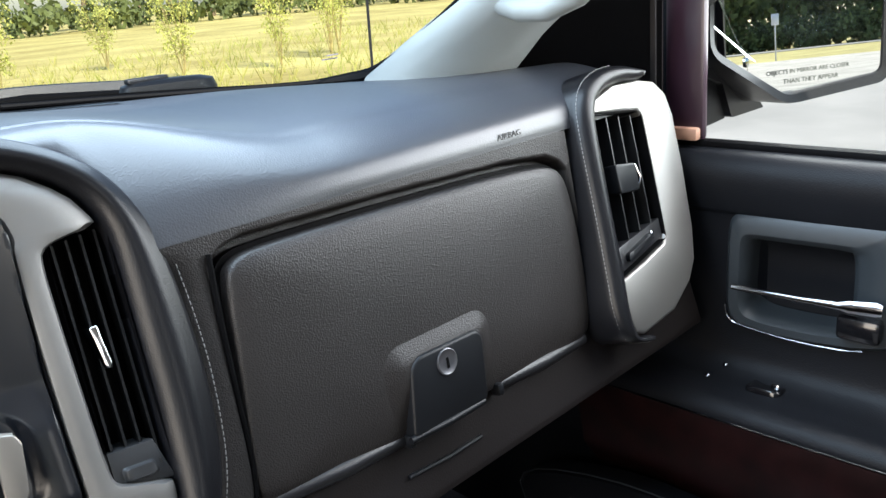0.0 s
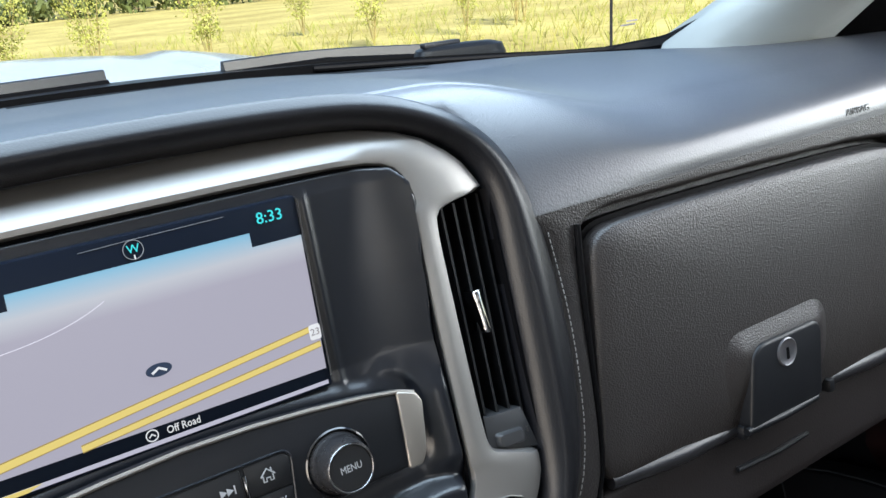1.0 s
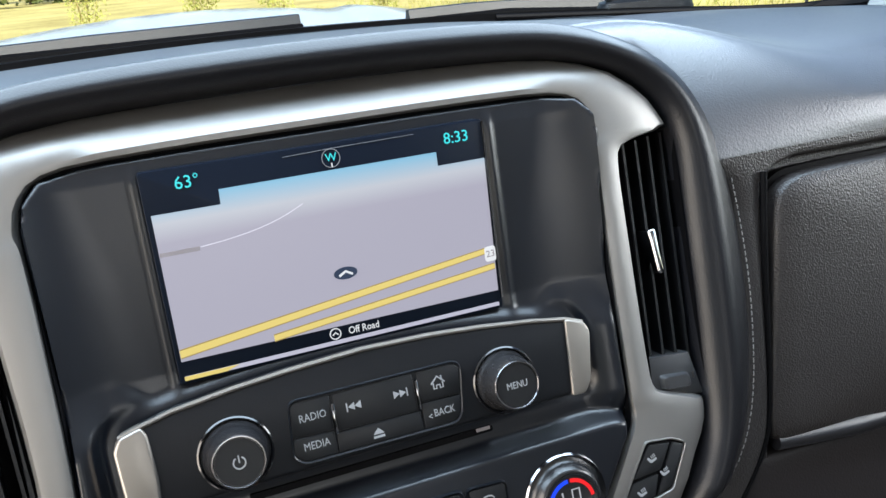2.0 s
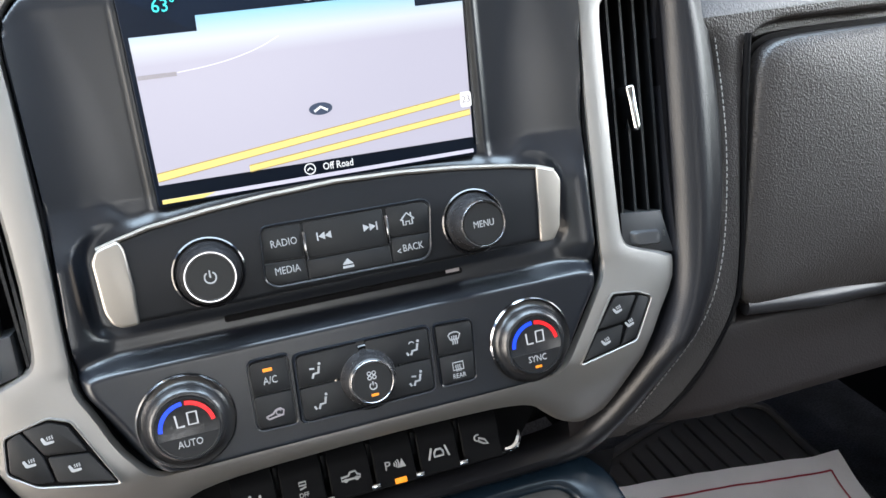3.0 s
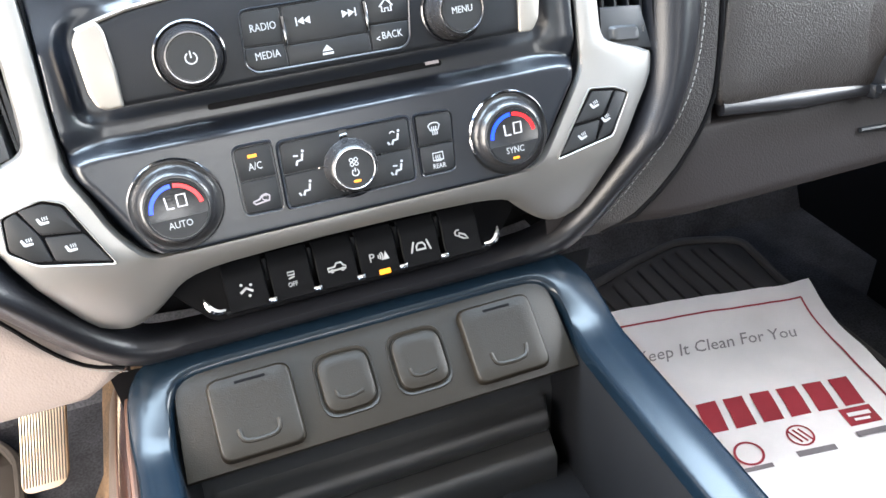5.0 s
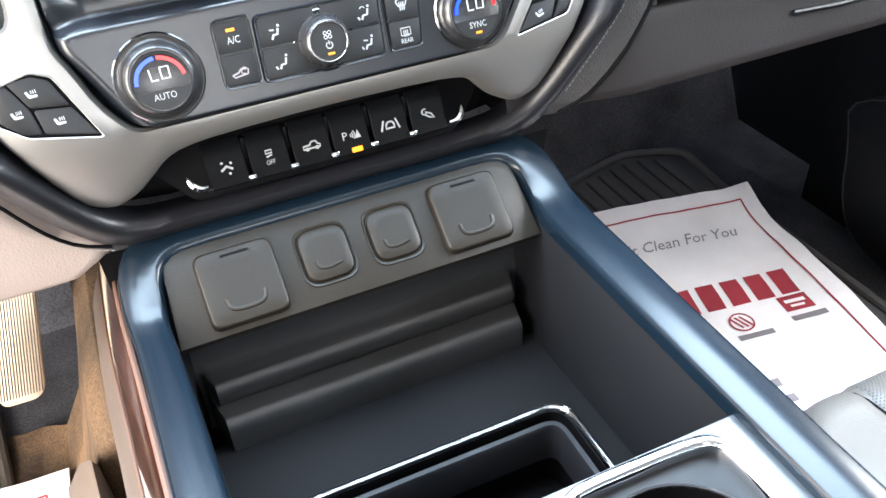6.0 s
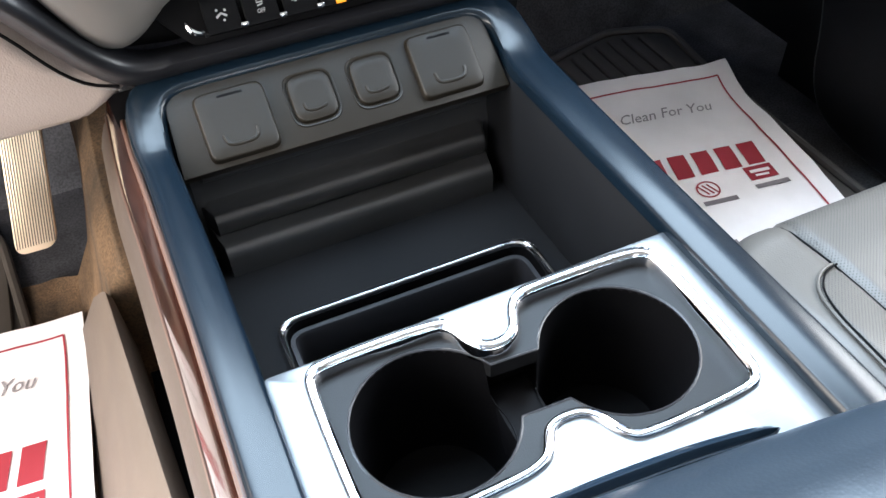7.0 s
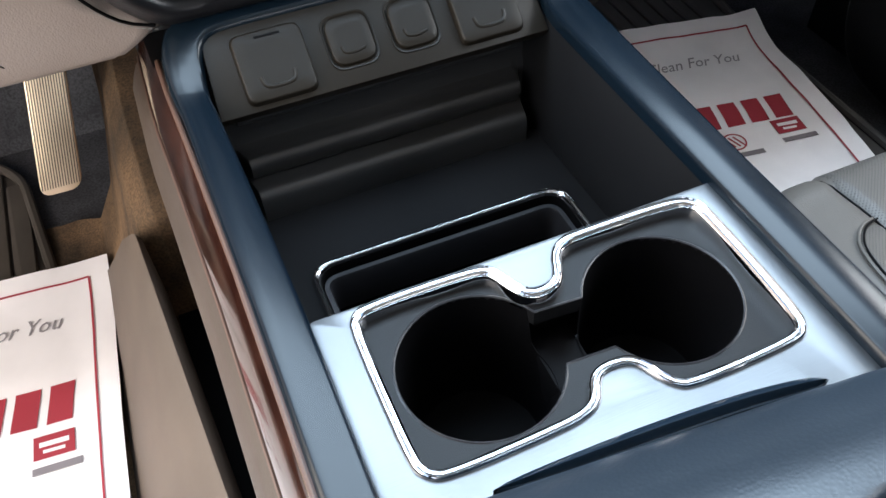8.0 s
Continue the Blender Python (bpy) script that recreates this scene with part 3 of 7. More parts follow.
def trees():
    rnd = random.Random(11)
    for i in range(26):
        a = radians(-32 + i * 3.0 + rnd.uniform(-1, 1))
        r = rnd.uniform(88, 104)
        tree((r * math.sin(a), r * math.cos(a), GROUND), rnd.uniform(9, 13), rnd, n=420, size=0.75)
    bm = bmesh.new()
    for i in range(90):                      # dense undergrowth along the wood's edge
        a = radians(-34 + i * 0.92 + rnd.uniform(-0.4, 0.4))
        r = rnd.uniform(80, 90)
        hh = rnd.uniform(1.2, 2.6)
        crown(bm, (r * math.sin(a), r * math.cos(a), GROUND + hh * 0.8), hh * 1.1, hh, 110, 0.33, rnd)
    tagged(part("undergrowth", bm, LEAF), "dense green bushes along the edge of the wood", "bushes", kind="stuff")
    bm = bmesh.new()
    for i in range(84):                      # woods behind, seen in the door mirror
        crown(bm, (-18 + i * 0.68, -155 + rnd.uniform(-2, 4), GROUND + rnd.uniform(1.2, 4.5)), 2.6, 2.8, 320, 0.34, rnd)
    tagged(part("thicket", bm, LEAF), "dense dark green thicket beyond the road", "bushes", kind="stuff")
    for i in range(16):
        tree((-20 + i * 3.6 + rnd.uniform(-1, 1), -160 + rnd.uniform(-3, 3), GROUND), rnd.uniform(13, 18), rnd, n=700, size=0.8)
    for x, y, h in ((9.2, 17.5, 2.6), (11.6, 17.2, 2.6), (13.6, 17.8, 3.2), (14.5, 18.6, 3.2), (1.6, 18, 2.4), (3.4, 19, 2.6), (5.0, 16.5, 2.4), (-0.6, 21, 3.0), (10.3, 24, 2.5)):
        tree((x, y, GROUND), h * 1.15, rnd, LEAFLIGHT, "thin scrubby sapling with sparse yellow-green leaves", 1100, 0.026, "sapling")
        bm = tube([(3.5, -76, GROUND), (3.5, -76, GROUND + 3.9)], 0.06, n=8)
    s = thing("road_sign", "small white sign on a thin post beside the road", "sign", (3.5, -76, GROUND))
    part("post", bm, PAINT, s)
    part("board", box((3.5, -75.9, GROUND + 3.5), (0.6, 0.04, 0.95), bevel=0.008), PAINT, s)


# ---- the vehicle's shell ----
def wall_with_window(name, x0, x1, label, sill=0.704):
    """A cab side with its window or door opening, between two x planes."""
    hole = [(-0.42, sill), (0.64, sill), (0.64, 0.84), (0.30, 1.13), (-0.42, 1.14)]
    outer = [(-1.65, -0.05), (1.25, -0.05), (1.25, 0.66), (0.95, 0.70), (0.66, 0.93), (0.42, 1.2), (0.3, 1.28), (-1.65, 1.28)]
    M = Matrix(((0, 0, 1, 0), (1, 0, 0, 0), (0, 1, 0, 0), (0, 0, 0, 1)))
    rear = [(-1.40, 0.76), (-0.58, 0.76), (-0.58, 1.13), (-1.25, 1.13)]
    bm = extr(outer, x0, x1, M, holes=[hole, rear])
    return setting(name, bm, DOORTRIM, label, "wall")


def shell():
    setting("floor", box((0, -0.25, 0.0), (1.86, 2.9, 0.05)), CARPETDARK, "dark carpeted cab floor", "floor")
    # toe board
    bm = loft([[(-0.88, 1.12, 0.02), (0.92, 1.12, 0.02)], [(-0.88, 1.17, 0.12), (0.92, 1.17, 0.12)], [(-0.88, 1.2, 0.45), (0.92, 1.2, 0.45)], [(-0.88, 1.22, 0.78), (0.92, 1.22, 0.78)],
               [(-0.88, 1.26, 0.78), (0.92, 1.26, 0.78)], [(-0.88, 1.26, 0.0), (0.92, 1.26, 0.0)]])
    setting("toe_board", bm, CARPETDARK, "dark carpeted toe board under the dashboard", "wall")
    setting("ceiling", box((0, -0.62, 1.245), (1.86, 2.1, 0.05), bevel=0.02), HEADLINER, "pale grey fabric headliner", "ceiling")
    RM = Matrix(((1, 0, 0, 0), (0, 0, 1, 0), (0, 1, 0, 0), (0, 0, 0, 1)))
    setting("wall_rear", extr([(-0.90, -0.05), (0.94, -0.05), (0.94, 1.27), (-0.90, 1.27)], -1.72, -1.66, RM, holes=[[(-0.64, 0.80), (0.64, 0.80), (0.60, 1.15), (-0.60, 1.15)]]), DOORTRIM, "dark rear cab wall with an added unseen window opening", "wall")
    wall_with_window("wall_left", -0.90, -0.86, "driver side wall of the cab with an added open doorway", 0.12)
    # body side with the window opening on the passenger side
    wall_with_window("wall_right", 0.925, 0.95, "passenger side wall of the cab with its window opening")
    # hood
    def hood(a, b):
        x, y = -0.82 + 1.64 * a, 1.30 + 1.15 * b
        return (x, y, 0.830 + 0.040 * sstep(0.0, 0.5, b) - 0.16 * (x / 0.82) ** 2 - 0.10 * b * b - 0.05 * max(0, abs(x) - 0.6) + 0.012 * sstep(0.30, 0.36, abs(x)) * (1 - sstep(0.5, 0.56, abs(x))))
    h = thing("hood", "pale silver painted bonnet shining in the sun", "hood", (0, 1.8, 0.7))
    part("panel", grid(hood, 60, 24), PAINT, h)
    # cowl and windscreen
    across = [i * 0.04 - 0.8 for i in range(41)]
    bm = loft([[(x, 1.112 - 0.2 * (x / 0.69) ** 2, 0.820 - 0.031 * (x / 0.69) ** 2) for x in across], [(x, 1.115 - 0.2 * (x / 0.69) ** 2, 0.8445 - 0.031 * (x / 0.69) ** 2) for x in across],
               [(x, 1.20 - 0.2 * (x / 0.69) ** 2, 0.8440 - 0.031 * (x / 0.69) ** 2) for x in across], [(x, 1.215 - 0.2 * (x / 0.69) ** 2, 0.838 - 0.031 * (x / 0.69) ** 2) for x in across],
               [(x, 1.33 - 0.06 * (x / 0.69) ** 2, 0.815 - 0.05 * (x / 0.69) ** 2) for x in across]])
    setting("cowl", bm, PANEL, "black plastic cowl below the windscreen", "trim")

    def ws(a, b):
        x = (-0.80 + 1.6 * a) * (1 - 0.14 * b)
        yb, zb = 1.10 - 0.2 * (x / 0.69) ** 2, 0.842 - 0.031 * (x / 0.69) ** 2
        return (x, yb - 0.66 * b, zb + 0.40 * b)
    w = setting("window_windscreen", grid(ws, 24, 10), GLASS, "clear curved windscreen", "window")
    w.visible_shadow = False
    # frit line along the glass's lower edge and corner
    bm = loft([[(x, 1.098 - 0.2 * (x / 0.69) ** 2, 0.832 - 0.031 * (x / 0.69) ** 2) for x in [i * 0.04 - 0.76 for i in range(39)]],
               [(x, 1.094 - 0.2 * (x / 0.69) ** 2, 0.8500 - 0.031 * (x / 0.69) ** 2) for x in [i * 0.04 - 0.76 for i in range(39)]]])
    setting("trim_glass_edge", bm, PITCH, "black printed border of the windscreen", "trim")
    o = setting("window_right", box((0.938, 0.08, 0.915), (0.004, 1.12, 0.45)), GLASS, "clear side window", "window")
    o.visible_shadow = False


def pillar():
    p = thing("pillar_trim", "pale grey moulded trim of the windscreen pillar with a grab handle", "pillar trim", (0.72, 0.8, 0.82), kind="structure")
    secs = []
    for k, (l, r) in enumerate((((0.628, 0.868, 0.800), (0.775, 0.77, 0.785)), ((0.636, 0.862, 0.828), (0.770, 0.757, 0.815)), ((0.655, 0.80, 0.868), (0.762, 0.700, 0.863)), ((0.668, 0.732, 0.907), (0.757, 0.645, 0.900)), ((0.675, 0.60, 0.99), (0.757, 0.52, 0.985)), ((0.68, 0.42, 1.10), (0.757, 0.35, 1.10)))):
        l, r = Vector(l), Vector(r)
        m = (l + r) / 2 + Vector((-0.030, -0.035, 0.010))
        q1, q2 = l * 0.7 + r * 0.3 + Vector((-0.028, -0.024, 0.008)), l * 0.25 + r * 0.75 + Vector((-0.022, -0.035, 0.008))
        secs.append([tuple(l + Vector((0.06, 0.06, 0))), tuple(l), tuple(q1), tuple(m), tuple(q2), tuple(r), tuple(r + Vector((0.03, 0.07, 0)))])
    part("trim", loft(secs), PILLAR, p, sharp=60)
    bm = tube([(0.690, 0.712, 0.915), (0.685, 0.692, 0.902), (0.683, 0.665, 0.893), (0.685, 0.635, 0.892), (0.688, 0.600, 0.905), (0.69, 0.52, 0.965)], [0.010, 0.013, 0.012, 0.012, 0.013, 0.013], n=12)
    part("grab_handle", bm, PILLAR, p)
    rim = chaikin([(0.304, 1.057, 0.840), (0.411, 1.026, 0.834), (0.563, 0.962, 0.826), (0.641, 0.917, 0.824), (0.671, 0.891, 0.826), (0.677, 0.862, 0.840), (0.681, 0.834, 0.855), (0.683, 0.797, 0.876), (0.685, 0.777, 0.888), (0.686, 0.75, 0.904)], 2, False)
    part("glass_border", tube([(q[0] - 0.005 * sstep(0.60, 0.66, q[0]), q[1] - 0.004, q[2]) for q in rim], [0.0034 + 0.0025 * sstep(0.60, 0.66, q[0]) + 0.003 * (1 - sstep(0.0, 0.055, abs(q[0] - 0.665))) * (1 - sstep(0.83, 0.86, q[2])) for q in rim], n=8), PITCH, p, "black printed glass border")
    # dark quarter panel between pillar and window post
    bm = loft([[(0.735, 0.84, 0.79), (0.858, 0.610, 0.79)], [(0.728, 0.68, 0.90), (0.858, 0.610, 0.90)], [(0.722, 0.54, 0.99), (0.858, 0.50, 0.99)], [(0.722, 0.39, 1.10), (0.858, 0.34, 1.10)]])
    setting("trim_quarter", bm, PITCH, "dark inner quarter trim beside the pillar", "trim")
    bm = box((0.862, 0.622, 0.86), (0.02, 0.016, 0.26), bevel=0.006)
    setting("trim_seal", bm, LOWER, "grey rubber door seal", "trim")


def wipers():
    for k, line in enumerate((((0.245, 1.175, 0.8435), (0.36, 1.150, 0.845), (0.49, 1.090, 0.836)), ((-0.55, 1.13, 0.832), (-0.25, 1.20, 0.852), (0.12, 1.205, 0.850)))):
        w = thing("wiper", "black windscreen wiper resting at the foot of the glass", "wiper", line[0], "wipers on the windscreen")
        bm = loft([[(p[0], p[1] - 0.008, p[2] - 0.008), (p[0], p[1] - 0.003, p[2] + 0.006), (p[0], p[1] + 0.006, p[2] + 0.007), (p[0], p[1] + 0.012, p[2] - 0.006)] for p in chaikin(line, 2, False)], closed=True)
        part("arm", bm, PANEL, w)
        part("blade", tube([(p[0], p[1] - 0.014, p[2] - 0.008) for p in line], 0.005, n=6), PITCH, w)
    n = thing("washer_nozzle", "grey plastic washer nozzle cover on the cowl", "washer nozzle", (0.485, 1.05, 0.83))
    part("cover", dome(rounded([(0.418, 1.03), (0.525, 1.0), (0.545, 1.03), (0.44, 1.075)], 0.02), [(1.0, 0.815), (1.0, 0.832), (0.93, 0.842), (0.7, 0.8455), (0.3, 0.8465)]), PANEL, n)
    part("jet", box((0.46, 1.04, 0.8475), (0.05, 0.012, 0.006), bevel=0.002), BLACK, n)
    st = thing("windscreen_sticker", "small faded marking printed on the windscreen", "sticker", (0.62, 0.898, 0.85))
    for k in range(2):
        part("mark", box((0.612, 0.892 - 0.006 * k, 0.853 + 0.0045 * k), (0.022 - 0.006 * k, 0.001, 0.0016)), INK, st)
    a = thing("antenna", "thin black whip antenna on the wing", "antenna", (1.27, 1.6, 0.60))
    part("base", lathe([(0.03, 0.45), (0.016, 0.62), (0.007, 0.66)], 1.268, 1.6), BLACK, a)
    part("whip", tube([(1.268, 1.6, 0.65), (1.29, 1.6, 1.3)], 0.0035, n=6), BLACK, a)
    for s in (1, -1):
        f = thing("wing", "pale silver painted front wing", "wing", (s * 1.0, 1.7, 0.3), "front wings")
        part("panel", loft([[(s * 0.80, 1.26 + 0.1 * i, 0.70 - 0.02 * i), (s * 1.0, 1.26 + 0.1 * i, 0.64 - 0.02 * i), (s * 1.24, 1.26 + 0.1 * i, 0.58 - 0.02 * i), (s * 1.32, 1.26 + 0.1 * i, 0.46), (s * 1.34, 1.26 + 0.1 * i, -0.1)] for i in range(10)]), PAINT, f)


# scale about the first camera position, keeps the door's fit to the view
EYE_SCALE = Matrix.Translation((0.023, 0.12, 0.925)) @ Matrix.Scale(1.056, 4) @ Matrix.Translation((-0.023, -0.12, -0.925))


def door():
    d = thing("passenger_door", "closed dark grey passenger door with a chrome release lever", "car door", (0.84, 0.1, 0.1))
    zs = [(0.733, 0.842), (0.730, 0.828), (0.718, 0.819), (0.70, 0.817), (0.672, 0.822), (0.655, 0.828), (0.56, 0.831), (0.515, 0.829), (0.497, 0.823), (0.486, 0.808), (0.4805, 0.788), (0.478, 0.769), (0.473, 0.759), (0.464, 0.754), (0.455, 0.756), (0.445, 0.768), (0.42, 0.788), (0.32, 0.80), (0.16, 0.80), (0.05, 0.80)]

    def face(a, b):
        y = 0.84 - 1.4 * a
        z, x = spline_at(zs, b)
        # pull-cup recess behind the release lever
        inside = min(sstep(0.499, 0.484, y), sstep(0.374, 0.386, y), sstep(0.545, 0.556, z), sstep(0.645, 0.632, z))
        return (x + 0.034 * inside, y, z)
    part("panel", grid(face, 150, 120), DOORTRIM, d, sharp=60)
    # raised frame round the pull cup
    ring = [(0.4885, 0.600, 0.5127, 0.600), (0.4880, 0.630, 0.5120, 0.655), (0.4862, 0.6375, 0.507, 0.667), (0.480, 0.6400, 0.495, 0.672), (0.435, 0.6405, 0.4363, 0.6745), (0.392, 0.6415, 0.357, 0.678), (0.3850, 0.638, 0.290, 0.681), (0.3835, 0.600, 0.285, 0.62), (0.3845, 0.570, 0.288, 0.572), (0.390, 0.5585, 0.345, 0.545), (0.4363, 0.5560, 0.4363, 0.5365), (0.478, 0.5570, 0.495, 0.540), (0.4880, 0.566, 0.5075, 0.547), (0.4890, 0.58, 0.5120, 0.558)]
    DM = Matrix(((0, 0, -1, 0.829), (1, 0, 0, 0), (0, 1, 0, 0), (0, 0, 0, 1)))
    part("pull_cup_frame", band(ring, [(-0.02, -0.034), (0, -0.010), (0.10, 0.003), (0.30, 0.009), (0.75, 0.0085), (0.95, 0.003), (1, -0.002), (1.02, -0.01)], DM), DOORPLATE, d, "rounded grey-green frame of the pull cup")
    part("cup_edge_line", tube(chaikin([(0.5110, 0.5640, 0.0075), (0.5085, 0.5500, 0.0075), (0.497, 0.5430, 0.0075), (0.4363, 0.5385, 0.0075), (0.385, 0.5410, 0.0075), (0.366, 0.5450, 0.0075)], 2, False), 0.0010, n=6, M=DM), DARKCHROME, d, "thin chrome edge line")
    lever = part("release_lever", loft([[(0.806 - 0.004 * math.cos(t), y, z + 0.0046 * s * math.sin(t)) for t in [k * math.pi / 5 for k in range(10)]] for y, z, s in ((0.495, 0.593, 0.6), (0.47, 0.593, 0.8), (0.42, 0.594, 0.9), (0.386, 0.5945, 1.1), (0.376, 0.595, 1.7), (0.352, 0.5975, 1.9), (0.346, 0.598, 1.4))], closed=True), DARKCHROME, d, "polished chrome release lever")
    part("lever_grip", box((0.814, 0.368, 0.572), (0.018, 0.042, 0.026), bevel=0.006), PIANO, d)
    # chrome tube stands in for the highlight along the armrest edge
    part("edge_highlight", tube([(0.7535, 0.66 - 0.15 * i, 0.4605) for i in range(7)], 0.0012, n=6), DARKCHROME, d)
    part("wood_panel", loft([[(0.758, 0.66 - 0.1 * i, 0.462), (0.7535, 0.66 - 0.1 * i, 0.459), (0.749, 0.66 - 0.1 * i, 0.435), (0.757, 0.66 - 0.1 * i, 0.37), (0.80, 0.66 - 0.1 * i, 0.31)] for i in range(10)]), DOORWOOD, d, "dark red-brown wood-effect strip")
    sw = part("lock_switch", dome(rounded([(0.793, 0.475), (0.815, 0.470), (0.818, 0.432), (0.794, 0.436)], 0.009), [(1, 0.472), (1, 0.4862), (0.9, 0.4880), (0.4, 0.4866)]), PIANO, d)
    part("rocker", box((0.812, 0.446, 0.4875), (0.007, 0.009, 0.004), bevel=0.0015), CHROME, sw)
    for x, y, z in ((0.800, 0.518, 0.4832), (0.818, 0.506, 0.4925)):
        part("screw_cap", lathe([(0.0028, 0.0), (0.0028, 0.002), (0.0012, 0.003)], 0, 0, Matrix.Translation((x, y, z)) @ Matrix.Rotation(radians(-35), 4, "Y"), n=12), DARKCHROME, d)
    # speaker bulge low on the door with a bright piping line
    so = [(0.80, 0.27), (0.775, 0.20), (0.762, 0.11), (0.72, 0.058), (0.60, 0.045), (0.40, 0.06), (0.40, 0.30), (0.6, 0.32)]
    SP = Matrix(((0, 0, -1, 0.80), (1, 0, 0, 0), (0, 1, 0, 0), (0, 0, 0, 1)))
    so = chaikin(so, 2)
    sp = part("map_pocket", dome(so, [(1.0, -0.01), (1.0, 0.014), (0.97, 0.022), (0.85, 0.026), (0.4, 0.03)], SP), DOORTRIM, d)
    part("piping", tube([(*p, 0.019) for p in so], 0.0011, n=6, closed=True, M=SP), DOORPLATE, sp, "thin pale piping line")
    part("window_seal", box((0.850, 0.03, 0.734), (0.016, 1.20, 0.012), bevel=0.004), PITCH, d)
    post = part("window_post", box((0.846, 0.573, 0.865), (0.012, 0.046, 0.250), bevel=0.004), PLUM, d, "glossy dark plum window post")
    part("post_foot", box((0.8405, 0.571, 0.747), (0.018, 0.036, 0.014), bevel=0.003), material("tan_foot", (0.40, 0.22, 0.15), 0.5), post)
    # the door panel is scaled away from the first camera position to fit its view; the low pocket stays
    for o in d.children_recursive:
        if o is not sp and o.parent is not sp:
            o.data.transform(EYE_SCALE)


def door_mirror():
    MM = fr((1.05, 0.55, 0.80), Vector((0, 0, 1)) - Vector((-0.4424, -0.8948, 0.0603)) * 0.0603, (-0.4424, -0.8948, 0.0603))
    m = thing("door_mirror", "black door mirror outside the passenger window", "door mirror", (0.95, 0.6, 0.72))
    gl = MIRROR_GLASS
    hs = MIRROR_HOUSING
    part("housing", extr(rounded(hs, 0.02), -0.12, -0.034, MM, bevel=0.012, seg=3), BLACK, m)
    part("rim", band([(*a, *b) for a, b in zip(rounded(gl, 0.012), rounded(hs, 0.02))], [(0, -0.036), (0, 0.001), (0.1, 0.004), (0.9, 0.006), (1, -0.004), (1, -0.05)], MM, times=0), BLACK, m)
    # the glass is turned a little towards the cab inside its housing
    N0, N1 = Vector((-0.4424, -0.8948, 0.0603)), Vector((-0.5332, -0.8440, 0.0560)).normalized()
    b = extr(rounded(gl, 0.012), -0.004, -0.001, MM)
    for v in b.verts:
        v.co -= N0 * ((v.co - Vector((1.165, 0.493, 0.80))).dot(N1) / N0.dot(N1)) * 0.999
    g = part("mirror_glass", b, MIRROR, m)
    t1 = words("OBJECTS IN MIRROR ARE CLOSER", 0.0078, MIRROR_TEXT[0], MIRROR_TEXT[1] + 0.006, -0.0006, MM, thick=0.0001)
    t1 = merge(t1, words("THAN THEY APPEAR", 0.0085, MIRROR_TEXT[0] + 0.004, MIRROR_TEXT[1] - 0.006, -0.0006, MM, thick=0.0001))
    for v in t1.verts:
        v.co -= N0 * ((v.co - Vector((1.165, 0.493, 0.80)) - N1 * 0.0008).dot(N1) / N0.dot(N1))
    part("lettering", t1, PILLAR, g)
    AM = Matrix(((1, 0, 0, 0), (0, 0, 1, 0), (0, 1, 0, 0), (0, 0, 0, 1)))
    part("arm", extr(rounded([(0.945, 0.835), (0.9956, 0.8245), (1.031, 0.796), (1.09, 0.765), (1.134, 0.7265), (1.0405, 0.7277), (1.0130, 0.7760), (0.97, 0.79)], 0.004), 0.615, 0.66, AM, bevel=0.003), BLACK, m)
    part("sail", extr([(0.945, 0.835), (0.967, 0.792), (1.0080, 0.7770), (1.0355, 0.7277), (0.985, 0.7252), (0.945, 0.723)], 0.622, 0.665, AM, bevel=0.002), PANEL, m, "grey mirror base")


def body_side():
    """The cab's outside behind the window, seen in the door mirror."""
    b = thing("rear_body_side", "pale silver painted rear cab side with a dark window", "car body", (0.98, -1.2, 0.2))
    ys = (-0.50, -0.8, -1.1, -1.4, -1.7)
    part("panel", loft([[(0.985, y, 0.55), (1.018, y, 0.64), (1.022, y, 0.76), (1.012, y, 0.81), (1.004, y, 0.825)] for y in ys]), PAINT, b, sharp=60)
    part("side_glass", loft([[(1.002, y, 0.825), (0.972, y, 0.90), (0.930, y, 1.03)] for y in ys[:4]]), PIANO, b, "dark rear side window")
    part("roof_rail", loft([[(0.932, y, 1.02), (0.936, y, 1.035), (0.922, y, 1.07), (0.86, y, 1.15)] for y in ys[:4]]), PAINT, b)
    part("door_handle", box((1.018, -1.0, 0.775), (0.018, 0.16, 0.03), bevel=0.006), CHROME, b)


# ---- dashboard ----
# the dash end by the door, scaled about the first camera position to fit its view, a little further out than the
# stack's plane
END = S @ Matrix.Translation((0.023, 0.165, 0.015)) @ Matrix.Scale(1.053, 4) @ Matrix.Translation((-0.023, -0.165, 0))


def rear_edge(x):
    return 1.06 - 0.2 * (x / 0.69) ** 2, 0.855 - 0.031 * (x / 0.69) ** 2 - lerp_at([(0.0, 0.0085), (0.2, 0.0095), (0.3, 0.0130), (0.4, 0.0120), (0.5, 0.0085), (0.62, 0.007), (0.8, 0.005)], abs(x))


GROOVE = [(0.266, 0.640), (0.262, 0.575), (0.660, 0.575), (0.666, 0.667), (0.658, 0.742), (0.650, 0.752), (0.632, 0.760), (0.578, 0.7655), (0.44, 0.7705), (0.30, 0.773), (0.282, 0.769), (0.270, 0.760)]


def inside_depth(x, z, poly):
    """Distance to a polygon's edge, positive inside."""
    best, inside = 9.0, False
    for i in range(len(poly)):
        ax, az = poly[i - 1]
        bx, bz = poly[i]
        dx, dz = bx - ax, bz - az
        t = clamp(((x - ax) * dx + (z - az) * dz) / (dx * dx + dz * dz))
        best = min(best, math.hypot(x - ax - t * dx, z - az - t * dz))
        if (az > z) != (bz > z) and x < ax + (z - az) / dz * dx:
            inside = not inside
    return best if inside else -best


def face_y(z):
    return 0.572 + 0.16 * (z - 0.577)


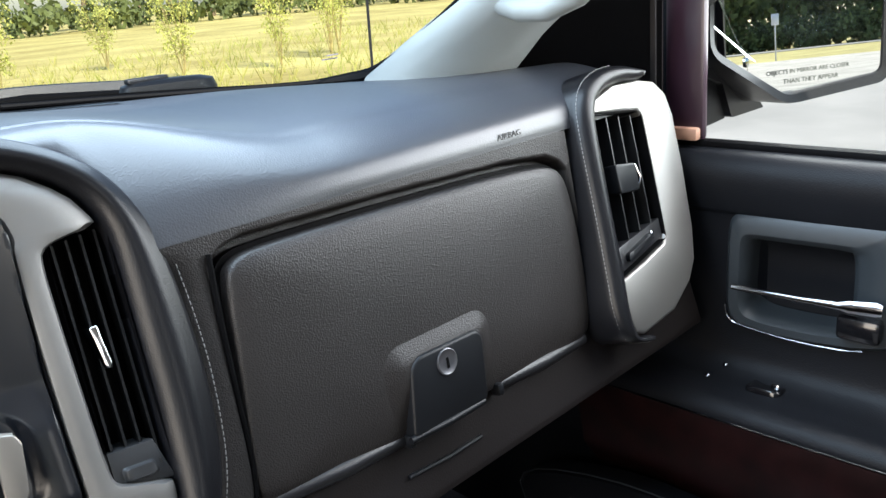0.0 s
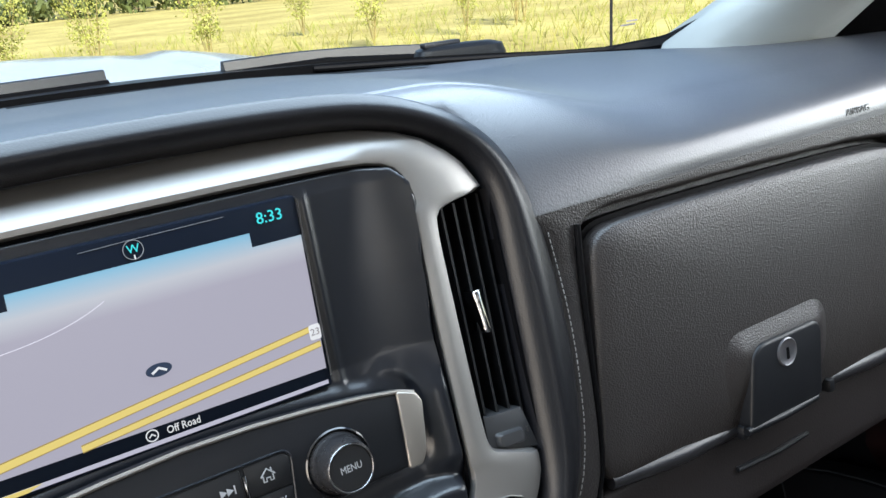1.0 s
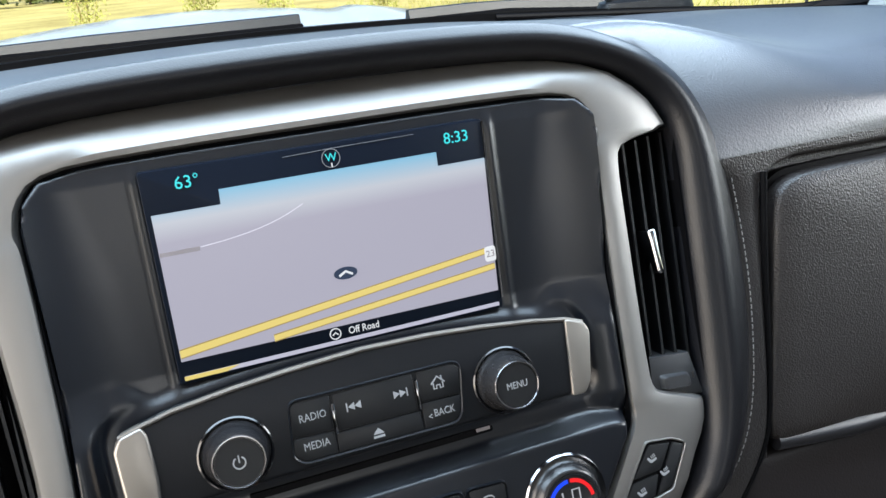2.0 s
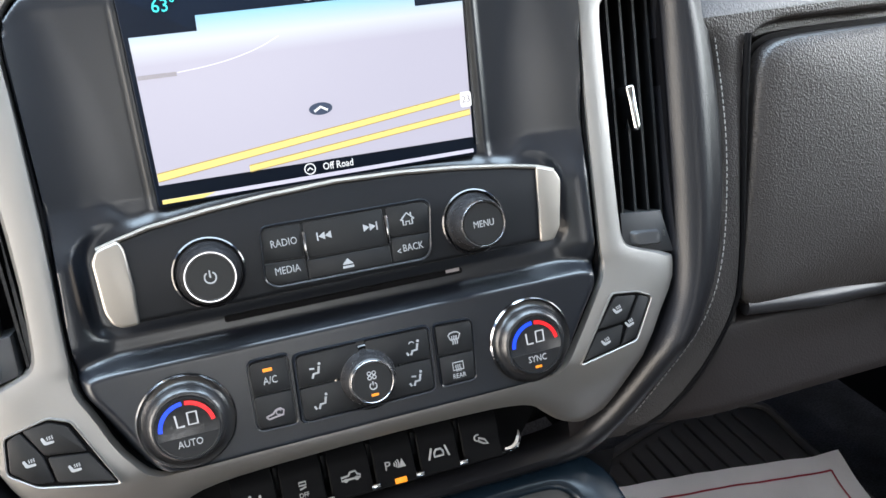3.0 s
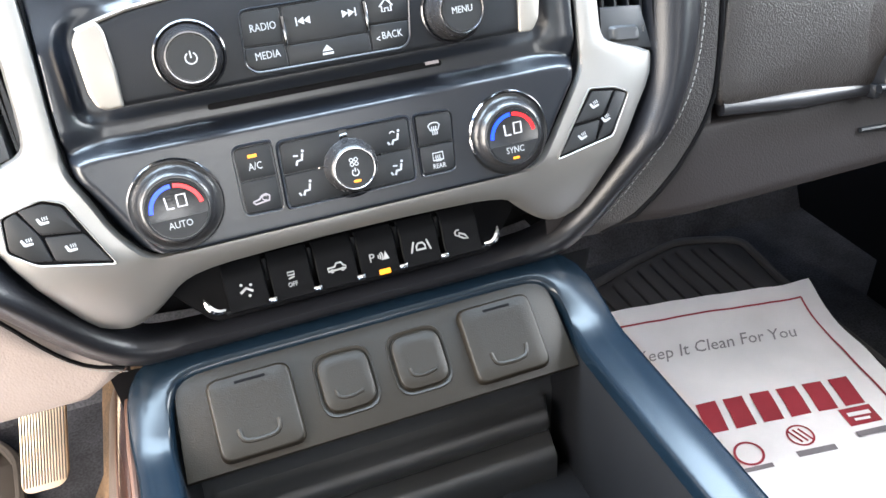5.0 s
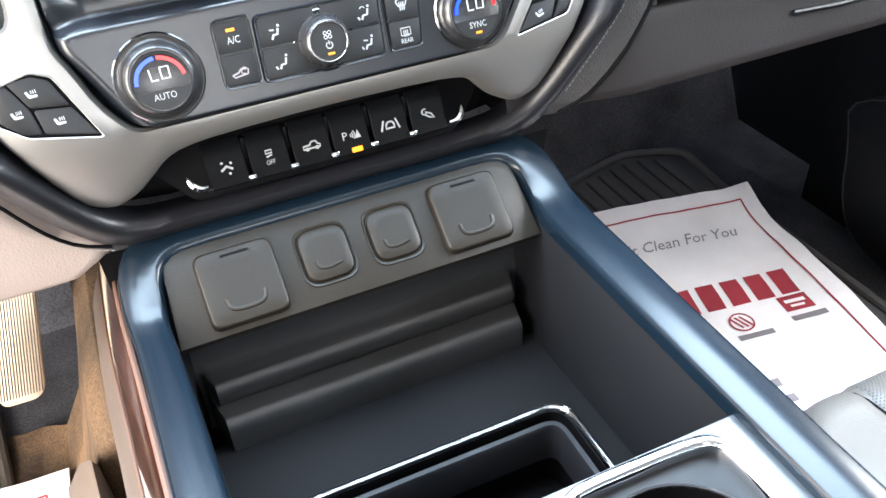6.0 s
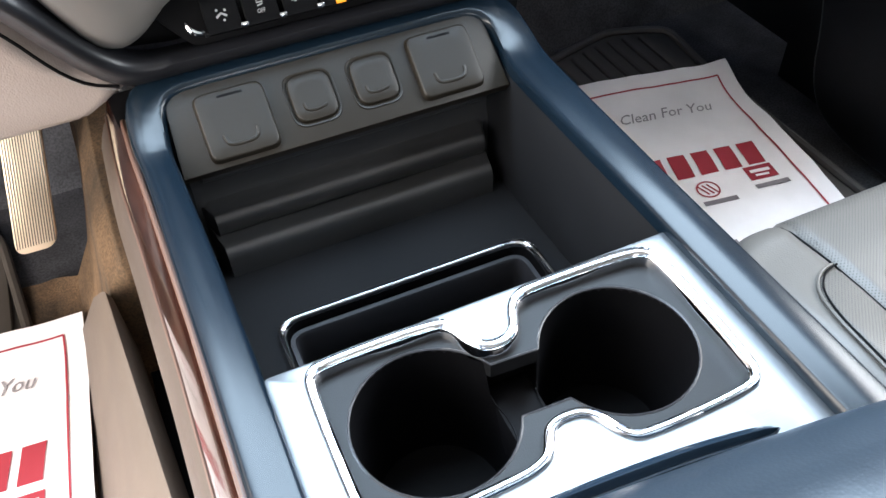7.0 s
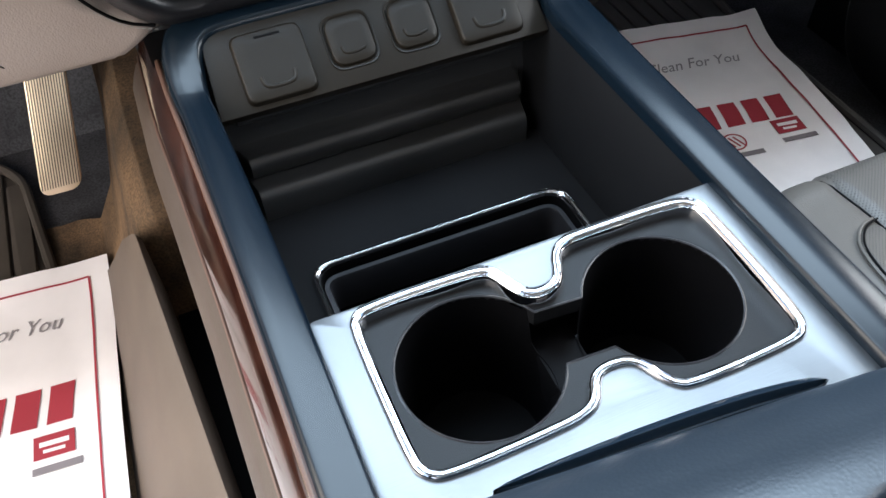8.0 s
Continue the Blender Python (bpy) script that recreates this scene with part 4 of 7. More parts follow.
def dashboard():
    d = thing("dashboard", "dark grey leather-grained dashboard with a padded top", "dashboard", (0, 0.7, 0.5))

    # padded top, from the face's upper edge to the windscreen
    def top(a, b):
        x = -0.80 + 1.6 * a
        kt, kl = sstep(0.200, 0.40, abs(x)), sstep(0.205, 0.234, abs(x))
        yr, zr = rear_edge(x)
        side = ((0.6045, 0.7795), (0.6062, 0.7895), (0.6128, 0.8010), (0.629, 0.8122), (0.655, 0.8205), (0.70, 0.827), (0.5 * (0.72 + yr), 0.5 * (0.832 + zr)), (yr, zr), (yr + 0.02, zr - 0.02))
        mid = ((0.652, 0.80), (0.646, 0.838), (0.648, 0.850), (0.656, 0.857), (0.672, 0.861), (0.70, 0.862), (0.5 * (0.72 + yr), 0.5 * (0.862 + zr)), (yr, zr), (yr + 0.02, zr - 0.02))
        s = b * (len(side) - 1)
        p, q = spline_at(side, b), spline_at(mid, b)
        k = kl + (kt - kl) * sstep(0.0, 4.0, s)
        return (x, q[0] + (p[0] - q[0]) * k, q[1] + (p[1] - q[1]) * k)
    part("top_pad", grid(top, 201, 81), DASHTOP, d, sharp=70)
    # defroster slot along the glass
    bm = loft([[(x, rear_edge(x)[0] - 0.045, rear_edge(x)[1] + 0.0035) for x in [i * 0.03 for i in range(14)]], [(x, rear_edge(x)[0] - 0.028, rear_edge(x)[1] + 0.0035) for x in [i * 0.03 for i in range(14)]]])
    part("defroster_slot", bm, PITCH, d)

    # passenger face, hollowed behind the glove box door
    def face(a, b):
        x, z = 0.236 + 0.428 * a, 0.7795 - 0.2005 * b
        dep = inside_depth(x, z, GROOVE)
        y = face_y(z) + 0.016 * sstep(-0.0015, 0.005, dep)
        k = sstep(0.262, 0.236, x) * sstep(0.779, 0.745, z)
        return (x, y + 0.010 * k - 0.010 * sstep(0.655, 0.69, x), z)
    part("face", grid(face, 230, 105), GLOVE, d, sharp=75)
    t = words("AIRBAG", 0.0080, 0.586, 0.2145, 0.0003, G, squeeze=1.2, thick=0.0002)
    part("embossed_lettering", t, GLOVE, d)

    # lower panel under the glove box
    def lower(a, b):
        x = 0.135 + 0.72 * a
        prof = ((0.590, 0.582), (0.577, 0.577), (0.572, 0.570), (0.566, 0.552), (0.560, 0.534), (0.557, 0.5225), (0.562, 0.5175), (0.60, 0.514), (0.72, 0.515), (0.95, 0.53))
        y, z = spline_at(prof, b)
        return (x, y + 0.014 * sstep(0.25, 0.15, x), z)
    part("lower_panel", grid(lower, 90, 46), LOWER, d, sharp=70)
    # corner between the stack's rim and the curved gap that runs down from the glove box
    gap = [(0.5155, 0.175), (0.5266, 0.199), (0.540, 0.216), (0.5537, 0.2307), (0.570, 0.2440), (0.5845, 0.2535), (0.600, 0.2600), (0.6166, 0.2625), (0.640, 0.2640), (0.668, 0.2648), (0.695, 0.2658), (0.720, 0.2668), (0.745, 0.2682), (0.768, 0.2700)]
    deep = [(0.516, 0.5575), (0.523, 0.557), (0.534, 0.560), (0.552, 0.566), (0.57, 0.5705), (0.60, 0.5757), (0.77, 0.6029)]

    def corner(a, b):
        z, xs = spline_at(gap, b)
        x = xs - 0.0012 - lerp_at([(0.515, 0.028), (0.53, 0.038), (0.56, 0.048), (0.60, 0.042), (0.70, 0.032)], z) * (1 - a) ** 1.3
        return (x, lerp_at(deep, z) + 0.014 * sstep(0.25, 0.15, x) - 0.0032 * sstep(1.0, 0.6, b) + 0.006 * sstep(0.97, 1.0, a) + 0.0100 * sstep(0.262, 0.236, x) * sstep(0.45, 1.0, b) + 0.003 * sstep(0.9, 1.0, b), z)
    part("corner_panel", grid(corner, 50, 90), GLOVE, d, sharp=80)
    part("panel_seam", tube([(x + 0.0006, lerp_at(deep, z) + 0.014 * sstep(0.25, 0.15, x) - 0.0024, z) for z, x in gap], 0.0021, n=8), PITCH, d)
    # end of the dash by the door
    part("end_body", extr(rounded([(0.650, -0.03), (0.67, -0.042), (0.74, -0.03), (0.782, 0.03), (0.800, 0.15), (0.785, 0.182), (0.70, 0.192), (0.672, 0.180), (0.664, 0.12)], 0.02), -0.14, -0.028, END, bevel=0.006), BLACK, d)
    part("end_filler", box((0.78, 0.74, 0.67), (0.17, 0.2, 0.29), bevel=0.03, seg=3), PITCH, d)
    # driver side
    def knee(a, b):
        prof = ((0.612, 0.80), (0.600, 0.70), (0.588, 0.62), (0.582, 0.57), (0.578, 0.53), (0.573, 0.494), (0.577, 0.485), (0.60, 0.481), (0.74, 0.49))
        y, z = spline_at(prof, b)
        x0 = lerp_at([(0.480, -0.176), (0.486, -0.166), (0.495, -0.151), (0.503, -0.140), (0.511, -0.148), (0.525, -0.176), (0.545, -0.193), (0.57, -0.204), (0.597, -0.218), (0.63, -0.238), (0.69, -0.247), (0.80, -0.247)], z)
        x = x0 - 0.55 * a
        return (x, y + 0.014 * sstep(0.03, 0.0, a), z)
    part("knee_panel", grid(knee, 70, 46), KNEE, d, "lower knee panel with side light put into its pale tone", sharp=70)
    part("pad_seam", tube(chaikin([(-0.232, 0.5805, 0.585), (-0.2185, 0.5790, 0.567), (-0.207, 0.5780, 0.5525), (-0.196, 0.5772, 0.535), (-0.185, 0.5760, 0.5205), (-0.172, 0.5750, 0.5095), (-0.1535, 0.5745, 0.5030)], 1, False), 0.0014, n=6), PITCH, d)
    stitches(chaikin([(-0.190, 0.5752, 0.5235), (-0.172, 0.5738, 0.5070), (-0.1535, 0.5730, 0.5008)], 2, False), STITCH, d, r=0.0003)
    part("knee_seam", tube([(-0.292, 0.5785, 0.535), (-0.278, 0.5765, 0.520), (-0.258, 0.5745, 0.500), (-0.250, 0.5755, 0.487)], 0.0012, n=6), PITCH, d)


def glove_box():
    g = thing("glove_box", "closed dark leather-grained glove box with a key lock", "glove box", (0.45, 0.57, 0.58))
    out = [(0.262, 0.016), (0.266, 0.060), (0.272, 0.110), (0.277, 0.172), (0.285, 0.184), (0.305, 0.1885), (0.44, 0.186), (0.576, 0.182), (0.628, 0.177), (0.645, 0.168), (0.653, 0.150), (0.6585, 0.092), (0.655, 0.020), (0.645, -0.002), (0.56, 0.001), (0.45, 0.002), (0.36, 0.004), (0.275, 0.011)]
    out = chaikin(out, 2)
    # black sheet added in the gap, puts shade between door and face
    part("gap_shade", extr([(0.46 + (x - 0.46) * 1.022, 0.094 + (y - 0.094) * 1.035) for x, y in out], -0.013, -0.007, G), PITCH, g)
    part("door", dome(out, [(1.0, -0.012), (1.0, 0.000), (0.994, 0.0035), (0.98, 0.0052), (0.9, 0.0075), (0.7, 0.0095), (0.4, 0.011)], G), GLOVE, g, sharp=60)
    rise = [(0.0, 0.002), (0.004, 0.005), (0.011, 0.0075), (0.030, 0.0095), (0.057, 0.0108), (0.130, 0.0108)]

    def swell(a, b):
        """The leather swells over the handle and fades out to its sides."""
        u, v = 0.345 + 0.20 * a, 0.006 + 0.115 * b
        r = math.hypot(max(0.0, 0.401 - u, u - 0.485), max(0.0, v - 0.062))
        return G @ Vector((u, v, lerp_at(rise, v) - 0.0012 + 0.0068 * (1 - sstep(0.0, 0.026, r)) * sstep(0.004, 0.055, v)))
    part("handle_hood", grid(swell, 70, 50), GLOVE, g, sharp=80)
    part("handle", extr(rounded([(0.394, 0.0040), (0.4045, 0.0605), (0.414, 0.0675), (0.481, 0.0665), (0.4875, 0.059), (0.481, 0.0040)], 0.006), 0.006, 0.0188, G, bevel=0.003, seg=3), PANEL, g, "black plastic lift handle")
    lock = part("lock", lathe([(0.0112, 0.0160), (0.0112, 0.0198), (0.0104, 0.0204), (0.0096, 0.0198), (0.004, 0.0197)], 0.4415, 0.0530, G, n=36), LOCKMETAL, g, "round satin metal key lock")
    part("keyhole", box((0.4415, 0.0520, 0.0199), (0.0022, 0.009, 0.0012), G), PITCH, lock)
    for a, b in (((0.268, 0.012), (0.398, 0.002)), ((0.508, 0.002), (0.640, -0.002))):
        part("lower_lip", tube([(a[0], a[1], 0.0), ((a[0] + b[0]) / 2, (a[1] + b[1]) / 2, 0.003), (b[0], b[1], 0.0)], [0.006, 0.0075, 0.006], n=12, M=G), BLACK, g)
    for u in (0.3965, 0.5045):
        part("hinge_cap", box((u, 0.001, 0.006), (0.008, 0.012, 0.012), G, bevel=0.003), PANEL, g)
    part("handle_lip", tube([(0.391, 0.005, 0.0160), (0.433, 0.0040, 0.0180), (0.476, 0.0030, 0.0160)], 0.0032, n=10, M=G), PANEL, g)
    part("latch_lip", tube([(0.390, -0.029, 0.004), (0.435, -0.031, 0.006), (0.476, -0.032, 0.004)], 0.0022, n=8, M=G), PANEL, g)


# ---- air vents ----
def vent(name, outline, M, depth, n, tab, label, lean, wheel=None):
    """A vent: dark box open to the front, upright vanes, a tab, a thumb wheel below."""
    v = thing(name, label, "air vent", tuple(M @ Vector((outline[0][0], outline[0][1], -depth))), "air vents in the dashboard")
    (ax, ay), (bx, by), (cx, cy), (dx, dy) = outline     # top left, top right, bottom right, bottom left
    b = loft([[(*p, 0.0) for p in outline], [(*p, -depth) for p in outline]], closed=True, caps=False)
    f = [b.verts.new((*p, -depth)) for p in outline]
    b.faces.new(f)
    bmesh.ops.transform(b, matrix=M, verts=b.verts[:])
    part("housing", b, PITCH, v)
    for k in range(n):
        s = (k + 0.6) / (n + 0.2)
        t0, t1 = (ax + (bx - ax) * s, ay + (by - ay) * s - 0.002), (dx + (cx - dx) * s, dy + (cy - dy) * s + 0.002)
        rows = []
        for (x, y) in (t0, t1):
            rows.append([(x - 0.0008, y, -0.006), (x + 0.0008, y, -0.006), (x + 0.0016 + lean, y, -0.028), (x - 0.0002 + lean, y, -0.028)])
        b = loft(rows, closed=True)
        bmesh.ops.transform(b, matrix=M, verts=b.verts[:])
        part("vane", b, KEY, v)
    if tab:
        part("tab", extr(rounded(tab, 0.0035), -0.012, 0.002, M, bevel=0.002), CHROME if wheel else PANEL, v, "bright chrome slide tab" if wheel else "")
    return v


def right_vent():
    M = END
    b = thing("vent_bezel", "satin silver surround of the passenger end vent", "vent trim", tuple(S @ Vector((0.72, -0.04, 0.0))))
    o = [(0.668, 0.172), (0.680, 0.184), (0.715, 0.1935), (0.760, 0.1925), (0.788, 0.187), (0.804, 0.172), (0.808, 0.148), (0.801, 0.09), (0.790, 0.029), (0.778, -0.004), (0.760, -0.022), (0.720, -0.041), (0.662, -0.046), (0.648, -0.040), (0.640, -0.010), (0.6445, 0.0115), (0.690, 0.018), (0.730, 0.026), (0.738, 0.036), (0.745, 0.10), (0.751, 0.155), (0.746, 0.1625), (0.71, 0.167)]
    bm = extr(o, -0.030, 0.0, M, bevel=0.0035, seg=3)
    part("bezel", bm, SILVER, b, sharp=30)
    pairs = [(0.758, 0.192, 0.766, 0.202), (0.715, 0.195, 0.722, 0.2135), (0.682, 0.186, 0.676, 0.2095), (0.667, 0.170, 0.648, 0.190), (0.660, 0.125, 0.640, 0.150), (0.652, 0.065, 0.6335, 0.085), (0.6455, 0.010, 0.6255, 0.025), (0.639, -0.020, 0.619, -0.014), (0.641, -0.044, 0.626, -0.044), (0.665, -0.048, 0.660, -0.054)]
    part("padded_rim", band(pairs, [(0, -0.02), (0.05, 0.002), (0.3, 0.009), (0.62, 0.0095), (0.9, 0.004), (1.0, -0.004), (1.02, -0.04)], M, closed=False), SOFT, b, sharp=60)
    st = chaikin([(p[2] + 0.0012, p[3], 0.0) for p in pairs], 2, False)
    stitches(st[6:], STITCH, b, M)
    v = vent("end_air_vent", [(0.667, 0.1705), (0.7505, 0.1605), (0.737, 0.031), (0.6455, 0.0135)], M, 0.05, 4, [(0.680, 0.090), (0.682, 0.119), (0.716, 0.114), (0.712, 0.087)], "black slatted air vent at the dash end beside the door", -0.002)
    part("tab_edge", tube([(0.7155, 0.113, 0.0), (0.7165, 0.10, 0.003), (0.712, 0.088, 0.0)], 0.0010, n=8, M=M), CHROME, v)
    w = part("wheel_plate", extr([(0.649, 0.016), (0.652, 0.040), (0.738, 0.052), (0.7365, 0.033)], -0.02, -0.004, M, bevel=0.001), BLACK, v)
    part("thumb_wheel", dome(rounded([(0.667, 0.024), (0.668, 0.033), (0.712, 0.043), (0.713, 0.034)], 0.005), [(1, -0.005), (1, 0.0005), (0.8, 0.002)], M), PANEL, w)
    part("wheel_mark", box((0.716, 0.040, -0.002), (0.004, 0.008, 0.003), M, bevel=0.001), CHROME, w)


# ---- centre stack ----
BEZEL = [(0, 0.2215, 0, 0.2485), (0.08, 0.2215, 0.08, 0.2475), (0.135, 0.2205, 0.140, 0.2440), (0.154, 0.2165, 0.176, 0.2330), (0.162, 0.2065, 0.203, 0.2130), (0.1637, 0.196, 0.213, 0.197),
         (0.1637, 0.192, 0.2155, 0.1905), (0.1635, 0.1885, 0.190, 0.1870), (0.1633, 0.185, 0.1795, 0.1830), (0.1625, 0.175, 0.1775, 0.172), (0.161, 0.152, 0.1765, 0.152), (0.1565, 0.090, 0.1728, 0.090), (0.1545, 0.050, 0.1710, 0.048),
         (0.1540, 0.040, 0.1725, 0.0385), (0.1537, 0.034, 0.178, 0.0345), (0.1535, 0.030, 0.2055, 0.0255), (0.1530, 0.026, 0.2065, 0.021), (0.1515, 0.020, 0.2045, 0.008), (0.144, 0.008, 0.190, -0.015), (0.132, -0.011, 0.176, -0.045), (0.122, -0.0255, 0.161, -0.0735), (0.117, -0.0295, 0.150, -0.0800), (0.114, -0.031, 0.140, -0.0815), (0.111, -0.0318, 0.127, -0.0755), (0.108, -0.0322, 0.1165, -0.0665),
         (0.103, -0.0326, 0.106, -0.0560), (0.094, -0.033, 0.094, -0.0510), (0.07, -0.033, 0.07, -0.0482), (0, -0.033, 0, -0.0465)]
RIM = [(0, 0.2475, 0, 0.2665), (0.10, 0.2455, 0.10, 0.2645), (0.145, 0.2410, 0.152, 0.2590), (0.180, 0.2295, 0.192, 0.2440), (0.203, 0.2120, 0.2195, 0.2250), (0.2145, 0.188, 0.236, 0.199), (0.2135, 0.147, 0.2450, 0.165), (0.2105, 0.085, 0.2475, 0.113), (0.2080, 0.045, 0.2455, 0.069),
       (0.2055, 0.015, 0.236, 0.012), (0.200, -0.008, 0.2175, -0.024), (0.178, -0.045, 0.193, -0.061), (0.158, -0.0745, 0.172, -0.093), (0.138, -0.091, 0.148, -0.113), (0.110, -0.094, 0.110, -0.1135), (0.05, -0.0945, 0.05, -0.1125), (0, -0.0945, 0, -0.1115)]


LEFT_IN = [(-0.05, 0.0), (-0.011, 0.0), (0.0, 0.004), (0.026, 0.0075), (0.05, 0.0085), (0.09, 0.012), (0.15, 0.0165), (0.21, 0.0200), (0.25, 0.0200)]


def uneven(u, v, outer=False):
    """The frame's opening is narrower on the driver side, a little on the passenger side too."""
    if u > 0:
        return u - 0.004 * sstep(0.03, 0.17, v) * sstep(0.0, 0.14, u)
    d = lerp_at(LEFT_IN, v)
    return u + (min(d, 0.0115) if outer else d) * sstep(0.0, 0.135, -u)


FRAME = [(uneven(p[0], p[1]), p[1], uneven(p[2], p[3], True), p[3]) for p in mirrored(BEZEL)]


# the pocket round the radio strip, and the raised pillow of the climate strip
POCKET = rounded([(-0.1290, 0.0455), (-0.1300, 0.0930), (-0.1000, 0.1050), (0.0, 0.1120), (0.1000, 0.1050), (0.1330, 0.0950), (0.1310, 0.0455)], 0.011, 5)
PILLOW = rounded([(-0.1440, 0.0320), (0.1490, 0.0320), (0.1500, 0.0180), (0.1420, 0.0060), (0.1300, -0.0130), (0.1150, -0.0380), (-0.1120, -0.0380), (-0.1260, -0.0130), (-0.1360, 0.0060), (-0.1440, 0.0180)], 0.020, 6)


def centre_bezel():
    b = thing("centre_stack_trim", "satin silver centre stack trim with a padded leather rim", "trim frame", tuple(S @ Vector((0, -0.06, -0.03))))

    def roll(x, y):
        return recede(x, y) - 0.80 * max(0.0, y - 0.222) * (y - 0.222) / 0.027
    part("frame", band(FRAME, [(0, -0.016), (0.0, -0.001), (0.05, 0.0032), (0.16, 0.0042), (0.5, 0.0045), (0.85, 0.0035), (0.96, 0.001), (1, -0.004), (1.0, -0.018)], S, times=1, wfun=roll), SILVER, b, sharp=32)
    part("inner_lip", band([(*a, *b) for a, b in zip([(p[0], p[1]) for p in FRAME], offset([(p[0], p[1]) for p in FRAME], -0.0012))], [(0, 0.0005), (0.4, 0.0018), (1, -0.003)], S, times=1, wfun=recede), PITCH, b, "black inner edge strip")
    rim = part("padded_rim", band(mirrored(RIM), [(0, -0.025), (0, -0.005), (0.08, 0.003), (0.3, 0.0105), (0.5, 0.012), (0.68, 0.010), (0.88, 0.006), (0.965, 0.0045), (1.0, 0.001), (1.03, -0.03)], S, times=2, wfun=recede), SOFT, b, "dark leather-grained padded rim", sharp=60)
    low = [(p[0], p[1]) for p in RIM if p[1] < 0.02]
    # black sheet added behind the frame to darken the gaps below it
    part("backing", extr(low + [(-x, y) for x, y in low[::-1][1:]], -0.085, -0.080, S), PITCH, b)
    line = chaikin([(p[2] + 0.0035, p[3], 0.003 + recede(p[2], p[3])) for p in RIM[6:13]], 2, False)
    stitches(line, STITCH, b, S)


INNER = [(p[0], p[1]) for p in FRAME]


def stack_housing():
    h = thing("stack_housing", "moulded dark plastic housing of the centre stack", "housing", tuple(S @ Vector((0, 0, -0.03))))

    def f(a, b):
        v = 0.2225 - 0.2585 * b
        u = (a - 0.5) * 2 * 0.166
        edge = inside_depth(u, v, INNER)
        uc = abs(u - 0.0025)
        ve = v + 0.85 * u * u * sstep(0.055, 0.098, v)
        # shoulders beside the radio strip, its pocket, the channel of the disc slot and the climate pillow
        low = -0.0060 + 0.0085 * sstep(0.124, 0.146, uc) * sstep(0.020, 0.045, v)
        low += (-0.0085 - low) * sstep(-0.0065, 0.0005, inside_depth(u, v, POCKET)) * sstep(0.040, 0.050, v)
        low += (0.0085 - low) * sstep(-0.0035, 0.0055, inside_depth(u, v, PILLOW))
        # beside the screen: cheeks that swell gently forward to the frame
        high = min(0.0005, -0.0125 + max(0.0, v - 0.112) * 0.133) 
        start = lerp_at([(0.11, 0.101), (0.16, 0.108), (0.205, 0.120)], v)
        high += 0.0165 * clamp((uc - start) / (0.160 - start)) ** 1.9
        high += 0.0013 * sstep(0.0040, 0.0, abs(uc - 0.0935)) * sstep(0.218, 0.205, v)
        w = low + (high - low) * sstep(0.1045 - 0.010 * sstep(0.112, 0.130, uc), 0.1135 + 0.018 * sstep(0.105, 0.125, uc), ve)
        k = sstep(-0.001, 0.0022, edge)
        return S @ Vector((u, v, -0.008 + (w + 0.008) * k))
    part("shell", grid(f, 210, 210), HOUSE, h, sharp=75)
    slot = part("disc_slot", extr(rect(0.0, 0.0415, 0.136, 0.0034, 0.0015), -0.006, -0.0035, S), PITCH, h)
    part("slot_mark", box((0.062, 0.0425, -0.003), (0.008, 0.0018, 0.001), S), INK, h)


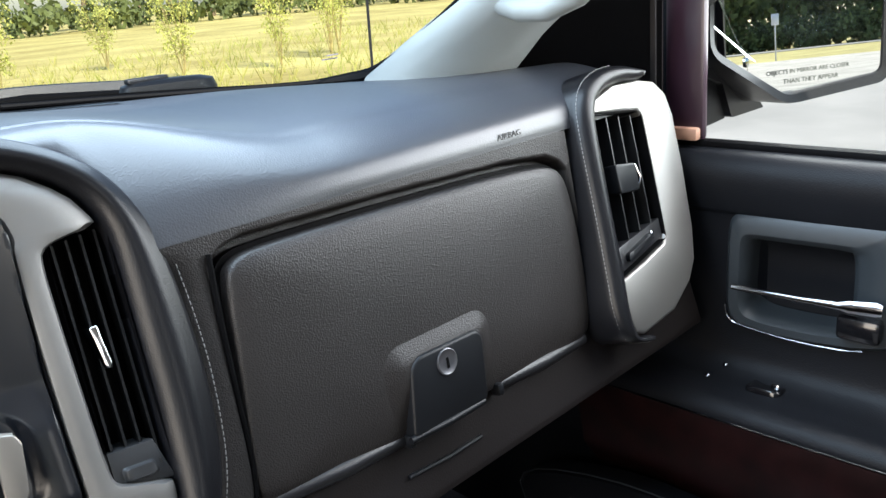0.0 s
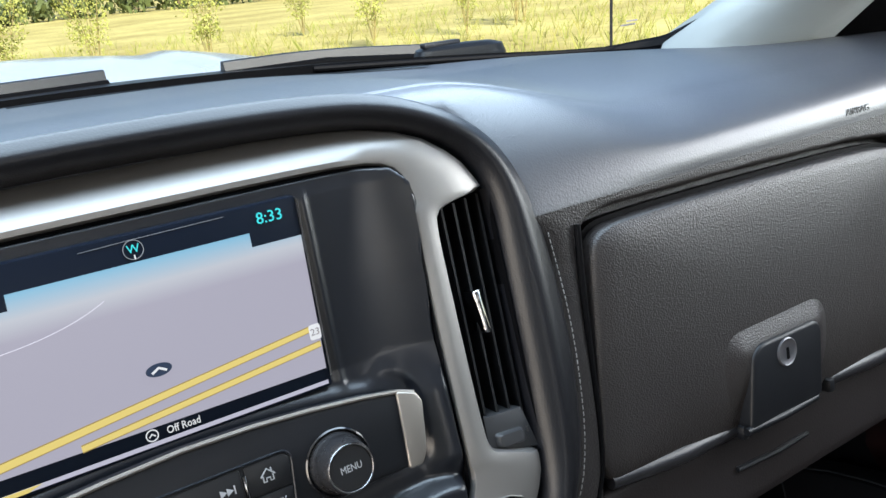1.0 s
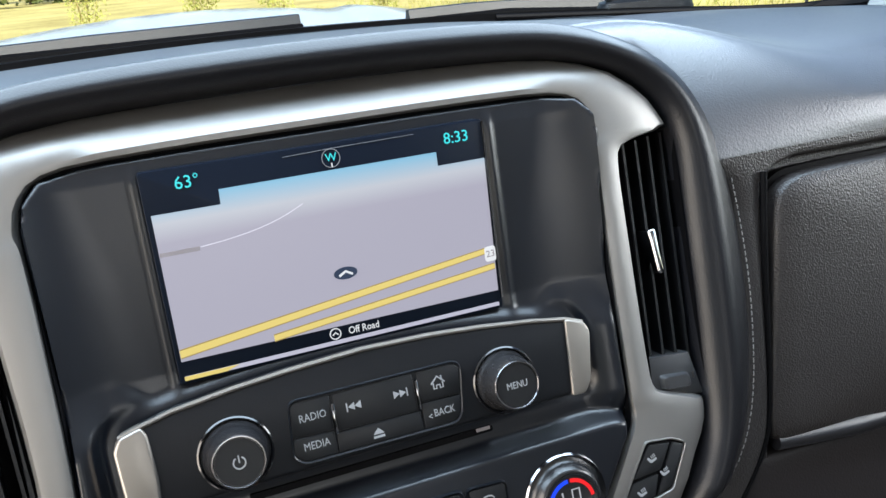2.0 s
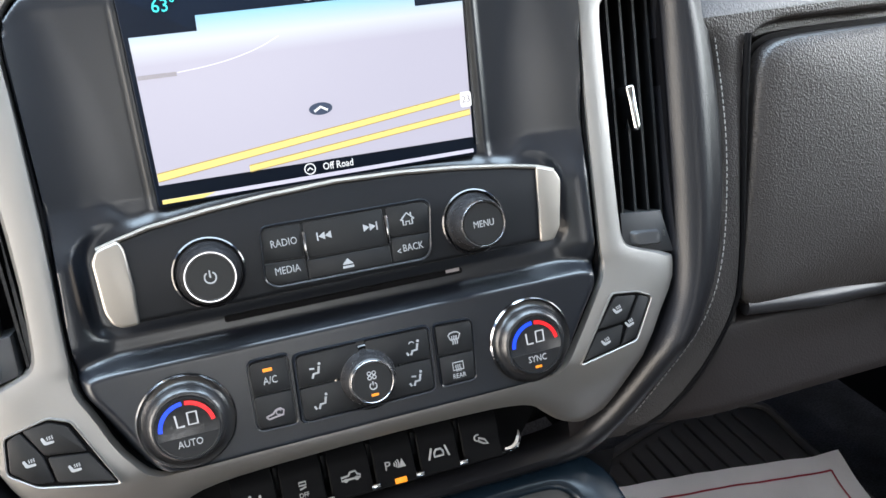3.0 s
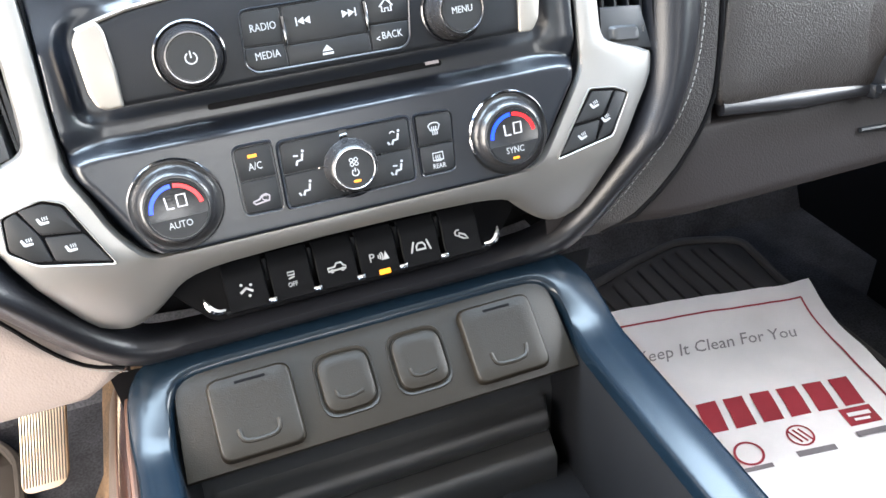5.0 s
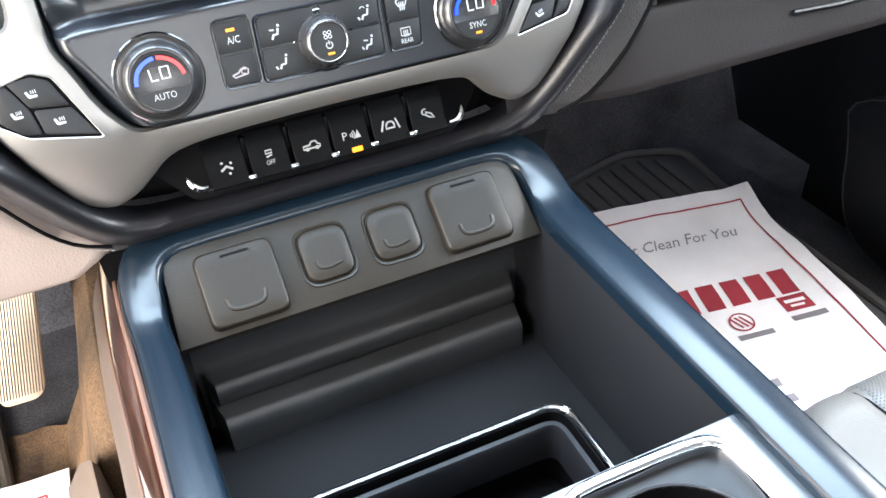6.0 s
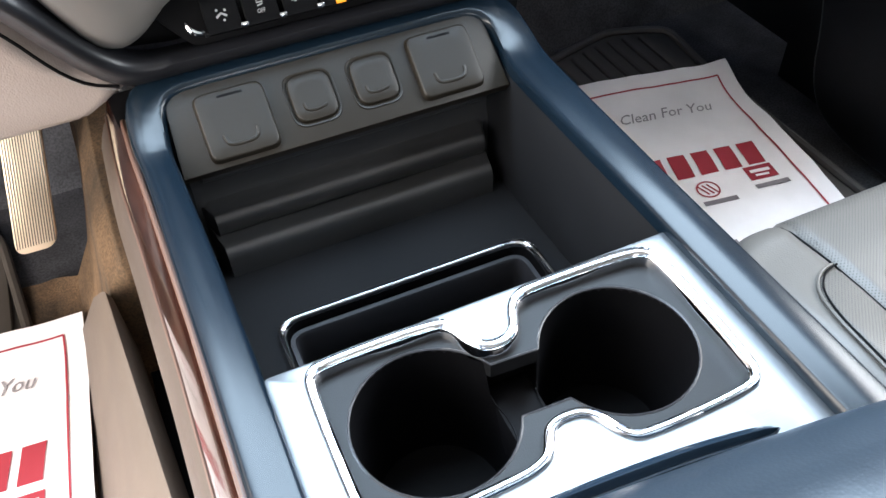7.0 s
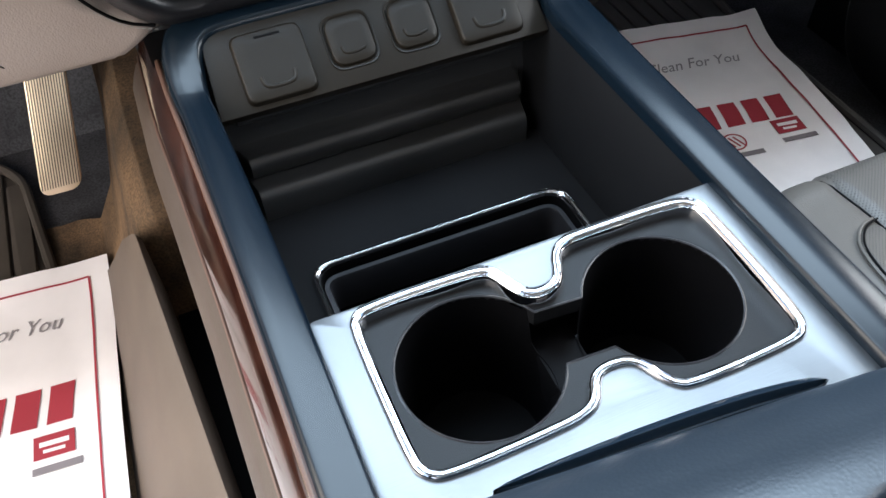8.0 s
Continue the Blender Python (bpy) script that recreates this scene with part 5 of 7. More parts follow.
def display():
    d = thing("touchscreen", "lit navigation touchscreen with a lilac map and yellow roads", "touchscreen", tuple(SC @ Vector((0, 0, -0.01))))
    part("glass", extr(rect(0, 0.0525, 0.179, 0.1075, 0.002), -0.012, 0.0, SC, bevel=0.0006), SCRBLACK, d)
    part("edge_strip", box((0.0893, 0.055, 0.0006), (0.0010, 0.1, 0.0012), SC), DARKCHROME, d)
    part("map", extr([(-0.087, 0.0105), (0.0875, 0.0095), (0.0885, 0.0850), (0.0612, 0.0850), (0.0612, 0.0925), (-0.0535, 0.0925), (-0.0538, 0.0850), (-0.0868, 0.0852)], 0.0, 0.0004, SC), SCRSKY, d)
    part("map_strip", extr([(-0.087, 0.0005), (0.0872, 0.0005), (0.0872, 0.0026), (-0.087, 0.0026)], 0.0, 0.0004, SC), SCRMAP, d)
    part("map_strip_road", extr([(-0.087, 0.0005), (-0.066, 0.0005), (-0.06, 0.0026), (-0.087, 0.0026)], 0.0004, 0.0007, SC), SCRROAD, d)
    for k, (a, b, w0, w1) in enumerate((((-0.0868, 0.0145), (0.0825, 0.0335), 0.0036, 0.0026), ((-0.040, 0.0118), (0.0870, 0.0240), 0.0028, 0.0026))):
        part("road_edge", extr([(a[0], a[1] - w0 / 2 - 0.0006), (b[0], b[1] - w1 / 2 - 0.0005), (b[0], b[1] + w1 / 2 + 0.0005), (a[0], a[1] + w0 / 2 + 0.0006)], 0.0004, 0.0007, SC), SCREDGE, d)
        part("yellow_road", extr([(a[0], a[1] - w0 / 2), (b[0], b[1] - w1 / 2), (b[0], b[1] + w1 / 2), (a[0], a[1] + w0 / 2)], 0.0007, 0.001, SC), SCRROAD, d)
    part("side_road", stroke(chaikin([(-0.067, 0.066), (-0.050, 0.0675), (-0.036, 0.070), (-0.024, 0.0735), (-0.014, 0.078)], 2, False), 0.00035, 0.0004, 0.0007, SC), SCRLINE, d)
    part("road_name_bar", extr(rect(-0.077, 0.0655, 0.019, 0.0022), 0.0004, 0.0007, SC), INK, d)
    sh = part("route_shield", extr(rect(0.0850, 0.0315, 0.0065, 0.0085, 0.0015), 0.001, 0.0013, SC), SCRWHITE, d)
    part("route_number", words("23", 0.0055, 0.0850, 0.0315, 0.0015, SC), INK, sh)
    pos = part("position_disc", extr([(0.0022 + 0.0064 * math.cos(t), 0.0380 + 0.0033 * math.sin(t)) for t in [k * math.pi / 14 for k in range(28)]], 0.001, 0.0013, SC), SCRNAVY, d)
    part("position_arrow", stroke([(-0.0014, 0.0369), (0.0022, 0.0390), (0.0058, 0.0369)], 0.0012, 0.0013, 0.0016, SC), SCRWHITE, pos)
    part("mode_text", words("Off Road", 0.0057, 0.0075, 0.0063, 0.0005, SC, squeeze=0.82), SCRWHITE, d)
    part("mode_ring", stroke(circle(-0.0082, 0.0063, 0.0029, 20), 0.0005, 0.0, 0.0004, SC, closed=True), SCRWHITE, d)
    part("mode_arrow", stroke([(-0.0097, 0.0056), (-0.0082, 0.0070), (-0.0067, 0.0056)], 0.0006, 0.0, 0.0004, SC), SCRWHITE, d)
    part("temperature", words("63°", 0.0088, -0.0675, 0.0985, 0.0004, SC), CYAN, d)
    part("clock", words("8:33", 0.0086, 0.0735, 0.0985, 0.0004, SC), CYAN, d)
    part("compass_ring", stroke(circle(0.0043, 0.0985, 0.0047, 28), 0.00030, 0.0, 0.0004, SC, closed=True), SCRDIM, d)
    part("compass_letter", words("W", 0.0058, 0.0043, 0.0988, 0.0003, SC), CYAN, d)
    part("compass_tick", box((0.0043, 0.0949, 0.0002), (0.0006, 0.0022, 0.0004), SC), SCRWHITE, d)
    part("header_line", stroke([(-0.020, 0.1028), (0.0043, 0.1034), (0.050, 0.1038)], 0.0002, 0.0, 0.0003, SC), SCRDIM, d)


def knob(name, u, v, w, r0, r1, h, parent, face_mat=KEY):
    """A turned knob: collar, ribbed drum, chrome ring and flat face. Returns the face."""
    k = part(name, lathe([(r0 * 1.10, w - 0.002), (r0 * 1.10, w + 0.001), (r0 * 1.0, w + 0.0022), (r0 * 0.99, w + h * 0.35), (r1 * 1.12, w + h * 0.85), (r1 * 1.06, w + h * 0.97), (r1 * 0.9, w + h * 0.97)], u, v, S, n=72, knurl=-0.012), RUBBER, parent, "ribbed dark knob with a chrome ring", sharp=70)
    part("collar", lathe([(r0 * 1.24, w - 0.002), (r0 * 1.23, w + 0.0012), (r0 * 1.18, w + 0.0018), (r0 * 1.12, w + 0.0008), (r0 * 1.10, w - 0.002)], u, v, S, n=48, cap=False), PIANO, k)
    part("ring", lathe([(r1 * 1.06, w + h * 0.93), (r1 * 1.055, w + h * 0.985), (r1 * 1.02, w + h * 1.02), (r1 * 0.98, w + h * 1.02), (r1 * 0.95, w + h * 0.99), (r1 * 0.94, w + h * 0.94)], u, v, S, n=48, cap=False), DARKCHROME, k)
    part("face", lathe([(r1 * 0.93, w + h * 0.93), (r1 * 0.92, w + h * 0.985), (r1 * 0.5, w + h * 0.985)], u, v, S, n=36), face_mat, k)
    return k, w + h * 0.985


def radio_panel():
    p = thing("radio_panel", "dark radio control strip with satin end caps, knobs and keys", "radio", tuple(S @ Vector((0, 0.05, 0.0))))
    o = [(-0.1235, 0.060), (-0.1245, 0.0860), (-0.1215, 0.0915), (-0.1110, 0.0945), (-0.096, 0.0980), (-0.066, 0.1015), (-0.038, 0.1036), (0.0, 0.1052), (0.036, 0.1040), (0.066, 0.1015), (0.096, 0.0978), (0.116, 0.0942), (0.126, 0.0905), (0.1290, 0.0850), (0.1245, 0.0580), (0.1200, 0.0515), (0.0, 0.0520), (-0.1170, 0.0515), (-0.1210, 0.0535)]
    part("panel", extr(rounded(o, 0.003, 3), 0.0, 0.013, S, bevel=0.0030, seg=3), PANEL, p)
    part("top_trim", tube([(x, y + 0.0002, 0.0125) for x, y in o[2:13]], 0.0013, n=8, M=S), SATIN, p)
    left = [(-0.1238, 0.0605), (-0.1248, 0.0860), (-0.1215, 0.0918), (-0.1108, 0.0948), (-0.1085, 0.0900), (-0.1075, 0.0700), (-0.1085, 0.0512), (-0.1172, 0.0512), (-0.1212, 0.0535)]
    right = [(0.1150, 0.0948), (0.1265, 0.0908), (0.1293, 0.0850), (0.1248, 0.0578), (0.1202, 0.0512), (0.1118, 0.0512), (0.1132, 0.070), (0.1145, 0.088)]
    for o2 in (left, right):
        part("end_cap", extr(rounded(o2, 0.0020, 4), 0.002, 0.0146, S, bevel=0.0022, seg=3), SATIN, p, "satin metallic end cap")
    k, w = knob("volume_knob", -0.0710, 0.0705, 0.013, 0.0150, 0.0122, 0.0175, p)
    ic = stroke(circle(-0.0710, 0.0702, 0.0028, 20, 120, 420), 0.0007, w, w + 0.0003, S)
    stroke([(-0.0710, 0.0702), (-0.0710, 0.0738)], 0.0007, w, w + 0.0003, S, bm=ic)
    part("power_symbol", ic, WHITE, k)
    k, w = knob("menu_knob", 0.0735, 0.0705, 0.013, 0.0150, 0.0122, 0.0175, p)
    part("lettering", words("MENU", 0.0052, 0.0735, 0.0705, w + 0.0001, S, squeeze=0.85), WHITE, k)
    # key block
    ko = [(-0.0445, 0.0600), (-0.0425, 0.0865), (-0.0400, 0.0885), (0.0465, 0.0878), (0.0500, 0.0845), (0.0465, 0.0590), (0.0425, 0.0553), (-0.0395, 0.0560)]
    ko = rounded(ko, 0.003, 3)
    part("key_rim", band([(x * 0.985, (y - 0.0718) * 0.95 + 0.0718, x * 1.012 + 0.0002, (y - 0.0718) * 1.05 + 0.0718) for x, y in ko], [(0, 0.010), (0.2, 0.0138), (0.6, 0.0142), (1, 0.0125)], S, times=0), HOUSE, p)
    keys = {"radio_key": [(-0.0432, 0.0700), (-0.0418, 0.0858), (-0.0395, 0.0874), (-0.0215, 0.0870), (-0.0222, 0.0690)], "media_key": [(-0.0437, 0.0610), (-0.0432, 0.0692), (-0.0222, 0.0682), (-0.0222, 0.0566), (-0.0392, 0.0569)],
            "seek_key": [(-0.0205, 0.0676), (-0.0200, 0.0869), (0.0228, 0.0869), (0.0232, 0.0670)], "eject_key": [(-0.0214, 0.0566), (-0.0213, 0.0668), (0.0240, 0.0662), (0.0240, 0.0562)],
            "home_key": [(0.0252, 0.0705), (0.0250, 0.0867), (0.0458, 0.0866), (0.0488, 0.0838), (0.0478, 0.0700)], "back_key": [(0.0249, 0.0562), (0.0251, 0.0697), (0.0476, 0.0692), (0.0460, 0.0602), (0.0422, 0.0562)]}
    kk = {n: part(n, extr(rounded(q, 0.0012, 3), 0.006, 0.0138, S, bevel=0.0006), KEY, p) for n, q in keys.items()}
    w0, w1 = 0.0138, 0.0141
    for n, t, x, y in (("radio_key", "RADIO", -0.0315, 0.0785), ("media_key", "MEDIA", -0.0320, 0.0640), ("back_key", "BACK", 0.0368, 0.0632)):
        part("lettering", words(t, 0.0056, x, y, w1, S, squeeze=0.82), WHITE, kk[n])
    bm = stroke([(0.0298, 0.0632), (0.0280, 0.0622), (0.0298, 0.0612)], 0.0006, w0, w1, S)
    part("arrow", bm, WHITE, kk["back_key"])
    bm = extr([(-0.0030, 0.0608), (0.0030, 0.0608), (0.0, 0.0640)], w0, w1, S)
    extr(rect(0, 0.0594, 0.006, 0.0012), w0, w1, S, bm=bm)
    part("symbol", bm, WHITE, kk["eject_key"])
    bm = bmesh.new()
    for s, cx in ((-1, -0.0090), (1, 0.0140)):
        for k in (0, 1):
            x = cx + s * (k * 0.0034 - 0.001)
            extr([(x - s * 0.0017, 0.0763), (x - s * 0.0017, 0.0803), (x + s * 0.0017, 0.0783)][:: (1 if s > 0 else -1)], w0, w1, S, bm=bm)
        extr(rect(cx + s * 0.0047, 0.0783, 0.0007, 0.0044), w0, w1, S, bm=bm)
    part("symbol", bm, WHITE, kk["seek_key"])
    bm = stroke([(0.0322, 0.0785), (0.0360, 0.0822), (0.0398, 0.0785)], 0.0008, w0, w1, S)
    stroke([(0.0334, 0.0788), (0.0334, 0.0758), (0.0350, 0.0758), (0.0350, 0.0775), (0.0370, 0.0775), (0.0370, 0.0758), (0.0386, 0.0758), (0.0386, 0.0788)], 0.0007, w0, w1, S, bm=bm)
    stroke([(0.0382, 0.0804), (0.0382, 0.0822)], 0.0007, w0, w1, S, bm=bm)
    part("symbol", bm, WHITE, kk["home_key"])
    for x, y0, y1 in ((-0.0208, 0.0668, 0.0825), (0.0242, 0.0672, 0.0830)):
        part("divider", box((x, (y0 + y1) / 2, 0.0140), (0.0017, y1 - y0, 0.0018), S, bevel=0.0005), DARKCHROME, p)


def seat_man(x, y, s, w0, w1, mode, bm=None):
    """The seated-figure airflow sign as strokes: a seat line and arrows."""
    b = stroke([(x + 0.0022 * s, y + 0.0030 * s), (x + 0.0014 * s, y - 0.0004 * s), (x - 0.0012 * s, y - 0.0006 * s), (x - 0.0022 * s, y - 0.0030 * s)], 0.0012 * s, w0, w1, S, bm=bm)
    extr(circle(x + 0.0026 * s, y + 0.0044 * s, 0.0008 * s, 10), w0, w1, S, bm=b)
    if "up" in mode:
        stroke([(x - 0.0030 * s, y + 0.0026 * s), (x - 0.0004 * s, y + 0.0022 * s)], 0.0009 * s, w0, w1, S, bm=b)
    if "down" in mode:
        stroke([(x - 0.0046 * s, y - 0.0010 * s), (x - 0.0036 * s, y - 0.0028 * s)], 0.0011 * s, w0, w1, S, bm=b)
    if "glass" in mode:
        stroke(circle(x - 0.0012 * s, y + 0.0030 * s, 0.0016 * s, 8, 20, 160), 0.0006 * s, w0, w1, S, bm=b)
    return b


def climate_panel():
    p = thing("climate_panel", "dark climate control strip with two lit dials and keys", "climate control", tuple(S @ Vector((0, -0.03, 0.0))))
    w0 = 0.0085
    groups = {"left": [(-0.0625, -0.0170), (-0.0620, 0.0165), (-0.0595, 0.0190), (-0.0400, 0.0190), (-0.0408, -0.0200), (-0.0605, -0.0195)], "middle": [(-0.0382, -0.0190), (-0.0370, 0.0150), (-0.0345, 0.0172), (0.0365, 0.0170), (0.0390, 0.0148), (0.0380, -0.0185), (0.0355, -0.0208), (-0.0360, -0.0210)], "right": [(0.0415, -0.0200), (0.0418, 0.0165), (0.0630, 0.0155), (0.0650, 0.0130), (0.0625, -0.0200)]}
    for n, q in groups.items():
        cx, cy = sum(a for a, b in q) / len(q), sum(b for a, b in q) / len(q)
        q = rounded(q, 0.003, 3)
        part("key_rim", band([(cx + (x - cx) * 0.98, cy + (y - cy) * 0.97, cx + (x - cx) * 1.035, cy + (y - cy) * 1.05) for x, y in q], [(0, w0 - 0.003), (0.2, w0 + 0.0018), (0.6, w0 + 0.0022), (1, w0)], S, times=0), HOUSE, p)
    keys = {"ac_key": [(-0.0612, 0.0002), (-0.0608, 0.0163), (-0.0592, 0.0180), (-0.0410, 0.0180), (-0.0412, 0.0000)], "recirculation_key": [(-0.0614, -0.0168), (-0.0612, -0.0006), (-0.0412, -0.0008), (-0.0416, -0.0192), (-0.0600, -0.0186)],
            "vent_key": [(-0.0370, -0.0012), (-0.0361, 0.0146), (-0.0342, 0.0162), (-0.0020, 0.0164), (-0.0020, -0.0012)], "floor_key": [(-0.0372, -0.0186), (-0.0370, -0.0020), (-0.0020, -0.0020), (-0.0020, -0.0200), (-0.0356, -0.0200)],
            "windscreen_floor_key": [(0.0020, -0.0012), (0.0020, 0.0164), (0.0362, 0.0160), (0.0381, 0.0145), (0.0376, -0.0012)], "two_level_key": [(0.0020, -0.0200), (0.0020, -0.0020), (0.0376, -0.0020), (0.0371, -0.0182), (0.0352, -0.0198)],
            "defrost_key": [(0.0424, -0.0020), (0.0427, 0.0155), (0.0625, 0.0146), (0.0640, 0.0125), (0.0634, -0.0024)], "rear_defrost_key": [(0.0422, -0.0192), (0.0424, -0.0028), (0.0633, -0.0032), (0.0618, -0.0192)]}
    kk = {n: part(n, extr(rounded(q, 0.0010, 3), w0 - 0.004, w0 + 0.0018, S, bevel=0.0005), KEY, p) for n, q in keys.items()}
    a, b = w0 + 0.0018, w0 + 0.0021
    part("lettering", words("A/C", 0.0058, -0.0512, 0.0070, b, S, squeeze=0.8), WHITE, kk["ac_key"])
    part("indicator_lamp", extr(rect(-0.0518, 0.0130, 0.0050, 0.0017, 0.0004), a, b + 0.0002, S), AMBER, kk["ac_key"])
    bm = stroke([(-0.0568, -0.0125), (-0.0555, -0.0140), (-0.0520, -0.0135), (-0.0478, -0.0130), (-0.0472, -0.0105), (-0.0490, -0.0092), (-0.0515, -0.0098), (-0.0530, -0.0115), (-0.0568, -0.0125)], 0.0009, a, b, S)
    stroke(circle(-0.0500, -0.0112, 0.0014, 12, 30, 300), 0.0006, a, b, S, bm=bm)
    part("symbol", bm, INK, kk["recirculation_key"])
    part("symbol", seat_man(-0.0270, 0.0055, 1.0, a, b, "up"), WHITE, kk["vent_key"])
    part("symbol", seat_man(-0.0262, -0.0120, 1.0, a, b, "down"), WHITE, kk["floor_key"])
    part("symbol", seat_man(0.0290, 0.0055, 1.0, a, b, "glass down"), WHITE, kk["windscreen_floor_key"])
    part("symbol", seat_man(0.0280, -0.0122, 1.0, a, b, "up down"), WHITE, kk["two_level_key"])
    bm = stroke([(0.0495, 0.0086), (0.0508, 0.0098), (0.0530, 0.0102), (0.0552, 0.0098), (0.0565, 0.0086), (0.0553, 0.0058), (0.0507, 0.0058), (0.0495, 0.0086)], 0.0007, a, b, S)
    for x in (0.0517, 0.0530, 0.0543):
        stroke([(x, 0.0030), (x + 0.0003, 0.0046), (x - 0.0003, 0.0062), (x, 0.0080)], 0.0006, a, b, S, bm=bm)
    part("symbol", bm, WHITE, kk["defrost_key"])
    bm = stroke(rect(0.0528, -0.0098, 0.0062, 0.0044), 0.0006, a, b, S, closed=True)
    for x in (0.0516, 0.0528, 0.0540):
        stroke([(x, -0.0130), (x + 0.0003, -0.0117), (x - 0.0003, -0.0104), (x, -0.0090)], 0.0005, a, b, S, bm=bm)
    merge(bm, words("REAR", 0.0040, 0.0528, -0.0156, b, S, squeeze=0.85))
    part("symbol", bm, WHITE, kk["rear_defrost_key"])
    k, w = knob("fan_knob", 0.0010, -0.0040, w0, 0.0152, 0.0116, 0.0125, p)
    bm = stroke(circle(0.0010, -0.0062, 0.0019, 16, 120, 420), 0.0006, w, w + 0.0003, S)
    stroke([(0.0010, -0.0058), (0.0010, -0.0036)], 0.0006, w, w + 0.0003, S, bm=bm)
    for dx, dy in ((-0.0013, 0.0), (0.0013, 0.0), (-0.0013, 0.0024), (0.0013, 0.0024)):
        stroke(circle(0.0010 + dx, -0.0014 + dy, 0.0010, 10), 0.0005, w, w + 0.0003, S, bm=bm, closed=True)
    part("symbol", bm, WHITE, k)
    part("indicator_lamp", extr(rect(0.0012, -0.0112, 0.0040, 0.0013, 0.0003), w, w + 0.0004, S), AMBER, k)
    for u, v, t in ((-0.0965, -0.0060, "AUTO"), (0.0990, -0.0068, "SYNC")):
        base, vb = u, v + 0.0045
        dial = part("temperature_dial", lathe([(0.0240, w0 - 0.004), (0.0240, w0 + 0.0005), (0.0215, w0 + 0.0012), (0.0205, w0 + 0.0035), (0.0185, w0 + 0.0075), (0.0170, w0 + 0.0085), (0.0160, w0 + 0.0080)], base, vb - 0.0035, S, n=72, knurl=-0.006), RUBBER, p, "round temperature dial with a lit display", sharp=70)
        part("ring", lathe([(0.0252, w0 - 0.003), (0.0254, w0 + 0.0014), (0.0246, w0 + 0.0024), (0.0238, w0 + 0.0014), (0.0234, w0 - 0.003)], base, vb - 0.0030, S, n=56, cap=False), DARKCHROME, dial)
        wf = w0 + 0.0078
        cx, cy = base, v
        part("display", lathe([(0.0164, wf - 0.002), (0.0163, wf), (0.008, wf)], cx, cy, S, n=44), PIANO, dial)
        part("push_face", extr(circle(cx, cy, 0.0155, 24, 196, 344), wf, wf + 0.0006, S), KEY, dial)
        part("face_ring", stroke(circle(cx, cy, 0.0163, 44), 0.0007, wf - 0.001, wf + 0.0008, S, closed=True), PANEL, dial)
        part("cold_arc", stroke(circle(cx, cy, 0.0134, 18, 93, 178), 0.0021, wf, wf + 0.0005, S), BLUE, dial)
        part("hot_arc", stroke(circle(cx, cy, 0.0134, 18, 87, 8), 0.0021, wf, wf + 0.0005, S), REDARC, dial)
        bm = stroke([(cx - 0.0052, cy + 0.0078), (cx - 0.0048, cy + 0.0014), (cx - 0.0012, cy + 0.0014)], 0.0009, wf, wf + 0.0004, S)
        stroke(rect(cx + 0.0032, cy + 0.0048, 0.0046, 0.0064), 0.0009, wf, wf + 0.0004, S, bm=bm, closed=True)
        part("digits", bm, DIGIT, dial)
        part("lettering", words(t, 0.0054, cx, cy - 0.0080, wf + 0.0007, S, squeeze=0.85), WHITE, dial)
        if t == "SYNC":
            part("indicator_lamp", extr(rect(cx, cy - 0.0128, 0.0040, 0.0013, 0.0003), wf + 0.0006, wf + 0.001, S), AMBER, dial)


def heat_sign(x, y, w0, w1, turn):
    """A seat in profile with wavy lines over it."""
    b = extr(rounded([(-0.0034, 0.0034), (-0.0022, 0.0038), (-0.0010, 0.0004), (0.0026, 0.0002), (0.0026, -0.0014), (-0.0018, -0.0014), (-0.0026, -0.0006)], 0.0005, 2), w0, w1)
    for k in range(3):
        stroke([(-0.0004 + 0.0012 * k, 0.0012), (0.0001 + 0.0012 * k, 0.0020), (-0.0004 + 0.0012 * k, 0.0028), (0.0001 + 0.0012 * k, 0.0036)], 0.0005, w0, w1, bm=b)
    bmesh.ops.transform(b, matrix=S @ Matrix.Translation((x, y, 0)) @ Matrix.Rotation(radians(turn), 4, "Z") @ Matrix.Diagonal((0.95, 0.80, 1, 1)), verts=b.verts[:])
    return b


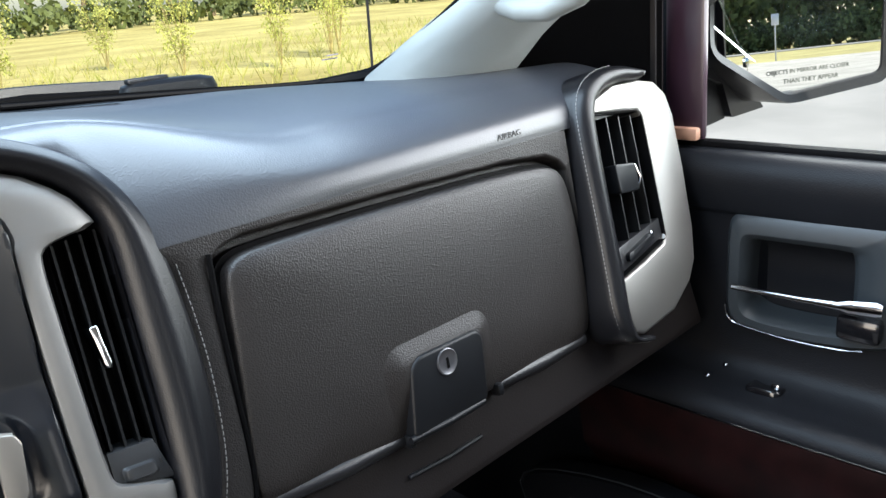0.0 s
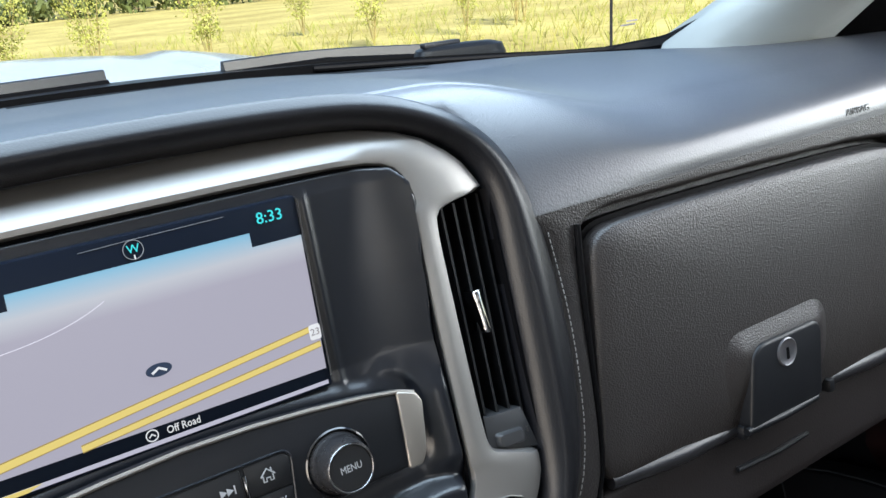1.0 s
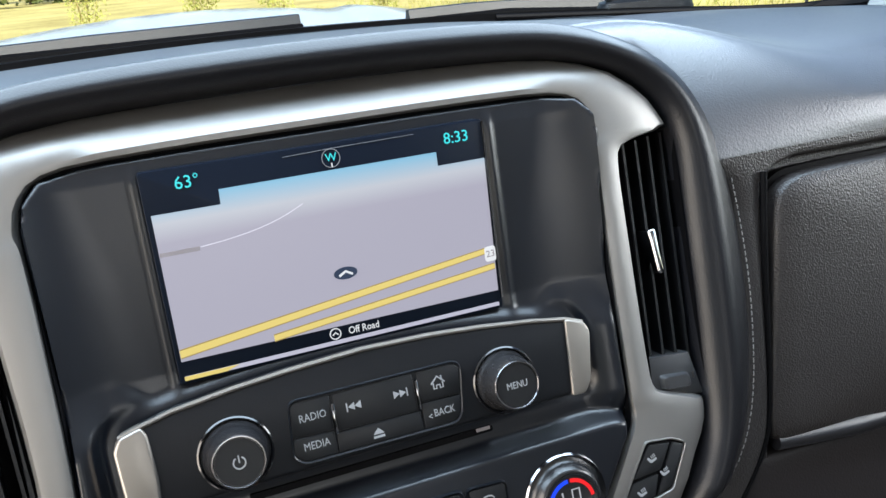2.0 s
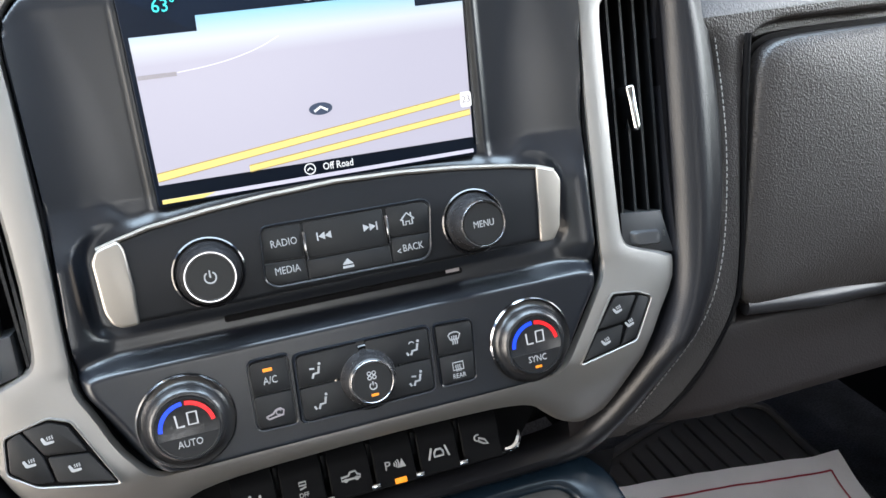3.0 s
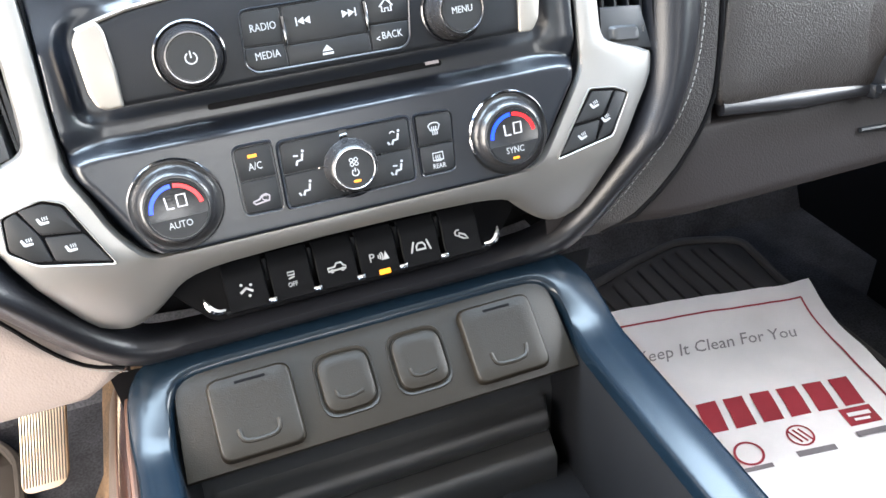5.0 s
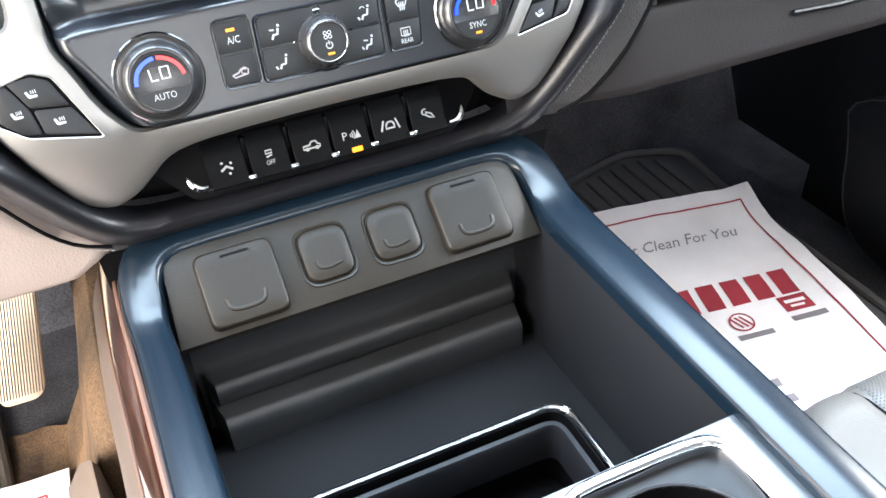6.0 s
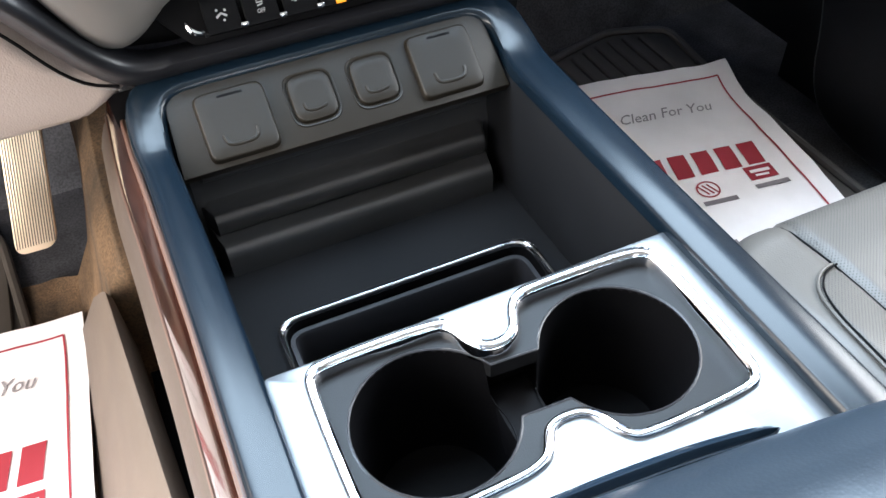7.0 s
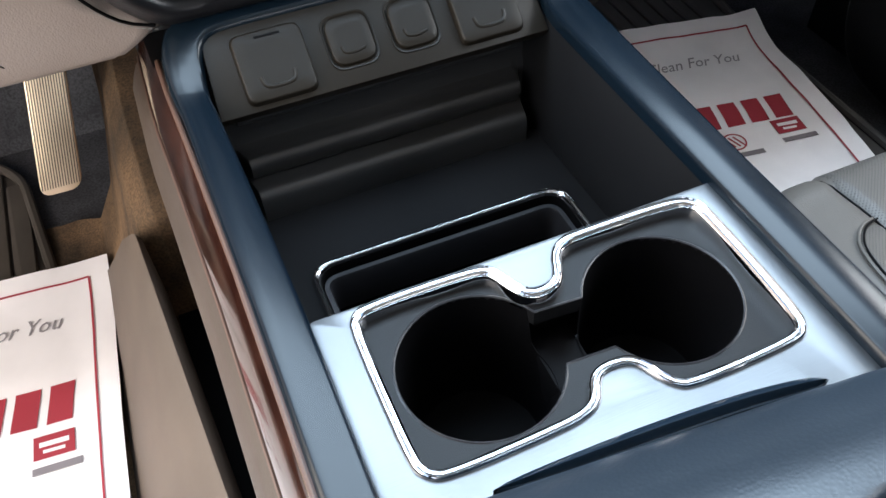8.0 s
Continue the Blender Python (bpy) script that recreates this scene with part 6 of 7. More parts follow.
def seat_keys():
    R = ([[(0.1587, 0.0075), (0.1732, 0.0055), (0.1639, -0.0087), (0.1452, -0.0099)], [(0.1442, -0.0122), (0.1621, -0.0108), (0.1576, -0.0235), (0.1331, -0.0277)], [(0.1748, 0.0052), (0.1823, 0.0020), (0.1698, -0.0203), (0.1592, -0.0235)]], ((0.1598, -0.0014), (0.1496, -0.0193), (0.1669, -0.0114)), 20, "passenger")
    L = ([[(-0.1737, 0.0092), (-0.1614, 0.0105), (-0.1530, 0.0066), (-0.1467, -0.0084), (-0.1663, -0.0057)], [(-0.1812, 0.0058), (-0.1749, 0.0086), (-0.1670, -0.0062), (-0.1646, -0.0207), (-0.1740, -0.0190), (-0.1832, -0.0105)], [(-0.1651, -0.0073), (-0.1460, -0.0098), (-0.1362, -0.0278), (-0.1631, -0.0211)]], ((-0.1630, 0.0007), (-0.1734, -0.0087), (-0.1536, -0.0165)), 4, "driver")
    for polys, signs, lean, who in (R, L):
        t = thing("seat_keys", "three black seat heating and cooling keys in the silver frame", "key cluster", tuple(S @ Vector((signs[0][0], -0.02, 0))), "seat key clusters")
        allp = [q for p in polys for q in p]
        cx, cy = sum(q[0] for q in allp) / len(allp), sum(q[1] for q in allp) / len(allp)
        hull = {"passenger": [(0.1573, 0.0092), (0.1742, 0.0071), (0.1836, 0.0024), (0.1703, -0.0222), (0.1314, -0.0292)], "driver": [(-0.1822, 0.0070), (-0.1613, 0.0120), (-0.1515, 0.0079), (-0.1349, -0.0294), (-0.1720, -0.0212), (-0.1845, -0.0115)]}[who]
        hull = rounded(hull, 0.0022, 3)
        part("surround", extr(hull, -0.004, 0.0048, S, bevel=0.0006), PITCH, t)
        part("rim", band([(cx + (x - cx) * 1.00, cy + (y - cy) * 1.00, cx + (x - cx) * 1.05, cy + (y - cy) * 1.06) for x, y in hull], [(0, 0.0035), (0.1, 0.0058), (0.6, 0.0062), (1, 0.0040)], S, times=0), SILVER, t, "thin satin silver rim")
        for q, (sx, sy) in zip(polys, signs):
            k = part("key", extr(rounded(q, 0.0014, 3), 0.002, 0.0060, S, bevel=0.0006), KEY, t)
            part("symbol", heat_sign(sx, sy, 0.0060, 0.0063, lean), WHITE, k)


def switch_bank():
    B = fr((0, 0.570, 0.5365), (0, 0.33, 0.944), (0, -0.944, 0.33))
    b = thing("switch_bank", "row of six black toggle switches with white signs", "switch bank", tuple(B @ Vector((0, -0.02, -0.02))))
    part("housing", extr(rounded([(-0.094, -0.016), (-0.116, 0.010), (-0.118, 0.028), (0.118, 0.028), (0.116, 0.010), (0.094, -0.016)], 0.006), -0.030, -0.012, B, bevel=0.001), PITCH, b)
    xs = [-0.0710, -0.0425, -0.0135, 0.0142, 0.0430, 0.0715]
    for k, x in enumerate(xs):
        rows = [[(x - 0.0128, y, w), (x - 0.0120, y, w + 0.0012), (x + 0.0120, y, w + 0.0012), (x + 0.0128, y, w)] for y, w in ((0.022, -0.006), (0.016, -0.0015), (0.012, 0.0), (0.004, -0.0003), (-0.0015, 0.0), (-0.0050, 0.0022), (-0.0078, 0.0030), (-0.0092, 0.0012), (-0.0098, -0.010))]
        bm = loft(rows)
        bmesh.ops.transform(bm, matrix=B, verts=bm.verts[:])
        s = part("switch", bm, SWITCH, b, sharp=40)
        w0, w1, y = 0.0010, 0.0018, 0.0035
        if k == 0:
            bm = stroke([(x - 0.003, y - 0.001), (x, y + 0.001), (x + 0.003, y - 0.001)], 0.0012, w0, w1, B)
            for dx, dy in ((-0.002, 0.003), (0.001, -0.003), (0.0025, 0.0022)):
                extr(circle(x + dx, y + dy, 0.0007, 8), w0, w1, B, bm=bm)
        elif k == 1:
            bm = words("OFF", 0.0034, x, y - 0.0028, w1, B, squeeze=0.8)
            stroke(rect(x, y + 0.0028, 0.0032, 0.0016), 0.0006, w0, w1, B, bm=bm, closed=True)
            stroke([(x - 0.0015, y + 0.0002), (x + 0.0015, y + 0.001)], 0.0007, w0, w1, B, bm=bm)
        elif k == 2:
            bm = stroke([(x - 0.0045, y - 0.0012), (x - 0.0045, y + 0.0004), (x - 0.001, y + 0.0006), (x, y + 0.0022), (x + 0.0025, y + 0.0022), (x + 0.0032, y + 0.0006), (x + 0.0045, y), (x + 0.0045, y - 0.0012)], 0.0008, w0, w1, B, closed=True)
            for dx in (-0.0025, 0.0028):
                extr(circle(x + dx, y - 0.0014, 0.001, 10), w0, w1, B, bm=bm)
        elif k == 3:
            bm = words("P", 0.0062, x - 0.0035, y, w1, B)
            for j in range(3):
                stroke(circle(x - 0.0014, y, 0.0014 + 0.0011 * j, 6, -35, 35), 0.0006, w0, w1, B, bm=bm)
            extr([(x + 0.0022, y - 0.002), (x + 0.0055, y - 0.002), (x + 0.0038, y + 0.0022)], w0, w1, B, bm=bm)
        elif k == 4:
            bm = stroke([(x - 0.0052, y - 0.0026), (x - 0.0034, y + 0.0030)], 0.0008, w0, w1, B)
            stroke([(x + 0.0052, y - 0.0026), (x + 0.0034, y + 0.0030)], 0.0008, w0, w1, B, bm=bm)
            stroke([(x - 0.0024, y - 0.0016), (x - 0.0022, y + 0.0004), (x - 0.0012, y + 0.0018), (x + 0.0012, y + 0.0018), (x + 0.0022, y + 0.0004), (x + 0.0024, y - 0.0016)], 0.0009, w0, w1, B, bm=bm, closed=True)
        else:
            bm = stroke([(x - 0.0010, y + 0.0018), (x + 0.0020, y + 0.0004), (x + 0.0034, y - 0.0020), (x + 0.0010, y - 0.0014), (x - 0.0010, y)], 0.0008, w0, w1, B, closed=True)
            stroke(circle(x - 0.0016, y + 0.0020, 0.0016, 10, 60, 300), 0.0006, w0, w1, B, bm=bm)
        bmesh.ops.transform(bm, matrix=B @ Matrix.Translation((x, y, 0)) @ Matrix.Diagonal((1.28, 1.28, 1, 1)) @ Matrix.Translation((-x, -y, 0)) @ B.inverted(), verts=bm.verts[:])
        part("symbol", bm, WHITE, s)
        if k == 3:
            part("indicator_lamp", box((x + 0.002, -0.0062, 0.0040), (0.0075, 0.0034, 0.0016), B, bevel=0.0005), AMBER, s)
    for x in [(a + c) / 2 for a, c in zip(xs, xs[1:])]:
        part("chrome_stud", box((x, -0.0058, 0.0034), (0.0058, 0.0036, 0.0042), B, bevel=0.0010), CHROME, b)
        part("fin", extr([(x - 0.0012, 0.006), (x + 0.0012, 0.006), (x + 0.0012, 0.020), (x - 0.0012, 0.020)], -0.010, -0.0012, B, bevel=0.0006), SWITCH, b)
    part("lower_bar", tube([(-0.086, -0.0074, 0.0020), (0.0, -0.0076, 0.0022), (0.086, -0.0074, 0.0020)], 0.0015, n=8, M=B), PANEL, b)
    for s in (-1, 1):
        e = chaikin([(s * 0.0970, 0.0045, 0.002), (s * 0.0958, 0.0005, 0.003), (s * 0.0935, -0.0032, 0.004), (s * 0.0900, -0.0052, 0.004), (s * 0.0860, -0.0052, 0.003)], 1, False)
        part("chrome_end", tube(e, [0.0004, 0.0010, 0.0017, 0.0023, 0.0026, 0.0026, 0.0024, 0.0021, 0.0018, 0.0015][:len(e)], n=8, M=B), CHROME, b)


def centre_vents():
    R = [(0.1775, 0.1860), (0.2150, 0.1905), (0.2085, 0.0235), (0.1715, 0.0345)]
    for s in (1, -1):
        o = R if s > 0 else [(-x + 0.0105, y) for x, y in (R[1], R[0], R[3], R[2])]
        v = vent("centre_air_vent", o, S, 0.05, 4, None, "tall black slatted air vent in the centre stack", 0.004 * s)
        t = [(0.1858 * s, 0.118 + 0.0135), (0.1915 * s, 0.118 + 0.0142), (0.1920 * s, 0.118 + 0.0040), (0.1934 * s, 0.118 - 0.0120), (0.1912 * s, 0.118 - 0.0142), (0.1886 * s, 0.118 - 0.0130), (0.1872 * s, 0.118 + 0.0040)]
        part("tab", extr(rounded(t if s > 0 else t[::-1], 0.0018), -0.012, 0.0005, S, bevel=0.0014, seg=3), CHROME, v, "bright chrome slide tab")
        q = [(0.1705 * s, 0.0350), (0.1705 * s, 0.0560), (0.2020 * s, 0.0530), (0.2085 * s, 0.0250)]
        w = part("wheel_plate", extr(q if s > 0 else q[::-1], -0.03, -0.0025, S, bevel=0.0012), VENTPLATE, v, "grey plate of the thumb wheel")
        part("thumb_wheel", dome(rounded([(s * 0.1790, 0.0345), (s * 0.1785, 0.0435), (s * 0.1985, 0.0415), (s * 0.1995, 0.0325)], 0.003), [(1.12, -0.0026), (1.06, -0.0024), (1.0, -0.0018), (0.93, 0.0002), (0.8, 0.0012), (0.5, 0.0012)], S), VENTPLATE, w)
        part("wheel_mark", box((s * 0.2025, 0.0385, -0.004), (0.0035, 0.006, 0.003), S, bevel=0.001), SATIN, w)


# ---- centre console ----
CUPS = [(-0.050, 0.2495, 0.0470), (0.0645, 0.2480, 0.0460)]
TRIM = [(-0.106, 0.292), (-0.103, 0.301), (-0.094, 0.3055), (-0.028, 0.3045), (-0.019, 0.300), (-0.013, 0.284), (-0.006, 0.2755), (0.006, 0.2750), (0.014, 0.2800), (0.020, 0.2960), (0.028, 0.3025), (0.040, 0.3045), (0.106, 0.3035), (0.117, 0.2985), (0.1205, 0.2890), (0.1200, 0.205), (0.1165, 0.194), (0.108, 0.1895), (0.044, 0.1885), (0.034, 0.1935), (0.026, 0.2100), (0.020, 0.2155), (0.008, 0.2165), (-0.001, 0.2130), (-0.006, 0.2020), (-0.014, 0.1965), (-0.030, 0.1945), (-0.092, 0.1935), (-0.102, 0.1980), (-0.106, 0.2080)]


def console():
    c = thing("centre_console", "black centre console with an open bin, cup holders and sky-tinted rails", "console", (0.005, 0.3, 0.03))
    rim = [(-0.127, 0.02, -0.154, 0.02, 0.472), (-0.127, 0.18, -0.154, 0.18, 0.472), (-0.127, 0.30, -0.154, 0.30, 0.472), (-0.130, 0.42, -0.156, 0.42, 0.473), (-0.133, 0.500, -0.1565, 0.500, 0.4745), (-0.1345, 0.519, -0.158, 0.519, 0.4765), (-0.134, 0.530, -0.159, 0.538, 0.484), (-0.131, 0.547, -0.157, 0.560, 0.494), (-0.124, 0.5555, -0.147, 0.578, 0.500), (-0.110, 0.5585, -0.125, 0.586, 0.502),
           (-0.05, 0.5585, -0.05, 0.586, 0.502), (0.05, 0.5585, 0.05, 0.586, 0.502), (0.110, 0.5585, 0.128, 0.586, 0.502), (0.123, 0.5555, 0.150, 0.580, 0.500), (0.130, 0.547, 0.161, 0.562, 0.494), (0.132, 0.533, 0.164, 0.540, 0.484), (0.131, 0.519, 0.164, 0.519, 0.4765), (0.130, 0.500, 0.164, 0.500, 0.4745), (0.133, 0.42, 0.165, 0.42, 0.473), (0.136, 0.30, 0.166, 0.30, 0.472), (0.137, 0.18, 0.168, 0.18, 0.472), (0.137, 0.02, 0.168, 0.02, 0.472)]
    part("rail", band(rim, [(-0.02, -0.012), (0.0, -0.005), (0.03, -0.0015), (0.12, 0.0), (0.86, 0.001), (0.95, -0.001), (1.0, -0.005), (1.06, -0.020), (1.08, -0.03)], ID, closed=False, times=1), RAIL, c, "satin moulded rail with sky blue put into its colour", sharp=50)
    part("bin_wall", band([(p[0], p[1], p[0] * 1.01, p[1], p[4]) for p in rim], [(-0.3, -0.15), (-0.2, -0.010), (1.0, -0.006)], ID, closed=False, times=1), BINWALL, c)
    # outer sides: burl strip, then soft skirt
    for s, x0 in ((-1, -0.152), (1, 0.166)):
        ys = [0.02, 0.2, 0.36, 0.48, 0.54, 0.575, 0.65]
        dx = [-0.002, -0.002, -0.003, -0.006, -0.008, -0.008, -0.006] if s < 0 else [0, 0, 0, 0, 0, -0.004, -0.004]
        part("wood_strip", loft([[(x0 + d, y, 0.466), (x0 + d + s * 0.003, y, 0.464), (x0 + d + s * 0.0048, y, 0.4615), (x0 + d + s * 0.0086, y, 0.4545), (x0 + d + s * 0.0124, y, 0.4465), (x0 + d + s * 0.0155, y, 0.4390), (x0 + d + s * 0.0166, y, 0.4345), (x0 + d + s * 0.016, y, 0.42)] for y, d in zip(ys, dx)]), WOOD, c, "glossy dark burl wood strip", sharp=60)
        part("strip_edge", tube([(x0 + d + s * 0.0172, y, 0.4335) for y, d in zip(ys, dx)], 0.0012, n=6), BRONZE, c)
        if s < 0:
            part("rail_edge", tube([(x0 + d + s * 0.001, y, 0.4665) for y, d in zip(ys, dx)], 0.0022, n=8), BRONZE, c, "thin bronze edge line")
        under = ((0.015, 0.432), (0.022, 0.418), (0.036, 0.36), (0.046, 0.28), (0.045, 0.04)) if s > 0 else ((0.015, 0.432), (0.021, 0.427), (0.0260, 0.416), (0.0300, 0.405), (0.0308, 0.398), (0.028, 0.391), (0.012, 0.374), (0.006, 0.04))
        part("skirt", loft([[(x0 + d + s * o, y, z) for o, z in under] for y, d in zip(ys, dx)]), LOWER if s > 0 else TAUPE, c, sharp=60)
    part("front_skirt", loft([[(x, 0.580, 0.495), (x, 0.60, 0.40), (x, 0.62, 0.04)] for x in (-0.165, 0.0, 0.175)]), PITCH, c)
    # port panel with four caps
    pn = [(-0.1325, -0.054)] + rounded([(-0.131, -0.030), (-0.1285, 0.0115), (0.127, 0.0115), (0.1290, -0.030)], 0.016)[5:15] + [(0.1295, -0.054)]
    part("port_panel", extr(pn, -0.012, 0.0, PP, bevel=0.0015), PORT, c, "dark grey sloping panel of socket covers")
    for x, y, w, h, big in ((-0.0835, -0.0235, 0.0500, 0.0500, 1), (-0.0245, -0.0205, 0.0330, 0.0365, 0), (0.0250, -0.0205, 0.0330, 0.0365, 0), (0.0835, -0.0225, 0.0500, 0.0500, 1)):
        o = rect(x, y, w, h, 0.007 if big else 0.010, 5)
        if big:
            cap = part("socket_cover", dome(o, [(1.07, -0.001), (1.055, 0.0014), (1.03, 0.0040), (1.0, 0.0054), (0.96, 0.0058), (0.6, 0.0058)], PP), PORT, c, "square hinged socket cover", sharp=70)
            part("hinge_slit", box((x + 0.001, y + 0.0205, 0.0056), (0.019, 0.0018, 0.001), PP), PITCH, cap)
            part("finger_lip", tube(chaikin([(x - 0.0125, y - 0.008, 0.0055), (x - 0.0115, y - 0.0150, 0.0055), (x - 0.006, y - 0.0170, 0.0055), (x + 0.006, y - 0.0170, 0.0055), (x + 0.0115, y - 0.0150, 0.0055), (x + 0.0125, y - 0.008, 0.0055)], 2, False), 0.0016, n=8, M=PP), PORT, cap)
        else:
            cap = part("usb_cover", dome(o, [(1.20, -0.001), (1.16, 0.0012), (1.08, 0.0010), (1.02, -0.0004), (0.99, 0.0030), (0.95, 0.0036), (0.6, 0.0036)], PP), PORT, c, "small square socket cover", sharp=70)
            part("finger_lip", tube(chaikin([(x - 0.0085, y - 0.004, 0.0036), (x - 0.0080, y - 0.0095, 0.0036), (x + 0.0, y - 0.0110, 0.0036), (x + 0.0085, y - 0.0090, 0.0036)], 2, False), 0.0011, n=8, M=PP), PORT, cap)
    # bin: stepped front wall, floor and side walls
    prof = [(0.511, 0.4565), (0.516, 0.4545), (0.531, 0.452), (0.533, 0.448), (0.533, 0.430), (0.536, 0.427), (0.548, 0.425), (0.548, 0.402), (0.540, 0.3970), (0.533, 0.3970), (0.529, 0.3955), (0.5265, 0.3925), (0.5255, 0.388), (0.529, 0.377), (0.533, 0.3735), (0.520, 0.3735), (0.5155, 0.372), (0.512, 0.3685), (0.511, 0.364), (0.5108, 0.356), (0.5106, 0.348), (0.5106, 0.338)]
    stations = ((-0.134, 1.0), (-0.127, 1.0), (-0.1245, 0.85), (-0.1225, 0.4), (-0.1195, 0.0), (0.1165, 0.0), (0.1195, 0.4), (0.1215, 0.85), (0.124, 1.0), (0.135, 1.0))
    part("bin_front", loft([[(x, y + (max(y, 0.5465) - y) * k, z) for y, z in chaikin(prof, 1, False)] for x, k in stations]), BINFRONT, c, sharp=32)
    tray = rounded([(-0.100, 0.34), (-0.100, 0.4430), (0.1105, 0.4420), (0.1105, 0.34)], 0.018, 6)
    # darker tone of the bin floor puts its shade into the colour
    part("bin_floor", extr([(-0.136, 0.30), (-0.136, 0.520), (0.140, 0.520), (0.140, 0.30)], 0.335, 0.3452, ID, holes=[tray]), BINFLOOR, c, "matt black bin floor with shade put into its colour")
    # well in deep black, its shade put into the colour
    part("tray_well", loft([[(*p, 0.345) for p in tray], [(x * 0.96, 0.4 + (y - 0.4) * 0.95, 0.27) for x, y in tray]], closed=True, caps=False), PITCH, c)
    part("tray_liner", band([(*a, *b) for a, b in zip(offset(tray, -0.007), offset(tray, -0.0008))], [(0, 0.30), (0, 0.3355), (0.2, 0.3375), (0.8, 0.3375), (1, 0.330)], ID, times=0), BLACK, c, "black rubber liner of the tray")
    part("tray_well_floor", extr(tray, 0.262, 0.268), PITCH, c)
    part("tray_trim", band([(*p, 0.003 + (p[0] - 0.003) * 1.055, 0.398 + (p[1] - 0.398) * 1.10) for p in tray], [(0, 0.338), (0.05, 0.3455), (0.22, 0.3478), (0.40, 0.3470), (0.48, 0.3452), (0.56, 0.3475), (0.75, 0.3500), (0.92, 0.3485), (1, 0.3445)], ID, times=0), CHROME, c, "chrome trim ring of the tray")
    # side rib of the bin
    part("side_rib", tube([(0.1325, 0.492, 0.385), (0.1325, 0.470, 0.348)], 0.002, n=8), CONSOLE, c)
    # cup holder
    trim = chaikin(TRIM, 1)
    plate = part("cup_plate", extr(rounded([(-0.1275, 0.05), (-0.1275, 0.3085), (0.1370, 0.3085), (0.1385, 0.05)], 0.003), 0.452, 0.4635, ID, bevel=0.0012, holes=[trim]), BRUSH, c, "brushed aluminium cup holder plate")
    part("plate_front", extr([(-0.1275, 0.300), (-0.1275, 0.3075), (0.1370, 0.3075), (0.1370, 0.300)], 0.36, 0.4515), CONSOLE, c)
    ring = chaikin(TRIM, 2)
    part("cup_trim", band([(*a, *b) for a, b in zip(offset(ring, -0.0042), offset(ring, 0.0034))], [(0, 0.4520), (0.03, 0.4610), (0.16, 0.4640), (0.34, 0.4652), (0.50, 0.4640), (0.55, 0.4625), (0.62, 0.4640), (0.78, 0.4660), (0.92, 0.4652), (1, 0.4630)], ID, times=0), CHROME, c, "polished chrome cup holder trim", sharp=50)
    a1 = [(CUPS[0][0] + CUPS[0][2] * math.cos(radians(a)), CUPS[0][1] + CUPS[0][2] * math.sin(radians(a))) for a in range(24, 337, 8)]
    a2 = [(CUPS[1][0] + CUPS[1][2] * math.cos(radians(a)), CUPS[1][1] + CUPS[1][2] * math.sin(radians(a))) for a in range(204, 517, 8)]
    hole = a1 + a2
    part("cup_insert", extr(chaikin(TRIM, 1), 0.443, 0.4555, ID, holes=[hole]), CONSOLE, c, "matt black moulded cup insert")
    part("insert_rim", tube([(*p, 0.4551) for p in hole], 0.0009, n=6, closed=True), BLACK, c)
    # bridge and wells darker than the insert, shade put into their colour
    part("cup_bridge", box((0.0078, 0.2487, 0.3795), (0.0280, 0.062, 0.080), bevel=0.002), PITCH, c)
    for k, (x, y, r) in enumerate(CUPS):
        steps = [(1.0, 0.4540), (0.985, 0.44), (0.95, 0.405), (0.91, 0.366), (0.86, 0.361), (0.4, 0.360), (0.02, 0.360)]

        def well(a, b):
            """The wall dips where the two cups open into one another."""
            f, z = steps[round(b * 6)]
            turn = abs((2 * math.pi * a - math.pi * k + math.pi) % (2 * math.pi) - math.pi)
            return (x + r * f * math.cos(2 * math.pi * a), y + r * f * math.sin(2 * math.pi * a), min(z, 0.4540 - 0.0335 * sstep(radians(30), radians(22), turn)))
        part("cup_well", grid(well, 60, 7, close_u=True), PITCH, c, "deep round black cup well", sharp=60)


